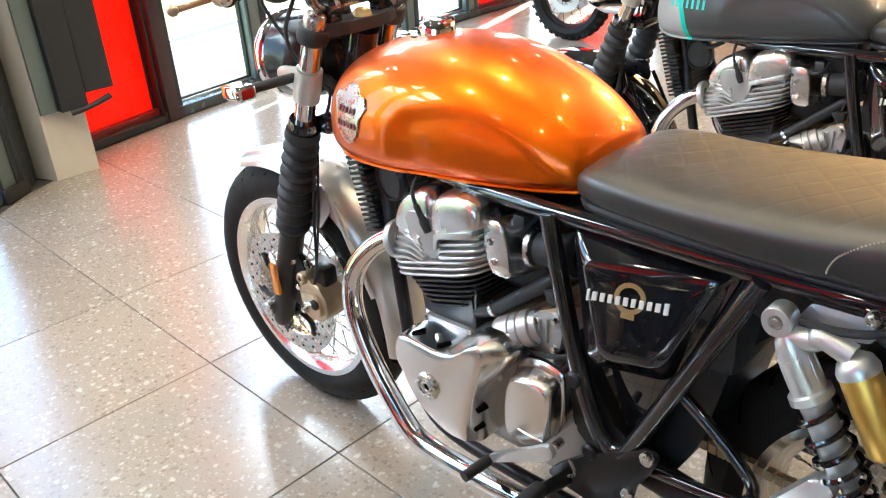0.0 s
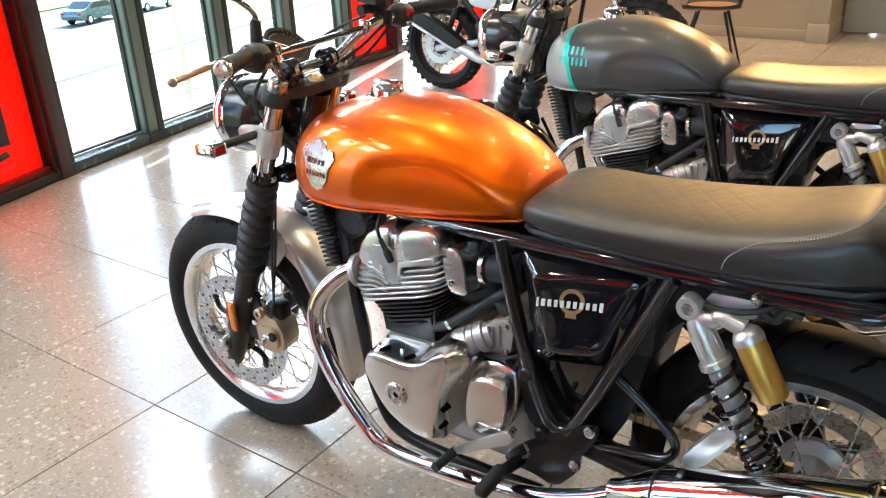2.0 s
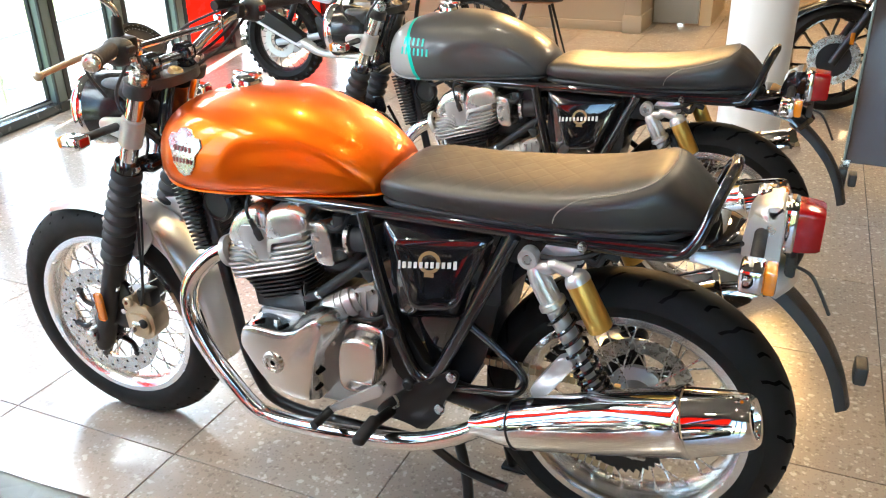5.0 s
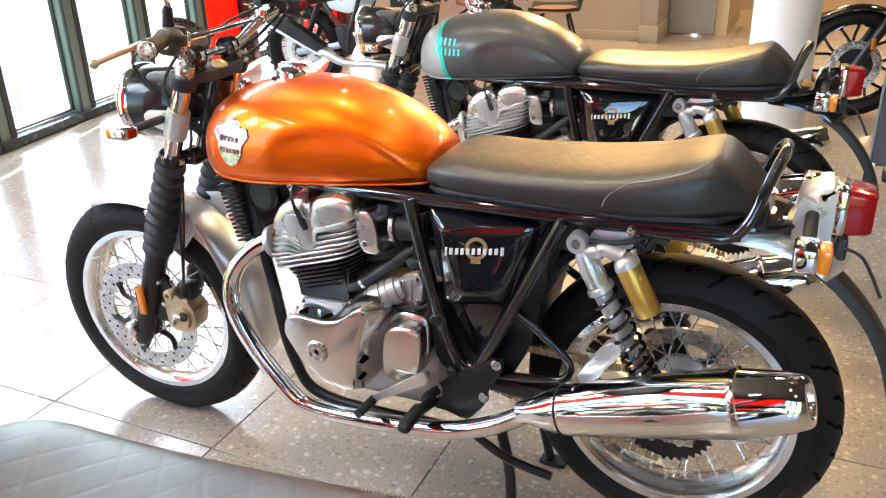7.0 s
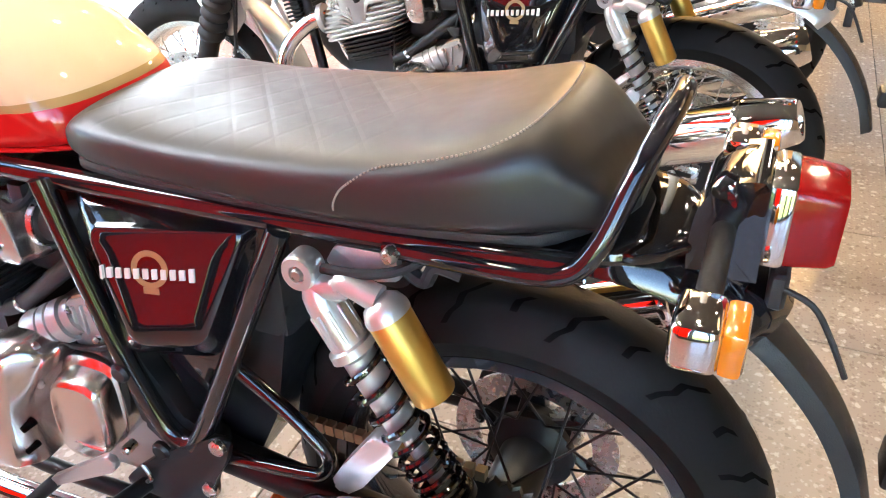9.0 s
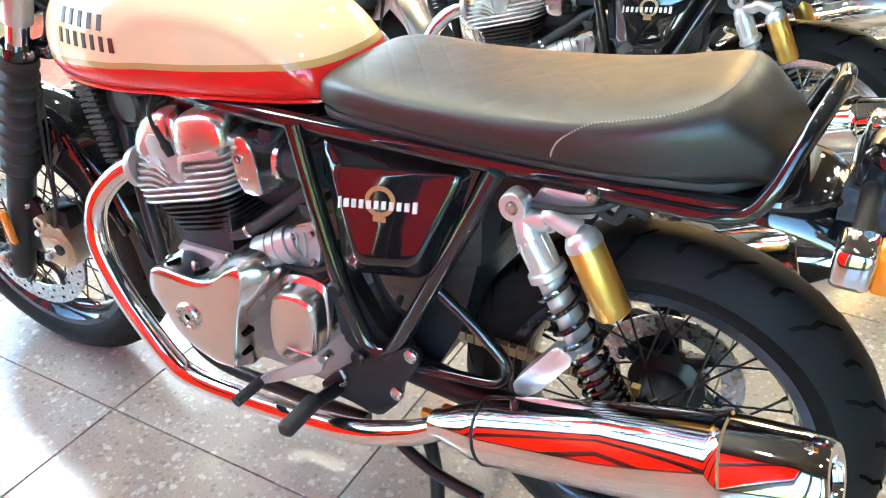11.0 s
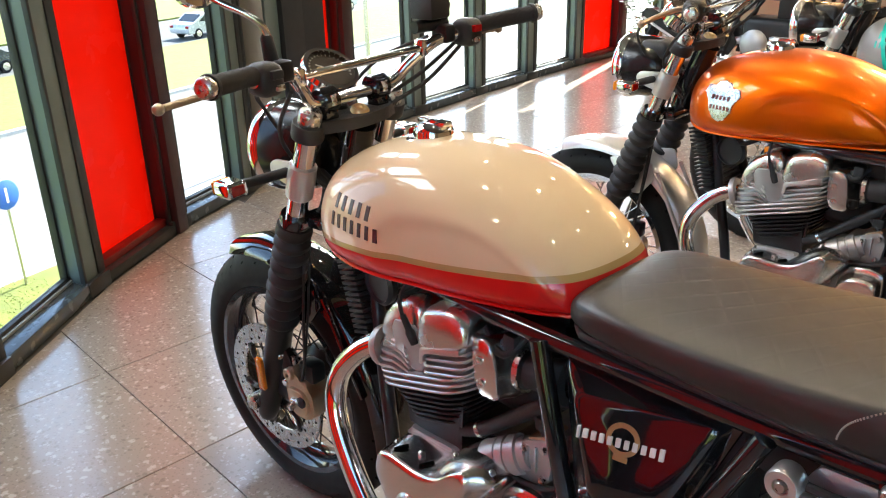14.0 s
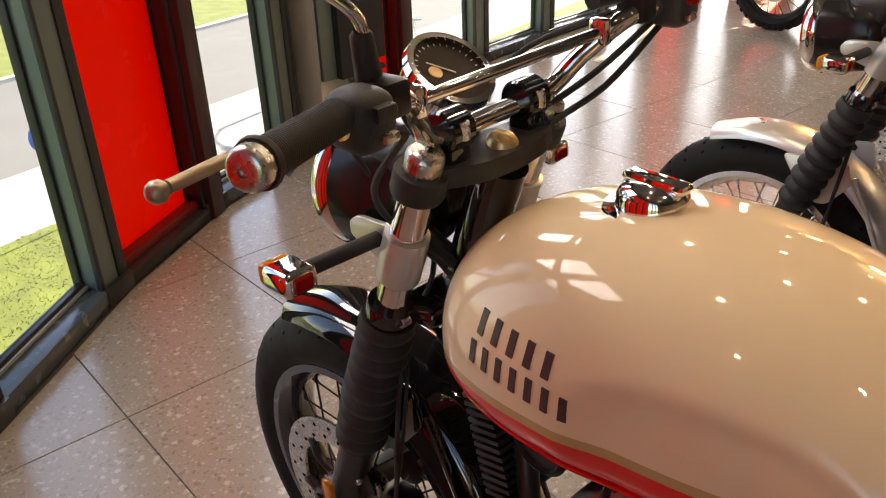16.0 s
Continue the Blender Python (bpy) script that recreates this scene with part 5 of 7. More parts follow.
        em = lathe([(0.0155, 0.0), (0.0222, 0.0), (0.0222, 0.0010), (0.0155, 0.0010)], Matrix.Translation((0.925, y(0.1590), 0.714)) @ (AXLE if s < 0 else AXLE.inverted()), 32, closed=True)
        box(0.916, 0.935, min(y(0.1570), y(0.1600)), max(y(0.1570), y(0.1600)), 0.685, 0.6925, 0, 1, em)
        for v in em.verts:
            v.co.y += s * bulge(v.co.x, v.co.z)
        part("panel_emblem", em, GOLD_MARK, pan, "gold ring emblem")
        P("lower_cover", prism(rounded([(0.862, 0.60), (1.0, 0.61), (0.94, 0.47), (0.905, 0.46)], 0.012), min(y(0.09), y(0.118)), max(y(0.09), y(0.118)), 0.004), BLACK)
        # rear subframe stay and mount under the rail
        P("frame_stay", tube([(1.000, y(0.135), 0.580), (1.080, y(0.138), 0.528), (1.125, y(0.14), 0.486), (1.118, y(0.142), 0.455), (1.085, y(0.142), 0.442), (0.965, y(0.14), 0.425)], 0.0095, 10, 5), BLACK)
    # grab rail
    gr = [(1.225, -0.132, 0.790), (1.36, -0.132, 0.791), (1.406, -0.128, 0.798), (1.430, -0.122, 0.828), (1.446, -0.100, 0.872), (1.460, -0.070, 0.908), (1.468, -0.034, 0.924), (1.470, 0, 0.927)]
    P("grab_rail", tube(gr + [(x, -y_, z) for x, y_, z in gr[-2::-1]], 0.0105, 12, 6), BLACK, "gloss black tubular grab rail", bike)
    P("tail_panel", loft([(1.30, 0.785, 0.800, 0.10), (1.40, 0.785, 0.812, 0.105), (1.47, 0.788, 0.815, 0.085), (1.51, 0.792, 0.806, 0.04)], 3, 3, 0.5, 20, 24), BLACK)

    # ---- engine
    lean = 0.30
    tiltz = lambda x: (x - 0.53) * lean
    P("cylinder_block", prism(rounded([(0.484, 0.50), (0.606, 0.50), (0.616, 0.66), (0.470, 0.60)], 0.02), -0.130, 0.130, 0.02, 3), SATIN)

    def fin(name, x0, x1, z, r, wide, thick, mat, label):
        o = rounded([(x0, -wide), (x1, -wide), (x1, wide), (x0, wide)], r, 7)
        rings = [[(x, y_, z + dz + tiltz(x)) for x, y_ in [((x0 + x1) / 2 + (x - (x0 + x1) / 2) * k, y_ * k) for x, y_ in o]] for dz, k in ((0, 0.992), (thick * 0.25, 1), (thick * 0.75, 1), (thick, 0.992))]
        P(name, loop_loft(rings), mat, label)

    for k in range(6):                         # black barrel fins, widening upwards
        fin("barrel_fin", 0.474 - 0.0045 * k, 0.616 + 0.004 * k, 0.546 + k * 0.0112, 0.055, 0.138 + 0.0035 * k, 0.0044, SATIN, "black cooling fin")
    P("cylinder_head", prism(rounded([(0.425, 0.588), (0.628, 0.650), (0.636, 0.735), (0.500, 0.720), (0.430, 0.665)], 0.02), -0.140, 0.140, 0.02, 3), CAST)
    for k in range(3):                         # whole fins below
        fin("head_fin", 0.418 - 0.004 * k, 0.640 + 0.003 * k, 0.6135 + k * 0.0118, 0.062, 0.158, 0.0050, FIN, "bare alloy cooling fin")
    for k in range(6):                         # front group, its ends swept down round the plug recess
        z = 0.6480 + k * 0.0112
        x0, x1 = 0.404 + 0.0045 * k, 0.474 - 0.003 * k
        for sd in (-1, 1):
            line = [(x0 + 0.030, 0.035, 0), (x0 + 0.006, 0.075, 0), (x0, 0.105, 0), (x0 + 0.012, 0.138, 0), (x0 + 0.035, 0.154 - 0.003 * k, 0), (x1, 0.158 - 0.003 * k, 0), (x1 + 0.022, 0.157 - 0.003 * k, -0.010), (x1 + 0.040, 0.150, -0.024)]
            P_ = curve_points([(x, sd * y_, z + dz + tiltz(x)) for x, y_, dz in line], 4)
            rings = [[p + Vector((0, 0, 0.0046)), p, Vector((p.x + 0.020, p.y * 0.72, p.z)), Vector((p.x + 0.020, p.y * 0.72, p.z + 0.0046))] for p in P_]
            P("head_fin", loop_loft(rings), FIN, "bare alloy cooling fin")
    for k in range(6):                         # rear group
        fin("head_fin", 0.545, 0.647 - 0.0012 * k, 0.6480 + k * 0.0118, 0.022, 0.160 - 0.001 * k, 0.0050, FIN, "bare alloy cooling fin")
    for sd in (-1, 1):
        P("plug_boss", prism(rounded([(0.462, 0.716), (0.500, 0.722), (0.545, 0.715), (0.548, 0.655), (0.515, 0.636), (0.480, 0.648)], 0.012), min(sd * 0.10, sd * 0.146), max(sd * 0.10, sd * 0.146), 0.008, 3), CAST)
        P("fin_bridge", prism(rounded([(0.549, 0.674), (0.552, 0.703), (0.640, 0.731), (0.640, 0.722), (0.560, 0.696), (0.557, 0.676)], 0.003), min(sd * 0.13, sd * 0.1635), max(sd * 0.13, sd * 0.1635), 0.0015, 2), FIN)
        # domed rocker covers: a narrow one that slopes to the front and a broad one behind
        fd = closed_curve([(0.428, 0.676), (0.433, 0.706), (0.452, 0.736), (0.478, 0.755), (0.508, 0.764), (0.529, 0.756), (0.534, 0.728), (0.530, 0.690), (0.500, 0.672), (0.460, 0.664)])
        rd = closed_curve([(0.541, 0.706), (0.543, 0.742), (0.553, 0.767), (0.582, 0.779), (0.618, 0.783), (0.643, 0.774), (0.652, 0.752), (0.648, 0.734), (0.615, 0.722), (0.575, 0.710)])
        for o, yo in ((fd, 0.142), (rd, 0.160)):
            cx, cz = sum(p[0] for p in o) / len(o), min(p[1] for p in o) + 0.030
            rings = []
            for yy, k in ((0.020, 0.86), (0.032, 0.97), (0.045, 1.0), (yo - 0.034, 1.0), (yo - 0.020, 0.985), (yo - 0.010, 0.94), (yo - 0.003, 0.86), (yo, 0.74), (yo + 0.001, 0.35)):
                rings.append([(cx + (x - cx) * (0.4 + 0.6 * k), sd * yy, cz + (z - cz) * (k if z > cz else 1.0)) for x, z in o])
            P("rocker_cover", loop_loft(rings), POLISH, "polished domed rocker cover", bike).data.shade_smooth()
    P("throttle_body", box(0.622, 0.740, -0.085, 0.085, 0.600, 0.740, 0.02, 3), PLASTIC)
    P("head_bridge", box(0.48, 0.62, -0.10, 0.10, 0.66, 0.752, 0.015, 2), CAST)
    for s in (-1, 1):
        P("plug_cap", lathe([(0, 0.0), (0.0072, 0.0), (0.0082, 0.020), (0.0060, 0.026), (0.0052, 0.052), (0, 0.054)], along((0.524, s * 0.148, 0.694), (0.508, s * 0.158, 0.746)), 14), RUBBER)
        P("plug_lead", tube([(0.508, s * 0.158, 0.744), (0.502, s * 0.156, 0.768), (0.498, s * 0.135, 0.790)], 0.0036, 8, 5), RUBBER)
        # throttle body cover and inlet
        face = [(0.645, 0.742), (0.644, 0.706), (0.651, 0.668), (0.662, 0.653), (0.692, 0.654), (0.699, 0.664), (0.696, 0.706), (0.688, 0.741), (0.677, 0.752), (0.657, 0.753)]
        o = closed_curve(rounded(face, 0.008, 2), 2)
        rings = [[(x + dx + (x - 0.675) * (k - 1), s * yy, 0.703 + (z - 0.703) * k) for x, z in o] for yy, dx, k in ((0.078, 0.020, 1.0), (0.108, 0.013, 1.0), (0.120, 0.005, 1.0), (0.130, 0.0, 1.0), (0.137, 0, 0.985), (0.141, 0, 0.95), (0.143, 0, 0.88), (0.1435, 0, 0.5))]
        ic = P("inlet_cover", loop_loft(rings), POLISH, "silver throttle body cover")
        for x, z in ((0.663, 0.716), (0.667, 0.680)):
            P("cover_screw", lathe([(0, 0.002), (0.003, 0.002), (0.0036, 0.004), (0.0062, 0.004), (0.0072, 0), (0, 0)], Matrix.Translation((x, s * 0.1430, z)) @ (AXLE if s < 0 else AXLE.inverted()), 14), CHROME, "", ic)
        P("inlet_hose", lathe([(0.024, 0), (0.030, 0.004), (0.030, 0.014), (0.026, 0.018), (0.028, 0.06), (0.036, 0.085), (0.024, 0.09)], along((0.712, s * 0.106, 0.708), (0.80, s * 0.096, 0.716)), 24, closed=True), RUBBER)
        P("hose_clamp", lathe([(0.0285, 0.004), (0.0320, 0.004), (0.0320, 0.013), (0.0285, 0.013)], along((0.712, s * 0.106, 0.708), (0.80, s * 0.096, 0.716)), 26, closed=True), STEEL)
    P("crankcase_neck", prism(rounded([(0.486, 0.48), (0.486, 0.517), (0.604, 0.523), (0.612, 0.48)], 0.010), -0.140, 0.140, 0.010, 2), CAST)
    P("barrel_base", prism(rounded([(0.498, 0.515), (0.496, 0.540), (0.604, 0.575), (0.606, 0.515)], 0.006), -0.122, 0.122, 0.006, 2), SATIN)
    P("crankcase", box(0.485, 0.84, -0.108, 0.108, 0.270, 0.520, 0.03, 3), CAST, "grey cast alloy crankcase")
    P("gearbox_top", prism(rounded([(0.62, 0.50), (0.66, 0.545), (0.74, 0.592), (0.815, 0.632), (0.850, 0.625), (0.850, 0.50)], 0.02), -0.088, 0.088, 0.016, 3), CAST)
    for s in (-1, 1):
        back = closed_curve([(0.481, 0.465), (0.484, 0.490), (0.493, 0.507), (0.522, 0.514), (0.584, 0.513), (0.612, 0.528), (0.635, 0.550), (0.666, 0.567), (0.700, 0.570), (0.722, 0.558),
                             (0.727, 0.540), (0.706, 0.500), (0.684, 0.462), (0.674, 0.400), (0.665, 0.348), (0.650, 0.343), (0.608, 0.344), (0.560, 0.362), (0.525, 0.390), (0.495, 0.435)])
        front = closed_curve([(0.489, 0.468), (0.492, 0.494), (0.504, 0.513), (0.532, 0.519), (0.590, 0.517), (0.624, 0.524), (0.648, 0.538), (0.666, 0.553), (0.684, 0.562), (0.697, 0.557),
                              (0.699, 0.538), (0.689, 0.505), (0.679, 0.470), (0.668, 0.420), (0.657, 0.364), (0.646, 0.357), (0.612, 0.355), (0.568, 0.371), (0.534, 0.396), (0.504, 0.440)])
        cx, cz = 0.595, 0.440
        rings = []
        for yy, q, k in ((0.110, 0, 1), (0.176, 0.0, 1), (0.186, 0.12, 1), (0.196, 0.40, 1), (0.204, 0.68, 1), (0.2095, 0.86, 1), (0.2135, 0.96, 0.998), (0.2170, 1.0, 0.988), (0.2195, 1.0, 0.968), (0.2210, 1.0, 0.935), (0.2218, 1.0, 0.80), (0.2222, 1.0, 0.35)):
            ring = []
            for (xb, zb), (xf, zf) in zip(back, front):
                x, z = xb + (xf - xb) * q, zb + (zf - zb) * q
                hump = smoothstep(0.44, 0.58, z) * smoothstep(0.56, 0.70, x)
                ring.append((cx + (x - cx) * k, s * (yy - 0.006 * hump * q), cz + (z - cz) * k))
            rings.append(ring)
        cv = P("engine_cover", loop_loft(rings), ALLOY, "polished alloy engine side cover", bike, )
        # Dark bars on the cover paint the shade of its notches.
        for nx_ in (0.527, 0.588):
            nb_ = box(-0.0032, 0.0032, -0.013, 0.013, -0.003, 0.003, 0.002, 2)
            bmesh.ops.transform(nb_, matrix=Matrix.Translation((nx_, s * 0.190, 0.5175 - (nx_ - 0.527) * 0.02)) @ Matrix.Rotation(radians(s * 22), 4, "Z"), verts=nb_.verts)
            part("cover_notch_shade", nb_, RECESS_SHADE, cv)
        for nz_ in (0.385, 0.428):
            nb_ = box(-0.011, 0.011, -0.004, 0.004, -0.004, 0.004, 0.002, 2)
            bmesh.ops.transform(nb_, matrix=Matrix.Translation((0.668 + (nz_ - 0.385) * 0.2, s * 0.196, nz_)) @ Matrix.Rotation(radians(-s * 62), 4, "Z") @ Matrix.Rotation(radians(-18), 4, "Y"), verts=nb_.verts)
            part("cover_notch_shade", nb_, RECESS_SHADE, cv)
        for bx, bz in ((0.500, 0.508), (0.560, 0.515), (0.640, 0.552), (0.716, 0.560), (0.700, 0.492)):
            part("cover_bolt", lathe([(0, 0.008), (0.0042, 0.008), (0.0060, 0.005), (0.0060, 0), (0, 0)], Matrix.Translation((bx, s * 0.172, bz)) @ (AXLE if s < 0 else AXLE.inverted()), 10), STEEL, cv)
        part("cover_cap", lathe([(0, 0.003), (0.006, 0.003), (0.0075, 0.0055), (0.013, 0.0055), (0.0142, 0.0035), (0.0165, 0.0035), (0.0180, 0.0065), (0.0225, 0.006), (0.0255, 0.003), (0.0275, -0.003), (0, -0.003)], Matrix.Translation((0.574, s * 0.2222, 0.441)) @ (AXLE if s < 0 else AXLE.inverted()), 32), STEEL, cv)
        part("cap_socket", lathe([(0, 0.0035), (0.0065, 0.0035), (0.0065, 0.001)], Matrix.Translation((0.574, s * 0.2222, 0.441)) @ (AXLE if s < 0 else AXLE.inverted()), 6), RECESS_SHADE, cv)
        o2 = closed_curve([(0.717, 0.488), (0.733, 0.511), (0.764, 0.519), (0.796, 0.515), (0.806, 0.498), (0.805, 0.440), (0.796, 0.408), (0.771, 0.386), (0.738, 0.378), (0.714, 0.390), (0.710, 0.436)])
        cx, cz = 0.760, 0.450
        rings = [[(cx + (x - cx) * k + dx, s * yy, cz + (z - cz) * k + dz) for x, z in o2] for yy, k, dx, dz in ((0.10, 1.13, 0, 0.008), (0.146, 1.12, 0, 0.008), (0.150, 1.09, 0, 0.006), (0.152, 1.03, 0, 0.003), (0.166, 1.015, 0, 0.001), (0.175, 0.99, 0, 0), (0.181, 0.945, 0, 0), (0.1835, 0.88, 0, 0),
                                                                                                              (0.1830, 0.85, 0, 0), (0.1835, 0.80, 0, 0), (0.1845, 0.4, 0, 0))]
        sc_ = P("sprocket_cover", loop_loft(rings), ALLOY, "polished alloy sprocket cover", bike)
        part("cover_line", box(0.742, 0.796, min(s * 0.181, s * 0.1862), max(s * 0.181, s * 0.1862), 0.4105, 0.4135, 0.001, 1), ALLOY, sc_)
        for bx, bz in ((0.722, 0.372), (0.800, 0.392)):
            part("cover_bolt", lathe([(0, 0.010), (0.005, 0.010), (0.0075, 0.007), (0.0075, -0.01), (0, -0.01)], Matrix.Translation((bx, s * 0.152, bz)) @ (AXLE if s < 0 else AXLE.inverted()), 10), STEEL, sc_)
        P("starter_boss", lathe([(0, 0.0), (0.024, 0.0), (0.0285, 0.004), (0.030, 0.010), (0.030, 0.030), (0.027, 0.031), (0.027, 0.034), (0.031, 0.035), (0.031, 0.046), (0.028, 0.047), (0.028, 0.050), (0.031, 0.051), (0.031, 0.066), (0.026, 0.068), (0.026, 0.080), (0, 0.080)],
                                along((0.672, s * 0.142, 0.545), (0.748, s * 0.112, 0.582)), 26), CAST)
        blk = P("selector_housing", prism(rounded([(0.716, 0.566), (0.733, 0.604), (0.778, 0.622), (0.792, 0.606), (0.785, 0.550), (0.752, 0.532), (0.726, 0.540)], 0.008), min(s * 0.080, s * 0.128), max(s * 0.080, s * 0.128), 0.005, 3), CAST, "ribbed cast gearbox housing")
        for dx, dz in ((0.0, 0.0), (0.016, 0.006), (0.032, 0.012)):
            part("housing_rib", box(0.728 + dx, 0.732 + dx, min(s * 0.10, s * 0.133), max(s * 0.10, s * 0.133), 0.548 + dz, 0.594 + dz, 0.001, 1), CAST, blk)
        part("housing_plate", prism(rounded([(0.742, 0.611), (0.776, 0.626), (0.782, 0.622), (0.747, 0.605)], 0.002), min(s * 0.078, s * 0.124), max(s * 0.078, s * 0.124), 0.001, 1), BRONZE, blk, "bronze-coloured cover plate")
        for bx, bz in ((0.742, 0.594), (0.778, 0.608), (0.776, 0.556)):
            part("housing_bolt", lathe([(0, 0.008), (0.0042, 0.008), (0.0058, 0.005), (0.0058, 0), (0, 0)], Matrix.Translation((bx, s * 0.128, bz)) @ (AXLE if s < 0 else AXLE.inverted()), 10), STEEL, blk)
        P("breather_hose", tube([(0.604, s * 0.120, 0.556), (0.640, s * 0.116, 0.572), (0.700, s * 0.112, 0.618), (0.756, s * 0.104, 0.662), (0.800, s * 0.095, 0.690)], 0.0125, 14, 5), PLASTIC, "black breather hose")
        P("hose_clip", lathe([(0.0120, -0.004), (0.0145, -0.004), (0.0145, 0.004), (0.0120, 0.004)], along((0.640, s * 0.116, 0.572), (0.700, s * 0.112, 0.618)), 16, closed=True), STEEL)
        P("sensor_plug", box(0.752, 0.778, min(s * 0.100, s * 0.122), max(s * 0.100, s * 0.122), 0.628, 0.650, 0.004, 2), PLASTIC)
        P("sensor_lead", tube([(0.766, s * 0.112, 0.648), (0.774, s * 0.114, 0.672), (0.792, s * 0.108, 0.690), (0.812, s * 0.100, 0.700)], 0.0032, 8, 5), RUBBER)
        P("oil_line", tube([(0.716, s * 0.128, 0.530), (0.742, s * 0.136, 0.538), (0.790, s * 0.134, 0.548), (0.826, s * 0.118, 0.570)], 0.0045, 8, 5), RUBBER)

        # ---- exhaust
        hd = [(0.420, 0.118, 0.636), (0.392, 0.122, 0.634), (0.352, 0.134, 0.606), (0.317, 0.148, 0.562), (0.304, 0.158, 0.512), (0.318, 0.168, 0.455), (0.366, 0.178, 0.385), (0.424, 0.186, 0.325),
              (0.468, 0.190, 0.284), (0.512, 0.193, 0.265), (0.600, 0.195, 0.264), (0.75, 0.197, 0.278), (0.885, 0.199, 0.303), (0.99, 0.204, 0.352), (1.06, 0.209, 0.400)]
        ex = P("exhaust_header", tube([(x, s * yy, z) for x, yy, z in hd], 0.0205, 20, 7), CHROME, "bright chrome exhaust header pipe")
        P("exhaust_flange", lathe([(0.02, -0.006), (0.036, -0.006), (0.038, 0.0), (0.036, 0.008), (0.02, 0.008)], along((0.414, s * 0.119, 0.637), (0.30, s * 0.135, 0.600)), 18, closed=True), CAST, "", ex)
        A, B = Vector((1.040, s * 0.209, 0.396)), Vector((1.566, s * 0.258, 0.585))
        Ln = (B - A).length
        mf = P("silencer", lathe([(0, 0.0), (0.022, 0.0), (0.024, 0.02), (0.044, 0.085), (0.045, 0.112)], along(A, B), 40), CHROME, "tapered chrome silencer")
        P("silencer_body", lathe([(0.044, 0.108), (0.0485, 0.110), (0.0495, 0.116), (0.058, Ln * 0.55), (0.062, Ln - 0.120), (0.0635, Ln - 0.118), (0.0635, Ln - 0.106), (0.060, Ln - 0.104), (0.0505, Ln - 0.03), (0.044, Ln - 0.005), (0.040, Ln), (0.030, Ln), (0.026, Ln - 0.008), (0.024, Ln - 0.06), (0, Ln - 0.06)], along(A, B), 44), CHROME, "", mf)
        P("silencer_mouth", lathe([(0, Ln - 0.035), (0.0235, Ln - 0.035), (0.0245, Ln - 0.010)], along(A, B), 24), RECESS_SHADE, "", mf)
        P("silencer_gap", lathe([(0.0445, 0.1045), (0.0500, 0.1055), (0.0500, 0.1085), (0.0445, 0.1095)], along(A, B), 40, closed=True), SATIN, "", mf)

        # ---- footrest, gear lever, plate
        P("footrest_plate", prism(rounded([(0.782, 0.325), (0.800, 0.352), (0.870, 0.415), (0.965, 0.476), (0.985, 0.470), (0.975, 0.435), (0.948, 0.392), (0.945, 0.36), (0.90, 0.305), (0.86, 0.318)], 0.016), min(s * 0.148, s * 0.160), max(s * 0.148, s * 0.160), 0.004), SATIN, "satin black footrest plate")
        for bx, bz in ((0.970, 0.464), (0.942, 0.378)):
            P("plate_bolt", lathe([(0, 0.010), (0.007, 0.010), (0.0115, 0.007), (0.0115, 0), (0, 0)], Matrix.Translation((bx, s * 0.160, bz)) @ (AXLE if s < 0 else AXLE.inverted()), 12), STEEL)
        P("footrest", tube([(0.825, s * 0.16, 0.340), (0.815, s * 0.215, 0.345)], 0.012, 12, smooth=False), SATIN)
        P("peg_spring", tube([(0.832, s * 0.166, 0.352), (0.850, s * 0.172, 0.372), (0.838, s * 0.170, 0.392)], 0.003, 8, 4), STEEL)
        P("footrest_rubber", box(0.798, 0.826, min(s * 0.205, s * 0.292), max(s * 0.205, s * 0.292), 0.334, 0.358, 0.009, 3), RUBBER)
        P("foot_lever", prism(rounded([(0.690, 0.326), (0.694, 0.344), (0.806, 0.424), (0.822, 0.434), (0.834, 0.424), (0.828, 0.408)], 0.006), min(s * 0.196, s * 0.207), max(s * 0.196, s * 0.207), 0.003), SHOCK_ALLOY, "bare alloy foot lever")
        P("lever_rubber", tube([(0.696, s * 0.200, 0.335), (0.690, s * 0.262, 0.332)], 0.0100, 12, smooth=False), RUBBER)
        # pillion hanger and peg
        P("pillion_hanger", prism(rounded([(rear(x), z) for x, z in ((1.137, 0.480), (1.155, 0.510), (1.196, 0.570), (1.212, 0.572), (1.226, 0.558), (1.180, 0.487), (1.154, 0.464))], 0.008), min(s * 0.148, s * 0.172), max(s * 0.148, s * 0.172), 0.005), SHOCK_ALLOY, "folded cast alloy pillion footrest")
        # swingarm
        P("swingarm", tube([(0.90, s * 0.112, 0.400), (1.05, s * 0.118, 0.390), (1.20, s * 0.122, 0.388), (1.37, s * 0.122, 0.374)], [0.026, 0.024, 0.021, 0.019], 14, 5), SATIN)
        P("chain_adjuster", box(1.325, 1.385, min(s * 0.112, s * 0.140), max(s * 0.112, s * 0.140), 0.352, 0.396, 0.006, 2), STEEL)
        P("shock_mount", prism(rounded([(1.215, 0.385), (1.33, 0.375), (1.32, 0.435), (1.23, 0.445)], 0.014), min(s * 0.128, s * 0.146), max(s * 0.128, s * 0.146), 0.004), SATIN)
        # shock absorber
        T, Bm = Vector((rear(1.124), s * 0.150, 0.757)), Vector((rear(1.285), s * 0.142, 0.4635))
        U = (Bm - T).normalized()
        cm = along(T, Bm)
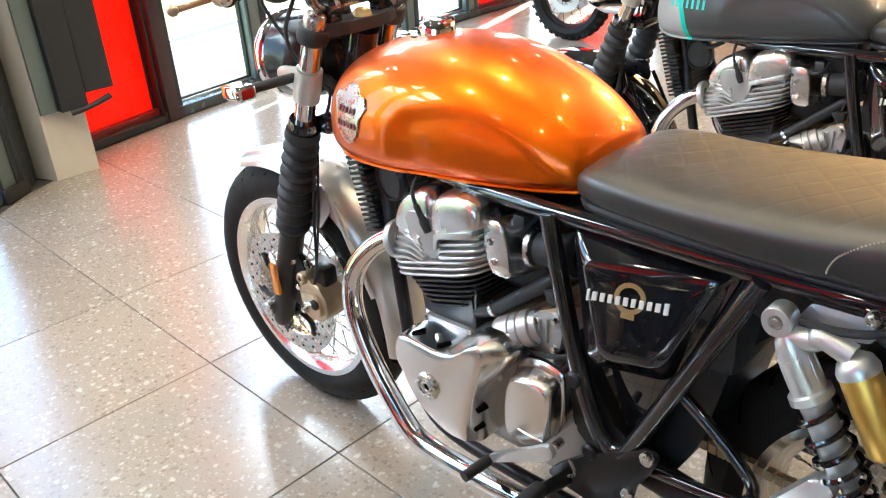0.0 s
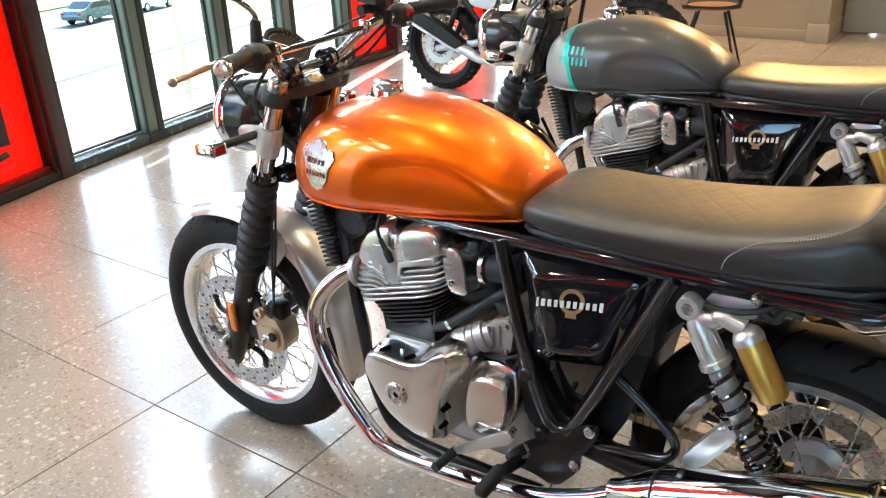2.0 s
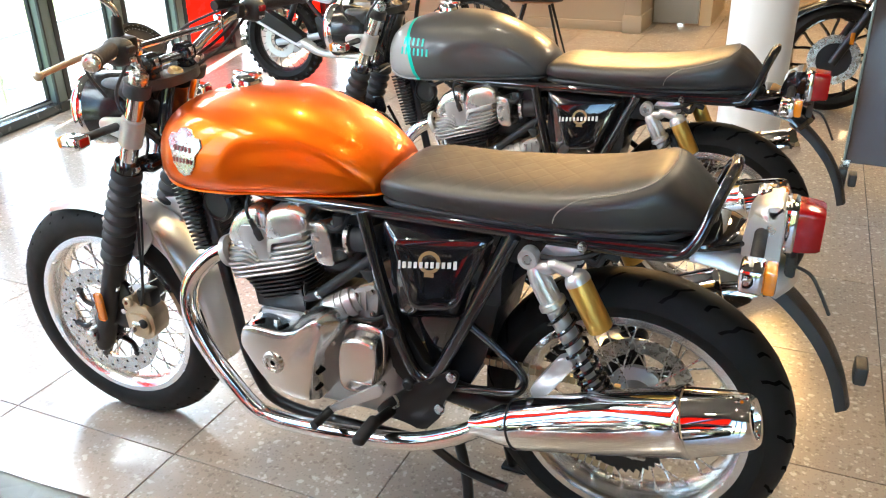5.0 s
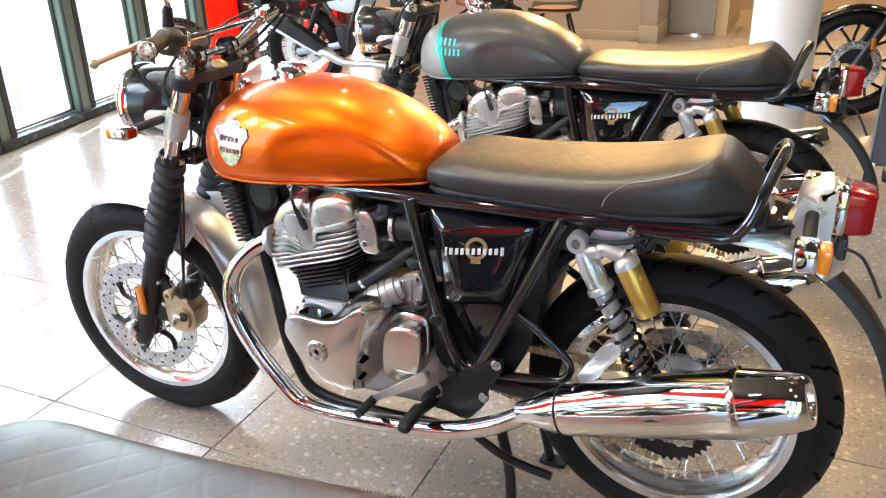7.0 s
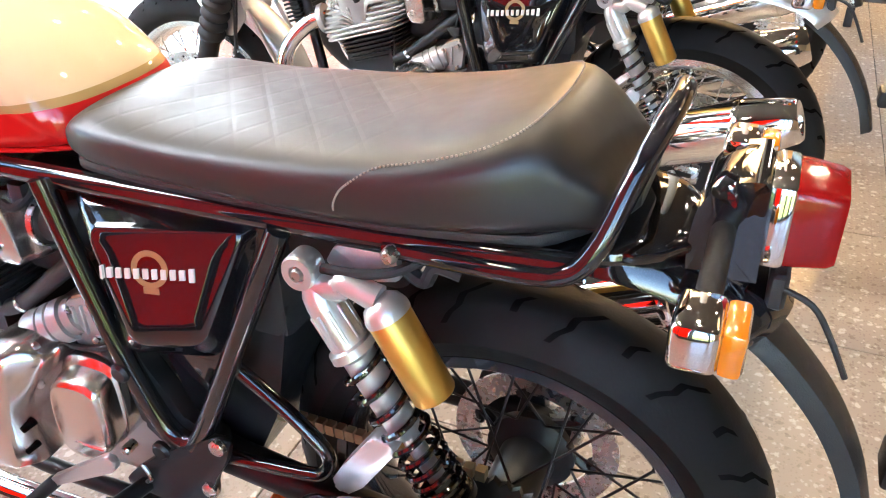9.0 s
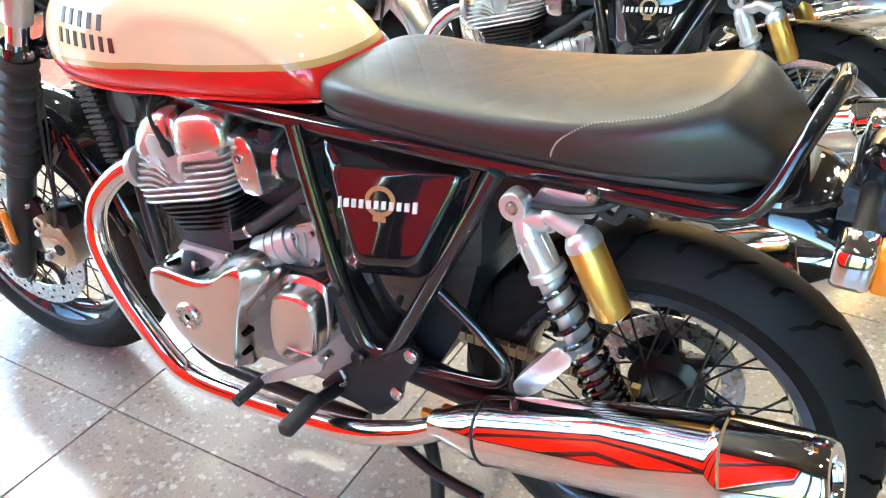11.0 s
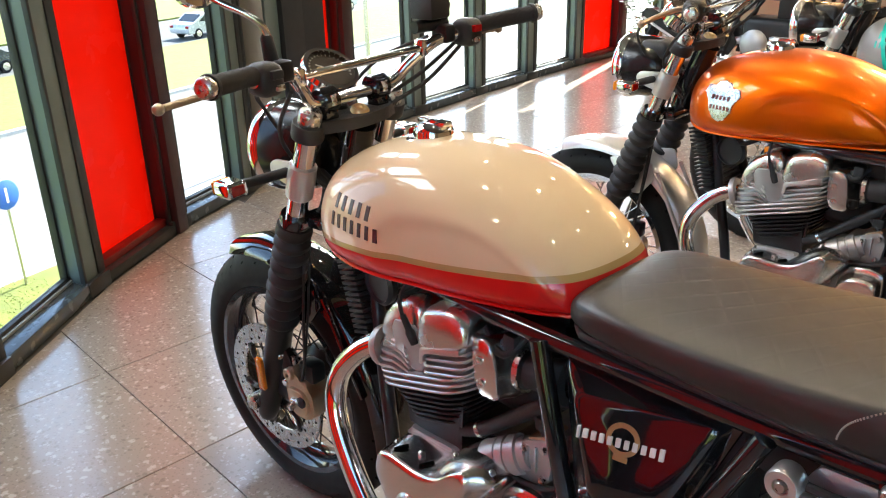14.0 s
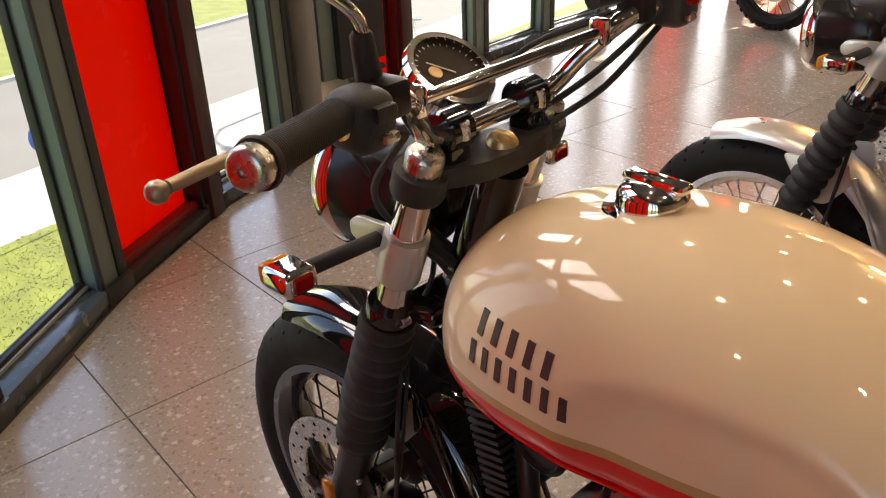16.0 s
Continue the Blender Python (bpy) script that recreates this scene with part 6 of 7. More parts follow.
        sh = P("shock_absorber", lathe([(0, 0.010), (0.010, 0.012), (0.018, 0.026), (0.0205, 0.040), (0.0215, 0.072), (0.0225, 0.094), (0.0275, 0.096), (0.0280, 0.106), (0.0230, 0.109), (0.0195, 0.112), (0.0190, 0.215), (0.011, 0.225), (0.011, 0.325), (0, 0.325)], cm, 28), SHOCK_ALLOY,
               "twin-spring shock absorber with a gold reservoir")
        for k in range(10):                    # ribs of the adjuster collar
            a = 2 * math.pi * k / 10
            rb_ = box(0.0195, 0.0228, -0.0022, 0.0022, 0.048, 0.090, 0.001, 1)
            bmesh.ops.transform(rb_, matrix=cm @ Matrix.Rotation(a, 4, "Z"), verts=rb_.verts)
            P("collar_rib", rb_, SHOCK_ALLOY, "", sh)
        P("shock_eye", lathe([(0.010, -0.014), (0.0185, -0.014), (0.0205, -0.011), (0.0205, 0.011), (0.0185, 0.014), (0.010, 0.014)], Matrix.Translation(T) @ AXLE, 26, closed=True), SHOCK_ALLOY, "", sh)
        P("shock_bolt", lathe([(0, 0.016), (0.0055, 0.016), (0.0075, 0.013), (0.0075, 0.011), (0.0105, 0.010), (0.0105, -0.02), (0, -0.02)], Matrix.Translation(T) @ (AXLE if s < 0 else AXLE.inverted()), 16), STEEL, "", sh)
        coil = []
        turns, h0, h1 = 10.5, 0.112, 0.318
        for k in range(int(turns * 14) + 1):
            q = k / (turns * 14)
            hh = h0 + (h1 - h0) * (1.55 * q - 0.55 * q * q if q < 1 else 1)
            a = q * turns * 2 * math.pi
            coil.append(cm @ Vector((0.0265 * math.cos(a), 0.0265 * math.sin(a), hh)))
        P("spring", tube(coil, 0.0042, 7, smooth=False), BLACK, "black coil spring", sh)
        P("spring_seat", lathe([(0.01, 0.316), (0.032, 0.316), (0.032, 0.324), (0.01, 0.328)], cm, 22, closed=True), SATIN, "", sh)
        P("shock_foot", lathe([(0.006, -0.018), (0.018, -0.018), (0.018, 0.018), (0.006, 0.018)], Matrix.Translation(Bm + U * 0.008) @ AXLE, 18, closed=True), SATIN, "", sh)
        rt, rb = Vector((rear(1.217), s * 0.153, 0.728)), Vector((rear(1.265), s * 0.151, 0.636))
        RL = (rb - rt).length
        P("reservoir", lathe([(0, 0), (0.0225, 0), (0.0240, 0.003), (0.0240, RL - 0.003), (0.0225, RL), (0, RL)], along(rt, rb), 30), GOLD, "gold anodised reservoir", sh)
        P("reservoir_cap", lathe([(0, -0.020), (0.012, -0.019), (0.021, -0.012), (0.0250, -0.002), (0.0250, 0.004), (0, 0.004)], along(rt, rb), 28), SHOCK_ALLOY, "", sh)
        P("reservoir_bridge", tube([T + U * 0.022, T + U * 0.030 + Vector((0.030, 0, 0.012)), (rear(1.172), s * 0.152, 0.752), rt + Vector((-0.008, 0, 0.014))], [0.014, 0.014, 0.012, 0.015], 14, 5), SHOCK_ALLOY, "", sh)
        P("shock_hose", tube([(rear(1.146), s * 0.150, 0.762), (rear(1.185), s * 0.150, 0.764), (rear(1.222), s * 0.142, 0.770), (rear(1.250), s * 0.125, 0.782)], 0.0055, 8, 5), RUBBER, "", sh)
        P("lock_bracket", prism(rounded([(1.145, 0.752), (1.160, 0.776), (1.232, 0.778), (1.236, 0.748), (1.210, 0.742)], 0.005), min(s * 0.116, s * 0.126), max(s * 0.116, s * 0.126), 0.002), SHOCK_ALLOY)
        P("loom", tube([(1.236, s * 0.118, 0.762), (1.262, s * 0.122, 0.752), (1.275, s * 0.122, 0.772), (1.300, s * 0.118, 0.766)], 0.008, 8, 5), RUBBER)
        P("rail_bolt", lathe([(0, 0.010), (0.006, 0.010), (0.009, 0.006), (0.009, -0.004), (0, -0.004)], Matrix.Translation((1.236, s * 0.142, 0.790)) @ (AXLE if s < 0 else AXLE.inverted()), 12), STEEL)
        # rear indicator
        ix, iz = 1.526, 0.806
        sg = P("rear_indicator", box(ix - 0.022, ix + 0.018, min(s * 0.152, s * 0.212), max(s * 0.152, s * 0.212), iz - 0.024, iz + 0.022, 0.009, 3), CHROME, "chrome indicator with an amber lens")
        P("indicator_lens", box(ix + 0.016, ix + 0.036, min(s * 0.155, s * 0.209), max(s * 0.155, s * 0.209), iz - 0.022, iz + 0.020, 0.006, 2), AMBER, "amber lens", sg)
        P("indicator_stalk", tube([(ix + 0.0, s * 0.045, iz + 0.018), (ix, s * 0.158, iz + 0.002)], 0.0115, 12, smooth=False), RUBBER, "", sg)
        # centre stand
        P("centre_stand_leg", tube([(0.955, s * 0.10, 0.265), (0.985, s * 0.115, 0.15), (1.000, s * 0.150, 0.012)], 0.013, 10, 4), SATIN)
        P("centre_stand_foot", box(0.975, 1.045, s * 0.150 - 0.02, s * 0.150 + 0.02, 0.0, 0.012, 0.003, 1), SATIN)
    # oil cooler and horn behind the fork
    oc = P("oil_cooler", box(-0.016, 0.016, -0.085, 0.085, 0.0, 0.19, 0.006, 2), SATIN, "black finned oil cooler")
    oc.data.transform(Matrix.Translation((0.318, 0, 0.605)) @ Matrix.Rotation(radians(-16), 4, "Y"))
    for k in range(17):
        fb = box(-0.022, 0.022, -0.098, 0.098, 0.010 + k * 0.0105, 0.0155 + k * 0.0105)
        bmesh.ops.transform(fb, matrix=Matrix.Translation((0.318, 0, 0.605)) @ Matrix.Rotation(radians(-16), 4, "Y"), verts=fb.verts)
        part("cooler_fin", fb, SATIN, oc)
    P("horn", lathe([(0, 0.0), (0.030, 0.0), (0.040, 0.008), (0.042, 0.02), (0.036, 0.026), (0.033, 0.02), (0, 0.018)], along((0.375, -0.075, 0.735), (0.365, -0.20, 0.735)), 26), SATIN, "round black horn")
    P("side_stand", tube([(0.90, -0.14, 0.265), (0.99, -0.155, 0.23), (1.10, -0.165, 0.22)], 0.010, 10, 4), SATIN)
    # wheels at the back, chain, sprocket
    TAIL = False
    spoked_wheel("rear_wheel", bike, RA[0], RA[1], 0.3185, 0.065, rim_mat, spoke_mat, 0.062, 1, "wire-spoked rear wheel with a cast hub")
    TAIL = True
    P("rear_axle", tube([(RX, -0.15, RA[1]), (RX, 0.15, RA[1])], 0.010, 10, smooth=False), STEEL)
    sk = bmesh.new()
    n = 38
    o = []
    for k in range(n * 2):
        r = 0.098 if k % 2 else 0.088
        a = math.pi * k / n
        o.append((RX + r * math.cos(a), RA[1] + r * math.sin(a)))
    prism(o, -0.092, -0.085, 0, 1, sk)
    sp = P("rear_sprocket", sk, SATIN, "black rear sprocket")
    for k in range(6):
        a = k * math.pi / 3
        P("sprocket_bolt", lathe([(0, 0.008), (0.006, 0.008), (0.008, 0.004), (0.008, 0), (0, 0)], Matrix.Translation((RX + 0.055 * math.cos(a), -0.092, RA[1] + 0.055 * math.sin(a))) @ AXLE, 8), STEEL, "", sp)
    ch = bmesh.new()
    for zt, zb in ((0.098, 0.045), (-0.098, -0.045)):
        a, b_ = Vector((RX - 0.01, -0.0885, RA[1] + zt)), Vector((0.80, -0.0885, 0.43 + zb))
        nlk = 34
        for k in range(nlk):
            p, q = a.lerp(b_, k / nlk), a.lerp(b_, (k + 0.8) / nlk)
            m4 = along((p + q) / 2, q)
            hl_ = (q - p).length / 2
            vs0 = len(ch.verts)
            box(-0.006, 0.006, -0.008, 0.008, -hl_, hl_, 0.0, 1, ch)
            bmesh.ops.transform(ch, matrix=m4, verts=list(ch.verts)[vs0:])
    P("chain", ch, CHAIN, "lubricated drive chain")["kind"] = "stuff"
    # rear mudguard, tail lamp
    arc_guard(bike, "inner_mudguard", RX, RA[1], [(0.985, 0.52), (1.015, 0.61), (1.075, 0.685), (1.16, 0.722)], 0.045, SATIN, "black inner mudguard", 0.012)
    arc_guard(bike, "rear_mudguard", RX, RA[1], [(1.380, 0.800), (1.44, 0.798), (1.50, 0.788), (1.548, 0.772), (1.580, 0.752), (1.598, 0.732)], 0.066, guard, "", 0.030)
    arc_guard(bike, "mud_flap", RX, RA[1], [(1.545, 0.735), (1.60, 0.695), (1.658, 0.630), (1.697, 0.560), (1.720, 0.490)], 0.038, PLASTIC, "black plastic mudguard extension", 0.010)
    tb = P("tail_bracket", prism(rounded([(1.500, 0.760), (1.496, 0.800), (1.500, 0.843), (1.518, 0.870), (1.548, 0.876), (1.558, 0.874), (1.562, 0.765), (1.545, 0.748)], 0.018), -0.050, 0.050, 0.026, 5), guard if guard is SILVER else BLACK, "tail lamp bracket")
    tl = P("tail_lamp", box(1.556, 1.582, -0.045, 0.045, 0.789, 0.872, 0.008, 2), CHROME, "rectangular red tail lamp in a chrome base")
    bm = bmesh.new()
    r = [[bm.verts.new((x, yy * k, 0.830 + zz * k)) for yy, zz in rounded([(-0.048, -0.046), (0.048, -0.046), (0.048, 0.046), (-0.048, 0.046)], 0.012, 3)] for x, k in ((1.580, 0.87), (1.586, 0.87), (1.616, 0.80), (1.622, 0.74))]
    for a, b_ in zip(r, r[1:]):
        for j in range(len(a)):
            bm.faces.new((a[j], a[(j + 1) % len(a)], b_[(j + 1) % len(a)], b_[j]))
    bm.faces.new(r[-1]); bm.faces.new(r[0])
    P("tail_lens", bm, RED_LENS, "red lens", tl)
    P("plate_holder", box(1.572, 1.590, -0.04, 0.04, 0.742, 0.782, 0.004, 1), PLASTIC)
    P("plate_arm", tube([(1.582, -0.036, 0.768), (1.612, -0.040, 0.758), (1.632, -0.040, 0.730), (1.655, -0.040, 0.685)], 0.0032, 8, 4), PLASTIC)
    P("plate_reflector", box(1.716, 1.738, -0.026, 0.026, 0.545, 0.582, 0.005, 2), PLASTIC)
    # dark fittings between tank, engine and frame
    P("fuse_box", box(0.88, 1.02, -0.085, 0.085, 0.62, 0.78, 0.015, 2), PLASTIC)
    P("air_box", box(0.80, 1.06, -0.10, 0.10, 0.60, 0.785, 0.02, 2), PLASTIC)
    P("under_tank", box(0.36, 0.76, -0.055, 0.055, 0.765, 0.80, 0.01, 2), SATIN)
    P("battery_tray", box(1.06, 1.22, -0.085, 0.085, 0.70, 0.785, 0.015, 2), PLASTIC)
    P("inner_guard", prism(rounded([(0.90, 0.36), (0.96, 0.36), (1.02, 0.48), (1.06, 0.66), (1.02, 0.70), (0.95, 0.60)], 0.02), -0.095, 0.095, 0.006), SATIN)
    for s in (-1, 1):
        for pts in (([(0.72, s * 0.10, 0.76), (0.70, s * 0.13, 0.735), (0.66, s * 0.12, 0.75), (0.60, s * 0.08, 0.775)]), ([(0.38, s * 0.07, 0.79), (0.40, s * 0.10, 0.76), (0.44, s * 0.09, 0.775)]),
                    ([(0.74, s * 0.11, 0.65), (0.77, s * 0.115, 0.62), (0.79, s * 0.10, 0.56)])):
            P("hose", tube(pts, 0.006, 8, 5), RUBBER)
        P("coil_bracket", box(0.70, 0.76, min(s * 0.06, s * 0.10), max(s * 0.06, s * 0.10), 0.735, 0.785, 0.008, 2), PLASTIC)
        P("injector_plug", box(0.690, 0.715, min(s * 0.09, s * 0.125), max(s * 0.09, s * 0.125), 0.725, 0.765, 0.006, 2), PLASTIC)
    TAIL = False
    return bike


build_bike("orange metallic roadster motorcycle on its centre stand", pose(0.432, 0.145, -0.002), ORANGE, SILVER, material("polished_rim", (0.86, 0.85, 0.83), 0.22, 1.0, 0.05, 10), STEEL, "shield",
           {"tank_label": "glossy orange metallic fuel tank"}, 3.2, 7.0)
build_bike("grey and black roadster motorcycle with teal tank line", pose(0.435, 1.260, -0.006, 0, 0, -0.6), GREY_TEAL, BLACK, material("polished_rim", (0.84, 0.83, 0.81), 0.22, 1.0, 0.05, 10), STEEL, "teal",
           {"tank_label": "satin grey and black fuel tank with a teal line"}, 4.0, 5.0)
cream = build_bike("cream and red roadster motorcycle with black rims", pose(0.400, -1.012, -0.006, 0, -0.7, -0.2), CREAM_RED, BLACK, material("black_chrome_rim", (0.05, 0.05, 0.055), 0.09, 0.6, 0.05, 10, coat=0.5), SATIN, "dark",
           {"tank_label": "cream fuel tank with a red lower band"}, 5.0)
tag = box(0.955, 1.008, -0.118, -0.104, 0.290, 0.312, 0.004, 2)
box(0.992, 1.016, -0.122, -0.100, 0.304, 0.334, 0.005, 2, tag)
part("plastic_tag", tag, material("orange_plastic", (0.75, 0.22, 0.01), 0.4, 0, 0.1, 30), cream, "bright orange plastic tag")

# ---------------------------------------------------------------- things further back in the showroom
WOOD = material("tan_wood_veneer", (0.42, 0.24, 0.12), 0.4, 0, 0.2, 6)
TAN = material("tan_leather", (0.38, 0.19, 0.10), 0.45, 0, 0.12, 12, 0.2, 200)
SHELL = material("black_shell_plastic", (0.03, 0.03, 0.032), 0.45, 0, 0.1, 10)
LEAF = material("dark_green_leaf", (0.05, 0.11, 0.025), 0.45, 0, 0.45, 25)
RED_PAINT = material("red_gloss_paint", (0.55, 0.015, 0.012), 0.2, 0, 0.05, 5, coat=0.7)
SILVER_PLASTIC = material("silver_grey_panel", (0.50, 0.52, 0.55), 0.35, 0.3, 0.04, 6)
POT = material("white_ceramic", (0.72, 0.70, 0.67), 0.35, 0, 0.04, 5)


def simple_tyre(name, parent, cx, cz, R, half, rr, knobs=False):
    at = Matrix.Translation((cx, 0, cz)) @ AXLE
    pr = [(rr, -half * 0.75)]
    for k in range(11):
        y = -half + 2 * half * k / 10
        pr.append((R - 0.05 * (abs(y) / half) ** 2.4, y))
    pr.append((rr, half * 0.75))
    tyre = part(name, lathe(pr, at, 56, closed=True), TYRE, parent)
    if knobs:
        kn = bmesh.new()
        for k in range(34):
            for row, y in enumerate((-0.62, 0.0, 0.62)):
                a = 2 * math.pi * (k + 0.5 * (row % 2)) / 34
                n0 = len(kn.verts)
                box(R - 0.02 - (0.010 if row != 1 else 0), R + (0.004 if row == 1 else -0.008), y * half - half * 0.2, y * half + half * 0.2, -0.013, 0.013, 0, 1, kn)
                bmesh.ops.transform(kn, matrix=Matrix.Translation((cx, 0, cz)) @ Matrix.Rotation(a, 4, "Y"), verts=list(kn.verts)[n0:])
        part("tread_knob", kn, TYRE, parent)["kind"] = "stuff"
    return tyre


def adventure_bike():
    """Long-travel motorcycle seen from its right side; x ahead here."""
    bike = thing("motorcycle", "dark adventure motorcycle with a silver side panel", "motorcycle", pose(-1.545, 3.77, 0, 0, 0, 3))
    P = lambda name, bm, mat, lab="", par=bike: part(name, bm, mat, par, lab)
    for nm, cx, R, half, rr in (("rear_wheel", 0.0, 0.315, 0.060, 0.232), ("front_wheel", 1.46, 0.345, 0.046, 0.285)):
        cz = R
        at = Matrix.Translation((cx, 0, cz)) @ AXLE
        hub = P(nm, lathe([(0.012, -0.07), (0.055, -0.065), (0.055, -0.05), (0.035, -0.04), (0.035, 0.04), (0.055, 0.05), (0.055, 0.065), (0.012, 0.07)], at, 24, closed=True), SATIN, "wire-spoked wheel")
        simple_tyre("tyre", hub, cx, cz, R, half, rr, True)
        part("rim", lathe([(rr + 0.006, -0.03), (rr - 0.012, -0.02), (rr - 0.012, 0.02), (rr + 0.006, 0.03), (rr - 0.004, 0.032), (rr - 0.02, 0.0), (rr - 0.004, -0.032)], at, 48, closed=True), SATIN, hub)
        part("brake_disc", lathe([(0.075, 0.07), (0.120, 0.07), (0.120, 0.075), (0.075, 0.075)], at, 40, closed=True), SHOCK_ALLOY, hub)
        part("brake_disc", lathe([(0.075, -0.075), (0.120, -0.075), (0.120, -0.07), (0.075, -0.07)], at, 40, closed=True), SHOCK_ALLOY, hub)
        for k in range(24):
            a = 2 * math.pi * k / 24
            sd = -1 if k % 2 else 1
            h = Vector((cx + 0.05 * math.cos(a - 0.5), sd * 0.05, cz + 0.05 * math.sin(a - 0.5)))
            e = Vector((cx + (rr - 0.015) * math.cos(a), 0, cz + (rr - 0.015) * math.sin(a)))
            ob = new("spoke", spoke_mesh((e - h).length, SATIN))
            ob.parent = hub
            ob.matrix_basis = along(h, e)
    for s in (-1, 1):
        P("fork_leg", tube([(1.46, s * 0.10, 0.345), (1.34, s * 0.10, 0.62)], 0.027, 12, smooth=False), SATIN)
        P("fork_tube", tube([(1.34, s * 0.10, 0.62), (1.16, s * 0.10, 1.05)], 0.020, 12, smooth=False), CHROME)
        P("swingarm", tube([(0.0, s * 0.11, 0.31), (0.30, s * 0.11, 0.36), (0.52, s * 0.10, 0.42)], 0.024, 10, 4), SILVER_PLASTIC)
        P("frame_tube", tube([(0.03, s * 0.12, 0.86), (0.17, s * 0.125, 0.763), (0.325, s * 0.13, 0.566), (0.42, s * 0.13, 0.468)], 0.015, 10, 4), SATIN)
        P("frame_tube", tube([(0.56, s * 0.13, 0.78), (0.50, s * 0.135, 0.60), (0.44, s * 0.135, 0.44), (0.40, s * 0.12, 0.30)], 0.016, 10, 4), SATIN)
        P("peg_bracket", prism(rounded([(0.33, 0.50), (0.42, 0.52), (0.50, 0.40), (0.44, 0.30), (0.36, 0.36)], 0.02), min(s * 0.12, s * 0.135), max(s * 0.12, s * 0.135), 0.003), SATIN)
        P("foot_peg", tube([(0.40, s * 0.13, 0.33), (0.39, s * 0.22, 0.33)], 0.012, 10, smooth=False), RUBBER)
        P("frame_tube", tube([(-0.20, s * 0.10, 0.90), (0.18, s * 0.11, 0.80), (0.58, s * 0.10, 0.79), (1.05, s * 0.05, 0.98)], 0.014, 10, 4), SATIN)
        P("frame_tube", tube([(1.10, s * 0.05, 0.95), (1.02, s * 0.12, 0.65), (0.92, s * 0.12, 0.32), (0.55, s * 0.12, 0.30)], 0.015, 10, 4), SATIN)
        P("side_panel", prism(rounded([(0.228, 0.765), (0.548, 0.760), (0.500, 0.640), (0.462, 0.592), (0.310, 0.622), (0.275, 0.690)], 0.02), min(s * 0.125, s * 0.145), max(s * 0.125, s * 0.145), 0.005), SILVER_PLASTIC, "silver-grey side panel")
        P("panel_bar", box(0.315, 0.490, min(s * 0.1455, s * 0.1465), max(s * 0.1455, s * 0.1465), 0.698, 0.714), SATIN)
        P("tank_side", prism(rounded([(0.556, 0.768), (0.61, 0.90), (0.66, 1.06), (0.95, 1.12), (1.10, 1.02), (0.98, 0.86), (0.775, 0.773)], 0.03), min(s * 0.10, s * 0.16), max(s * 0.10, s * 0.16), 0.02, 3), SILVER_PLASTIC)
        P("tank_rack", tube([(0.80, s * 0.20, 0.84), (0.84, s * 0.20, 1.10), (1.12, s * 0.20, 1.12), (1.20, s * 0.18, 0.96), (1.02, s * 0.19, 0.82)], 0.009, 8, 4), SATIN)
        P("shock_absorber", tube([(0.05, s * 0.08, 0.36), (0.22, s * 0.08, 0.72)], 0.022, 10, smooth=False), SATIN)
    P("silencer", prism(rounded([(-0.22, 0.60), (-0.245, 0.53), (0.185, 0.318), (0.275, 0.370), (0.10, 0.482), (-0.14, 0.605)], 0.02), -0.205, -0.125, 0.022, 3), SATIN, "black silencer with an alloy edge")
    P("silencer_edge", tube([(-0.22, -0.200, 0.535), (0.19, -0.200, 0.330), (0.24, -0.190, 0.330)], 0.012, 8, 4), SHOCK_ALLOY)
    P("exhaust_pipe", tube([(0.20, -0.165, 0.352), (0.30, -0.165, 0.305), (0.40, -0.160, 0.262), (0.62, -0.14, 0.25), (0.95, -0.10, 0.24), (1.06, -0.06, 0.40)], [0.036, 0.038, 0.028, 0.022, 0.022, 0.022], 12, 5), SHOCK_ALLOY)
    P("seat", loft([(-0.30, 0.90, 0.965, 0.10), (-0.15, 0.880, 0.970, 0.14), (0.10, 0.835, 0.955, 0.145), (0.19, 0.795, 0.915, 0.14), (0.36, 0.772, 0.875, 0.130), (0.52, 0.782, 0.885, 0.125), (0.60, 0.86, 0.90, 0.07)], 3.4, 4, 0.45, 30, 28), SEAT, "dark stepped seat")
    P("rear_rack", tube([(-0.05, -0.12, 0.93), (-0.42, -0.11, 0.99), (-0.45, 0, 0.99), (-0.42, 0.11, 0.99), (-0.05, 0.12, 0.93)], 0.010, 8, 5), SATIN)
    P("engine", box(0.52, 0.92, -0.13, 0.13, 0.28, 0.58, 0.04, 3), SATIN)
    P("cylinder", box(0.74, 0.92, -0.09, 0.09, 0.55, 0.82, 0.02, 2), SATIN)
    P("engine_cover", lathe([(0, 0.03), (0.07, 0.026), (0.10, 0.0), (0.10, -0.03)], Matrix.Translation((0.62, -0.135, 0.40)) @ AXLE, 28), CAST)
    P("fuel_tank", loft([(0.50, 0.86, 0.93, 0.06), (0.60, 0.85, 1.06, 0.10), (0.80, 0.85, 1.13, 0.12), (1.00, 0.88, 1.11, 0.10), (1.12, 0.93, 1.02, 0.05)], 2.5, 3, 0.4, 26, 26), SATIN)
    arc_guard(bike, "rear_mudguard", 0, 0.315, [(0.28, 0.60), (0.10, 0.70), (-0.08, 0.74), (-0.26, 0.78), (-0.40, 0.74)], 0.07, PLASTIC, "", 0.02)
    arc_guard(bike, "front_mudguard", 1.46, 0.345, [(1.12, 0.70), (1.30, 0.79), (1.50, 0.80), (1.72, 0.72)], 0.065, PLASTIC, "", 0.02)
    P("tail_lamp", box(-0.46, -0.40, -0.05, 0.05, 0.80, 0.85, 0.012, 2), RED_LENS)
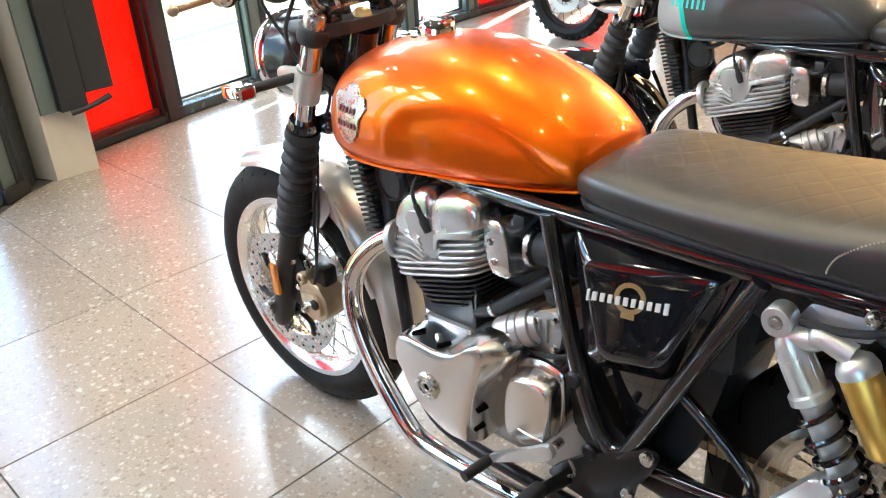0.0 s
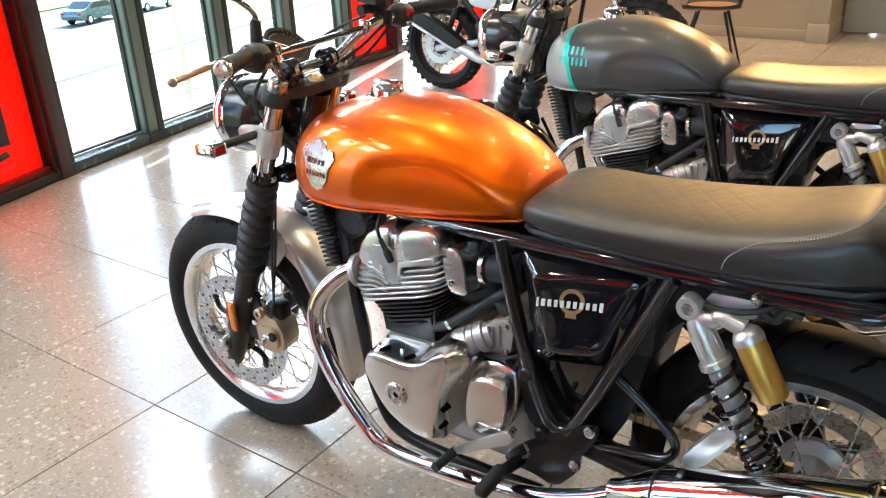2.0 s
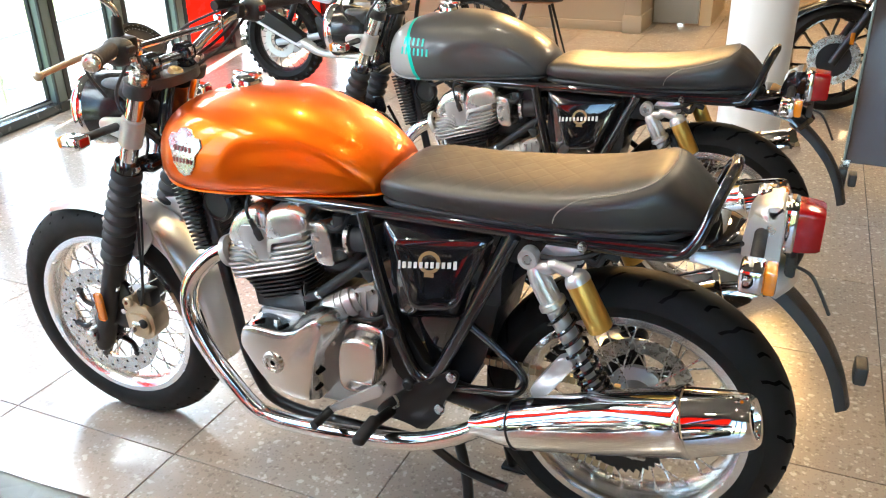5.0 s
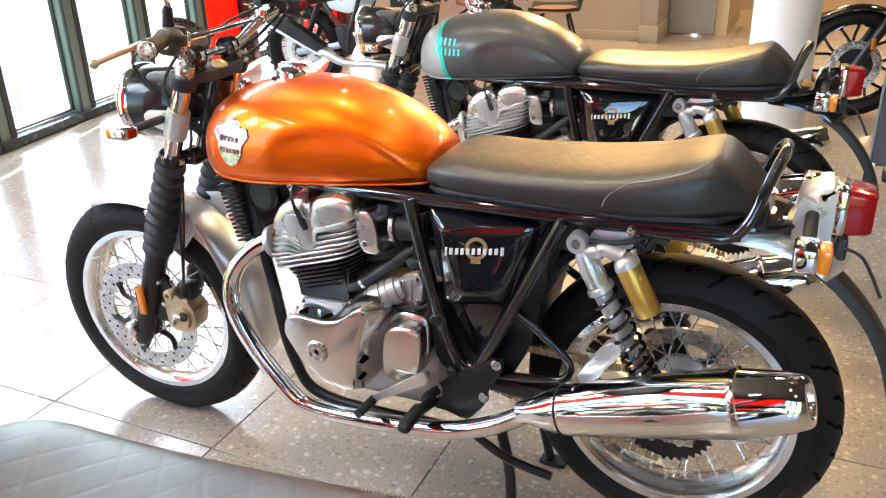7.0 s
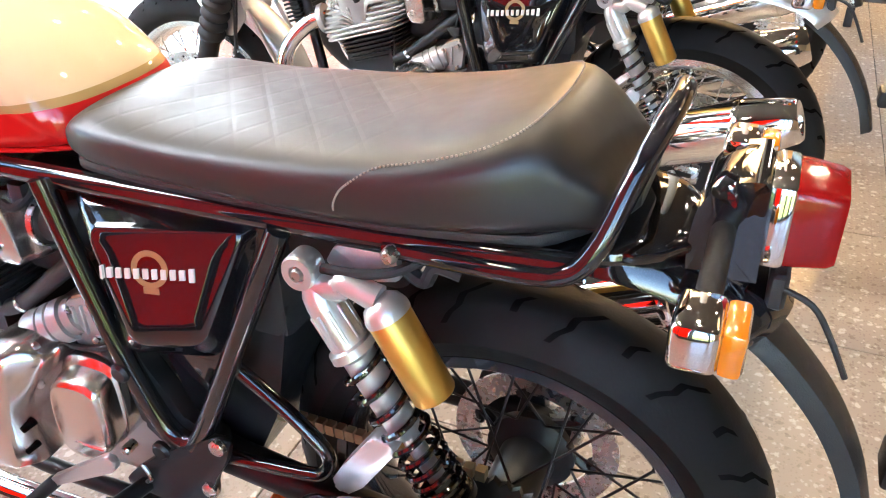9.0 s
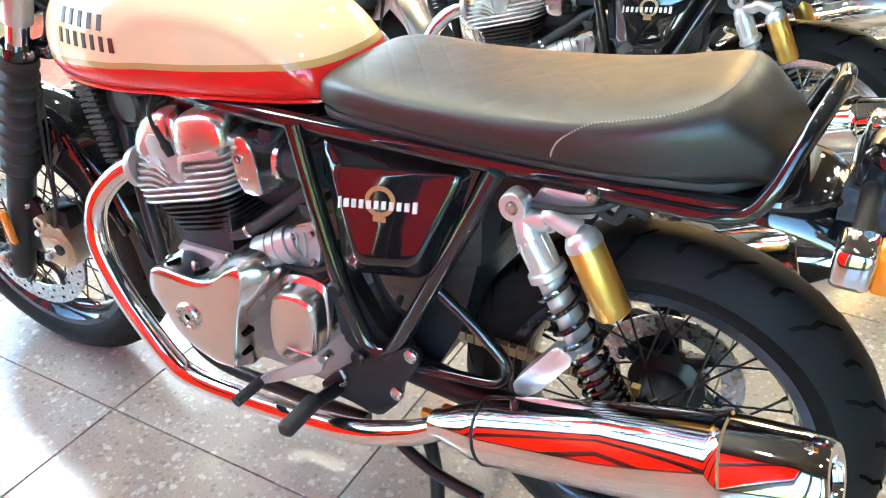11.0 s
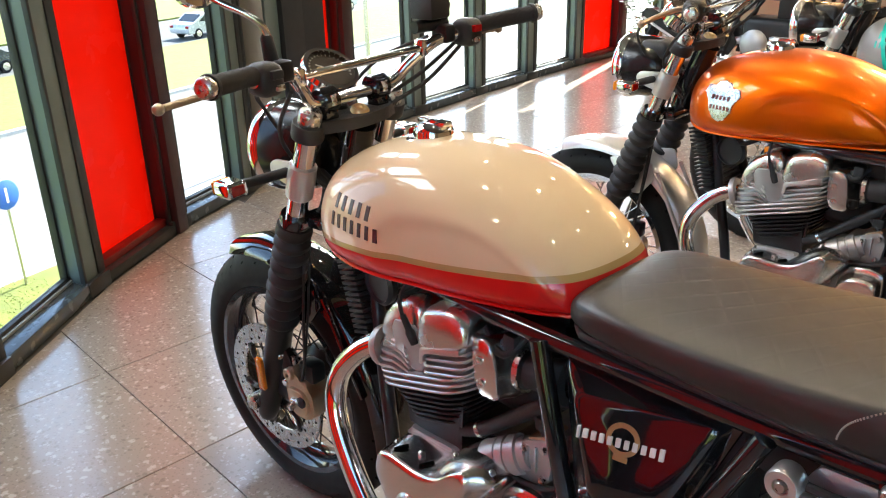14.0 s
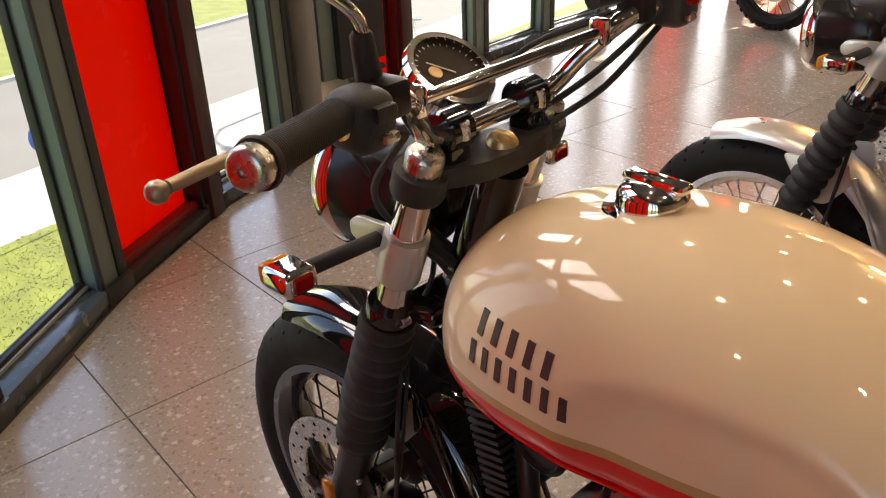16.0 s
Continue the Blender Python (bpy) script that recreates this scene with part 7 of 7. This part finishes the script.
    P("handlebar", tube([(0.98, -0.38, 1.16), (1.02, -0.20, 1.18), (1.10, -0.06, 1.10), (1.10, 0.06, 1.10), (1.02, 0.20, 1.18), (0.98, 0.38, 1.16)], 0.013, 10, 5), SATIN)
    hl = P("headlamp", lathe([(0, 0), (0.05, 0.01), (0.08, 0.05), (0.085, 0.10), (0, 0.11)], along((1.16, 0, 0.98), (1.5, 0, 0.96)), 28), SATIN)
    return bike


adventure_bike()


def cruiser_bike():
    """Black motorcycle with alloy wheels, only its front end in view; x to the rear."""
    bike = thing("motorcycle", "black cruiser motorcycle with alloy wheels", "motorcycle", pose(2.115, 4.22, 0, 0, 0, 6))
    P = lambda name, bm, mat, lab="", par=bike: part(name, bm, mat, par, lab)
    for nm, cx, R, half in (("front_wheel", 0.0, 0.325, 0.055), ("rear_wheel", 1.42, 0.315, 0.068)):
        cz = R
        at = Matrix.Translation((cx, 0, cz)) @ AXLE
        hub = P(nm, lathe([(0.012, -0.07), (0.045, -0.065), (0.045, 0.065), (0.012, 0.07)], at, 24, closed=True), SATIN, "black alloy wheel with paired spokes")
        rr = 0.245
        simple_tyre("tyre", hub, cx, cz, R, half, rr)
        part("rim", lathe([(rr + 0.008, -0.04), (rr - 0.010, -0.03), (rr - 0.010, 0.03), (rr + 0.008, 0.04), (rr - 0.006, 0.042), (rr - 0.022, 0.0), (rr - 0.006, -0.042)], at, 56, closed=True), BLACK, hub)
        for k in range(7):
            a = 2 * math.pi * k / 7
            for da in (-0.13, 0.13):
                p0 = Vector((cx + 0.035 * math.cos(a), 0, cz + 0.035 * math.sin(a)))
                p1 = Vector((cx + 0.14 * math.cos(a + da * 0.6), 0, cz + 0.14 * math.sin(a + da * 0.6)))
                p2 = Vector((cx + (rr - 0.012) * math.cos(a + da * 1.8), 0, cz + (rr - 0.012) * math.sin(a + da * 1.8)))
                part("wheel_spoke", tube([p0, p1, p2], 0.009, 8, 4), BLACK, hub)
        part("brake_disc", lathe([(0.10, 0.07), (0.150, 0.07), (0.150, 0.075), (0.10, 0.075)], at, 40, closed=True), STEEL, hub)
        part("disc_carrier", lathe([(0.03, 0.066), (0.105, 0.070), (0.105, 0.074), (0.03, 0.072)], at, 9, closed=True), SATIN, hub)
    for s in (-1, 1):
        P("fork_leg", tube([(-0.01, s * 0.105, 0.31), (0.15, s * 0.105, 0.62)], 0.027, 12, smooth=False), SATIN)
        P("fork_tube", tube([(0.15, s * 0.105, 0.62), (0.36, s * 0.105, 1.02)], 0.021, 12, smooth=False), CHROME)
        P("side_reflector", box(0.06, 0.085, min(s * 0.132, s * 0.142), max(s * 0.132, s * 0.142), 0.43, 0.50, 0.006, 2), AMBER, "amber side reflector")
        P("frame_tube", tube([(0.40, s * 0.05, 0.90), (0.55, s * 0.12, 0.35), (1.0, s * 0.13, 0.30), (1.25, s * 0.13, 0.62)], 0.016, 10, 4), BLACK)
        P("silencer", tube([(0.55, s * 0.17, 0.28), (0.95, s * 0.18, 0.27), (1.65, s * 0.20, 0.36)], [0.022, 0.035, 0.045], 14, 4), SATIN)
        P("shock_absorber", tube([(1.12, s * 0.15, 0.70), (1.38, s * 0.15, 0.36)], 0.026, 12, smooth=False), BLACK)
    arc_guard(bike, "front_mudguard", 0, 0.325, [(-0.30, 0.55), (-0.20, 0.625), (-0.05, 0.675), (0.10, 0.665), (0.24, 0.59), (0.33, 0.47)], 0.070, BLACK, "gloss black front mudguard", 0.02)
    arc_guard(bike, "rear_mudguard", 1.42, 0.315, [(1.10, 0.50), (1.25, 0.64), (1.45, 0.67), (1.65, 0.60), (1.78, 0.45)], 0.085, BLACK, "", 0.025)
    P("fuel_tank", loft([(0.40, 0.84, 0.92, 0.06), (0.48, 0.78, 1.00, 0.13), (0.65, 0.78, 1.03, 0.16), (0.85, 0.79, 0.97, 0.13), (0.96, 0.80, 0.88, 0.06)], 2.3, 3, 0.4, 28, 28), BLACK)
    P("seat", loft([(0.92, 0.72, 0.80, 0.10), (1.05, 0.70, 0.79, 0.15), (1.25, 0.72, 0.82, 0.14), (1.55, 0.76, 0.86, 0.10), (1.62, 0.78, 0.83, 0.05)], 3, 4, 0.45, 26, 26), SEAT)
    P("engine", box(0.52, 1.00, -0.14, 0.14, 0.28, 0.58, 0.04, 3), SATIN)
    P("cylinder", box(0.60, 0.82, -0.13, 0.13, 0.56, 0.78, 0.02, 2), SATIN)
    P("headlamp", lathe([(0, 0), (0.05, 0.01), (0.085, 0.06), (0.09, 0.12), (0.08, 0.14), (0, 0.145)], along((0.33, 0, 0.92), (-0.1, 0, 0.90)), 30), BLACK)
    P("handlebar", tube([(0.52, -0.38, 1.10), (0.44, -0.20, 1.12), (0.36, -0.07, 1.04), (0.36, 0.07, 1.04), (0.44, 0.20, 1.12), (0.52, 0.38, 1.10)], 0.012, 10, 5), BLACK)
    P("side_stand", tube([(0.85, -0.14, 0.28), (0.92, -0.26, 0.0)], 0.011, 8, smooth=False), SATIN)
    return bike


cruiser_bike()

# dark acrylic display board on metal feet
board = thing("display_board", "dark glossy acrylic display board with metal edges", "display board", pose(2.200, 2.800, 0, 0, 0, -4))
part("board_panel", box(0.012, 1.10, -0.006, 0.006, 0.12, 1.95, 0.002, 1), material("smoked_acrylic", (0.045, 0.032, 0.028), 0.10, 0, 0.2, 4, coat=0.5), board)
part("board_edge", box(0.0, 0.012, -0.009, 0.009, 0.10, 1.97, 0.003, 1), FRAME_GREY, board)
part("board_foot", box(-0.01, 0.03, -0.05, 0.05, 0.0, 0.10, 0.006, 2), SATIN, board)
part("board_foot", box(1.05, 1.10, -0.05, 0.05, 0.0, 0.22, 0.006, 2), SATIN, board)
part("board_clip", box(-0.008, 0.034, -0.016, 0.016, 0.10, 0.135, 0.004, 2), STEEL, board)


def shell_chair(m, label, shell, seat):
    ch = thing("chair", label, "chair", m, "chairs at the meeting table")
    bm = bmesh.new()
    rows = []
    for k in range(9):
        t = k / 8
        if t < 0.5:
            x, z, w = -0.20 + 0.40 * t / 0.5, 0.455 - 0.012 * math.sin(math.pi * t / 0.5), 0.20 + 0.02 * math.sin(math.pi * t)
        else:
            q = (t - 0.5) / 0.5
            x, z, w = 0.20 + 0.09 * q, 0.46 + 0.36 * q, 0.22 - 0.05 * q
        rows.append([bm.verts.new((x - 0.05 * abs(u) ** 2 * (1 if t > 0.5 else 0), u * w, z + 0.05 * abs(u) ** 3)) for u in (-1, -0.6, -0.2, 0.2, 0.6, 1)])
    for a, b_ in zip(rows, rows[1:]):
        for k in range(5):
            bm.faces.new((a[k], a[k + 1], b_[k + 1], b_[k]))
    bmesh.ops.solidify(bm, geom=bm.faces[:], thickness=0.012)
    part("shell", bm, shell, ch)
    part("seat_pad", loft([(-0.18, 0.455, 0.475, 0.14), (-0.10, 0.452, 0.485, 0.17), (0.10, 0.452, 0.485, 0.17), (0.16, 0.458, 0.478, 0.13)], 3, 3, 0.5, 14, 18), seat, ch)
    for sx in (-1, 1):
        for sy in (-1, 1):
            part("leg", tube([(sx * 0.10, sy * 0.10, 0.44), (sx * 0.22, sy * 0.21, 0.0)], [0.012, 0.008], 8, smooth=False), SATIN, ch)
    return ch


shell_chair(pose(-0.05, 5.12, 0, 0, 0, 12), "black shell chair with a tan seat pad", SHELL, TAN)
shell_chair(pose(-0.78, 5.34, 0, 0, 0, 200), "tan leather chair with thin black legs", TAN, TAN)
tb = thing("round_table", "round tan wooden meeting table with black legs", "table", pose(-0.73, 5.94, 0))
part("tabletop", lathe([(0, 0.72), (0.42, 0.72), (0.43, 0.728), (0.43, 0.742), (0.42, 0.75), (0, 0.75)], None, 40), WOOD, tb)
part("pedestal", tube([(0, 0, 0.02), (0, 0, 0.72)], 0.03, 14, smooth=False), SATIN, tb)
part("foot", lathe([(0, 0), (0.24, 0), (0.24, 0.012), (0.05, 0.03), (0, 0.03)], None, 30), SATIN, tb)

# potted bush by the far red window
plant = thing("potted_bush", "leafy green bush in a white pot", "plant", pose(-2.24, 4.60, 0))
part("pot", lathe([(0, 0), (0.12, 0), (0.15, 0.24), (0.16, 0.25), (0.14, 0.25), (0.13, 0.22), (0, 0.22)], None, 26), POT, plant)
part("stem", tube([(0, 0, 0.2), (0.02, 0.01, 0.5), (0, 0, 0.8)], [0.015, 0.012, 0.006], 8, 4), WOOD, plant)
rnd = random.Random(4)
lv = bmesh.new()
for k in range(420):
    a, h = rnd.uniform(0, 6.28), rnd.uniform(0.25, 0.95)
    r = (0.30 - 0.22 * abs(h - 0.45)) * rnd.random() ** 0.5
    c = Vector((r * math.cos(a), r * math.sin(a), h))
    d = Vector((math.cos(a) + rnd.uniform(-0.6, 0.6), math.sin(a) + rnd.uniform(-0.6, 0.6), rnd.uniform(-0.5, 0.5))).normalized()
    sd = d.cross(Vector((0, 0, 1))).normalized()
    ln2, w2 = rnd.uniform(0.05, 0.10), rnd.uniform(0.014, 0.026)
    q = [lv.verts.new(c), lv.verts.new(c + d * ln2 * 0.5 + sd * w2 + Vector((0, 0, 0.01))), lv.verts.new(c + d * ln2), lv.verts.new(c + d * ln2 * 0.5 - sd * w2 + Vector((0, 0, 0.01)))]
    lv.faces.new(q)
part("leaves", lv, LEAF, plant)["kind"] = "stuff"

# fire extinguisher on the far wall
fe = thing("fire_extinguisher", "red fire extinguisher hanging on a beige wall", "extinguisher", pose(1.17, 7.75, 0.62))
part("cylinder", lathe([(0, 0), (0.07, 0), (0.075, 0.02), (0.075, 0.34), (0.05, 0.40), (0.02, 0.43), (0, 0.43)], None, 24), RED_PAINT, fe)
part("valve", box(-0.03, 0.05, -0.02, 0.02, 0.43, 0.50, 0.006, 2), SATIN, fe)
part("wall_bracket", box(-0.085, -0.075, -0.03, 0.03, 0.10, 0.35), SATIN, fe)


# ---------------------------------------------------------------- outdoors
def car(label, color, m):
    c = thing("car", label, "car", m, "cars on the roads")
    body = [(-2.1, 0.35), (-2.12, 0.62), (-1.95, 0.86), (-1.30, 0.93), (-0.62, 1.40), (0.75, 1.45), (1.45, 1.05), (2.0, 0.92), (2.12, 0.70), (2.10, 0.35)]
    paint = material("car_paint", color, 0.25, 0.2, 0.04, 2, coat=0.8)
    part("body", prism(rounded(body, 0.12), -0.85, 0.85, 0.10, 3), paint, c)
    glass = material("dark_car_glass", (0.02, 0.025, 0.03), 0.08)
    for s in (-1, 1):
        part("side_window", prism(rounded([(-1.05, 0.98), (-0.55, 1.34), (0.68, 1.38), (1.18, 1.05)], 0.05), min(s * 0.845, s * 0.856), max(s * 0.845, s * 0.856)), glass, c)
        for x in (-1.32, 1.30):
            w = part("wheel", lathe([(0, 0.10), (0.20, 0.10), (0.24, 0.07), (0.31, 0.09), (0.33, 0.05), (0.33, -0.10), (0, -0.10)], Matrix.Translation((x, s * 0.78, 0.33)) @ (AXLE if s < 0 else AXLE.inverted()), 28), TYRE, c)
            part("hubcap", lathe([(0, 0.112), (0.12, 0.11), (0.20, 0.102)], Matrix.Translation((x, s * 0.78, 0.33)) @ (AXLE if s < 0 else AXLE.inverted()), 20), STEEL, w)
        part("headlight", box(-2.13, -1.98, min(s * 0.52, s * 0.80), max(s * 0.52, s * 0.80), 0.62, 0.76, 0.03, 2), LENS, c)
        part("rear_light", box(2.02, 2.13, min(s * 0.56, s * 0.82), max(s * 0.56, s * 0.82), 0.70, 0.86, 0.03, 2), RED_LENS, c)
    part("windscreen", prism([(-1.28, 0.945), (-0.66, 1.385), (-0.69, 1.395), (-1.31, 0.955)], -0.70, 0.70), glass, c)
    part("rear_window", prism([(0.80, 1.44), (1.42, 1.075), (1.45, 1.085), (0.83, 1.455)], -0.68, 0.68), glass, c)
    return c


ROAD_YAW = math.degrees(math.atan2(0.96, -0.27))
car("dark blue hatchback driving on the far road", (0.02, 0.03, 0.05), pose(-44.6, 9.4, GROUND - 0.08, 0, 0, ROAD_YAW))
car("silver saloon car driving on the far road", (0.45, 0.46, 0.48), pose(-48.2, 24.3, GROUND - 0.08, 0, 0, ROAD_YAW + 180))
car("dark teal saloon car on the far road", (0.06, 0.10, 0.12), pose(-50.7, 32.0, GROUND - 0.08, 0, 0, ROAD_YAW + 180))
car("silver estate car on the far road", (0.50, 0.51, 0.52), pose(-52.0, 37.5, GROUND - 0.08, 0, 0, ROAD_YAW))

sign = thing("road_sign", "round blue road sign on a thin grey pole", "road sign", pose(-16.0, 2.46, GROUND, 0, 0, 25))
part("pole", tube([(0, 0, 0), (0, 0, 2.35)], 0.03, 10, smooth=False), STEEL, sign)
part("disc", lathe([(0, 0.012), (0.30, 0.012), (0.31, 0.006), (0.31, -0.006), (0, -0.006)], Matrix.Translation((0.035, 0, 2.05)) @ Matrix.Rotation(radians(90), 4, "Y"), 32), material("blue_sign_face", (0.02, 0.10, 0.42), 0.4, 0, 0.05, 3), sign)
part("sign_arrow", box(0.048, 0.052, -0.03, 0.03, 1.88, 2.2), WHITE_MARK, sign)
lp = thing("street_lamp", "tall grey street lamp post beside the road", "street lamp", pose(-22.5, 17.35, GROUND))
part("post", tube([(0, 0, 0), (0, 0, 4), (0, 0, 8.0)], [0.10, 0.08, 0.06], 12, 2), STEEL, lp)
part("base", box(-0.22, 0.22, -0.22, 0.22, 0, 0.30, 0.03, 2), KERB, lp)
for yaw in (0.5, 2.1):
    c_, s_ = math.cos(yaw), math.sin(yaw)
    part("stay", tube([(-0.5 * c_, -0.5 * s_, 1.02), (0.5 * c_, 0.5 * s_, 1.12)], 0.035, 8, smooth=False), STEEL, lp)
    part("stay", tube([(0.30 * c_, 0.30 * s_, 0.0), (0.04 * c_, 0.04 * s_, 1.9)], 0.025, 8, smooth=False), STEEL, lp)
part("collar", lathe([(0.07, 0), (0.12, 0), (0.12, 0.12), (0.07, 0.12)], Matrix.Translation((0, 0, 2.6)), 14, closed=True), STEEL, lp)
part("arm", tube([(0, 0, 7.9), (0.5, 0, 8.4), (1.3, 0, 8.5)], 0.04, 8, 4), STEEL, lp)
part("lamp_head", box(1.2, 1.8, -0.12, 0.12, 8.42, 8.54, 0.04, 2), SATIN, lp)

# grass blades over the near lawn, and a far hedge
rnd = random.Random(8)
gb = bmesh.new()
for k in range(60000):
    u, v = rnd.uniform(5, 15.1), rnd.uniform(-7, 14)
    h, a = rnd.uniform(0.02, 0.06), rnd.uniform(0, 6.28)
    w2 = rnd.uniform(0.010, 0.028)
    lean = Vector((rnd.uniform(-0.1, 0.1), rnd.uniform(-0.1, 0.1), h))
    p = Vector((u, v, 0.0))
    sd = Vector((math.cos(a), math.sin(a), 0)) * w2
    gb.faces.new((gb.verts.new(p - sd), gb.verts.new(p + sd), gb.verts.new(p + lean)))
gr_ = part("grass_blades", gb, GRASS)
gr_.matrix_basis = OUT
tagged(gr_, "tufts of bright green mown grass", "grass", kind="stuff")

# ---------------------------------------------------------------- floor tiles
TILE_MESH = {}


def floor_tile(i, j):
    """One terrazzo tile; tiles that meet the window front are cut to it."""
    x0, y0 = i * L + 0.0015, j * L + 0.0015
    w = L - 0.003
    inside = [x > facade_x(y) + 0.03 for x in (x0, x0 + w) for y in (y0, y0 + w)]
    if not any(inside):
        return
    me = TILE_MESH.get("whole")
    if me is None or not all(inside):
        bm = box(0, w, 0, w, -0.02, 0, 0.0012, 1)
        if not all(inside):
            for a, c in zip(FACADE, FACADE[1:]):
                if a[1] < y0 + w and c[1] > y0:
                    d = Vector((c[0] - a[0], c[1] - a[1], 0)).normalized()
                    nrm = Vector((-d.y, d.x, 0))
                    p = Vector((a[0] - x0, a[1] - y0, 0)) - nrm * 0.02
                    g = bm.verts[:] + bm.edges[:] + bm.faces[:]
                    r = bmesh.ops.bisect_plane(bm, geom=g, plane_co=p, plane_no=nrm, clear_outer=True)
                    es = [e for e in r["geom_cut"] if isinstance(e, bmesh.types.BMEdge)]
                    if es:
                        bmesh.ops.holes_fill(bm, edges=es)
            if len(bm.faces) < 4:
                bm.free()
                return
        finish(bm)
        me = bpy.data.meshes.new("tile")
        bm.to_mesh(me)
        bm.free()
        me.materials.append(TERRAZZO)
        if all(inside):
            TILE_MESH["whole"] = me
    ob = new("tile", me)
    ob.parent = floor
    ob.matrix_basis = Matrix.Translation((x0, y0, 0))


far_bm = bmesh.new()
for j in range(-7, 17):
    for i in range(-5, 12):
        if j < 13 and i < 7:
            floor_tile(i, j)
        elif (i + 1) * L < 7.0 and (j + 1) * L < 9.5:
            box(i * L + 0.0015, (i + 1) * L - 0.0015, j * L + 0.0015, (j + 1) * L - 0.0015, -0.02, 0, 0, 1, far_bm)
rest = part("tiles_far", far_bm, TERRAZZO, floor)
tagged(rest, kind="stuff")
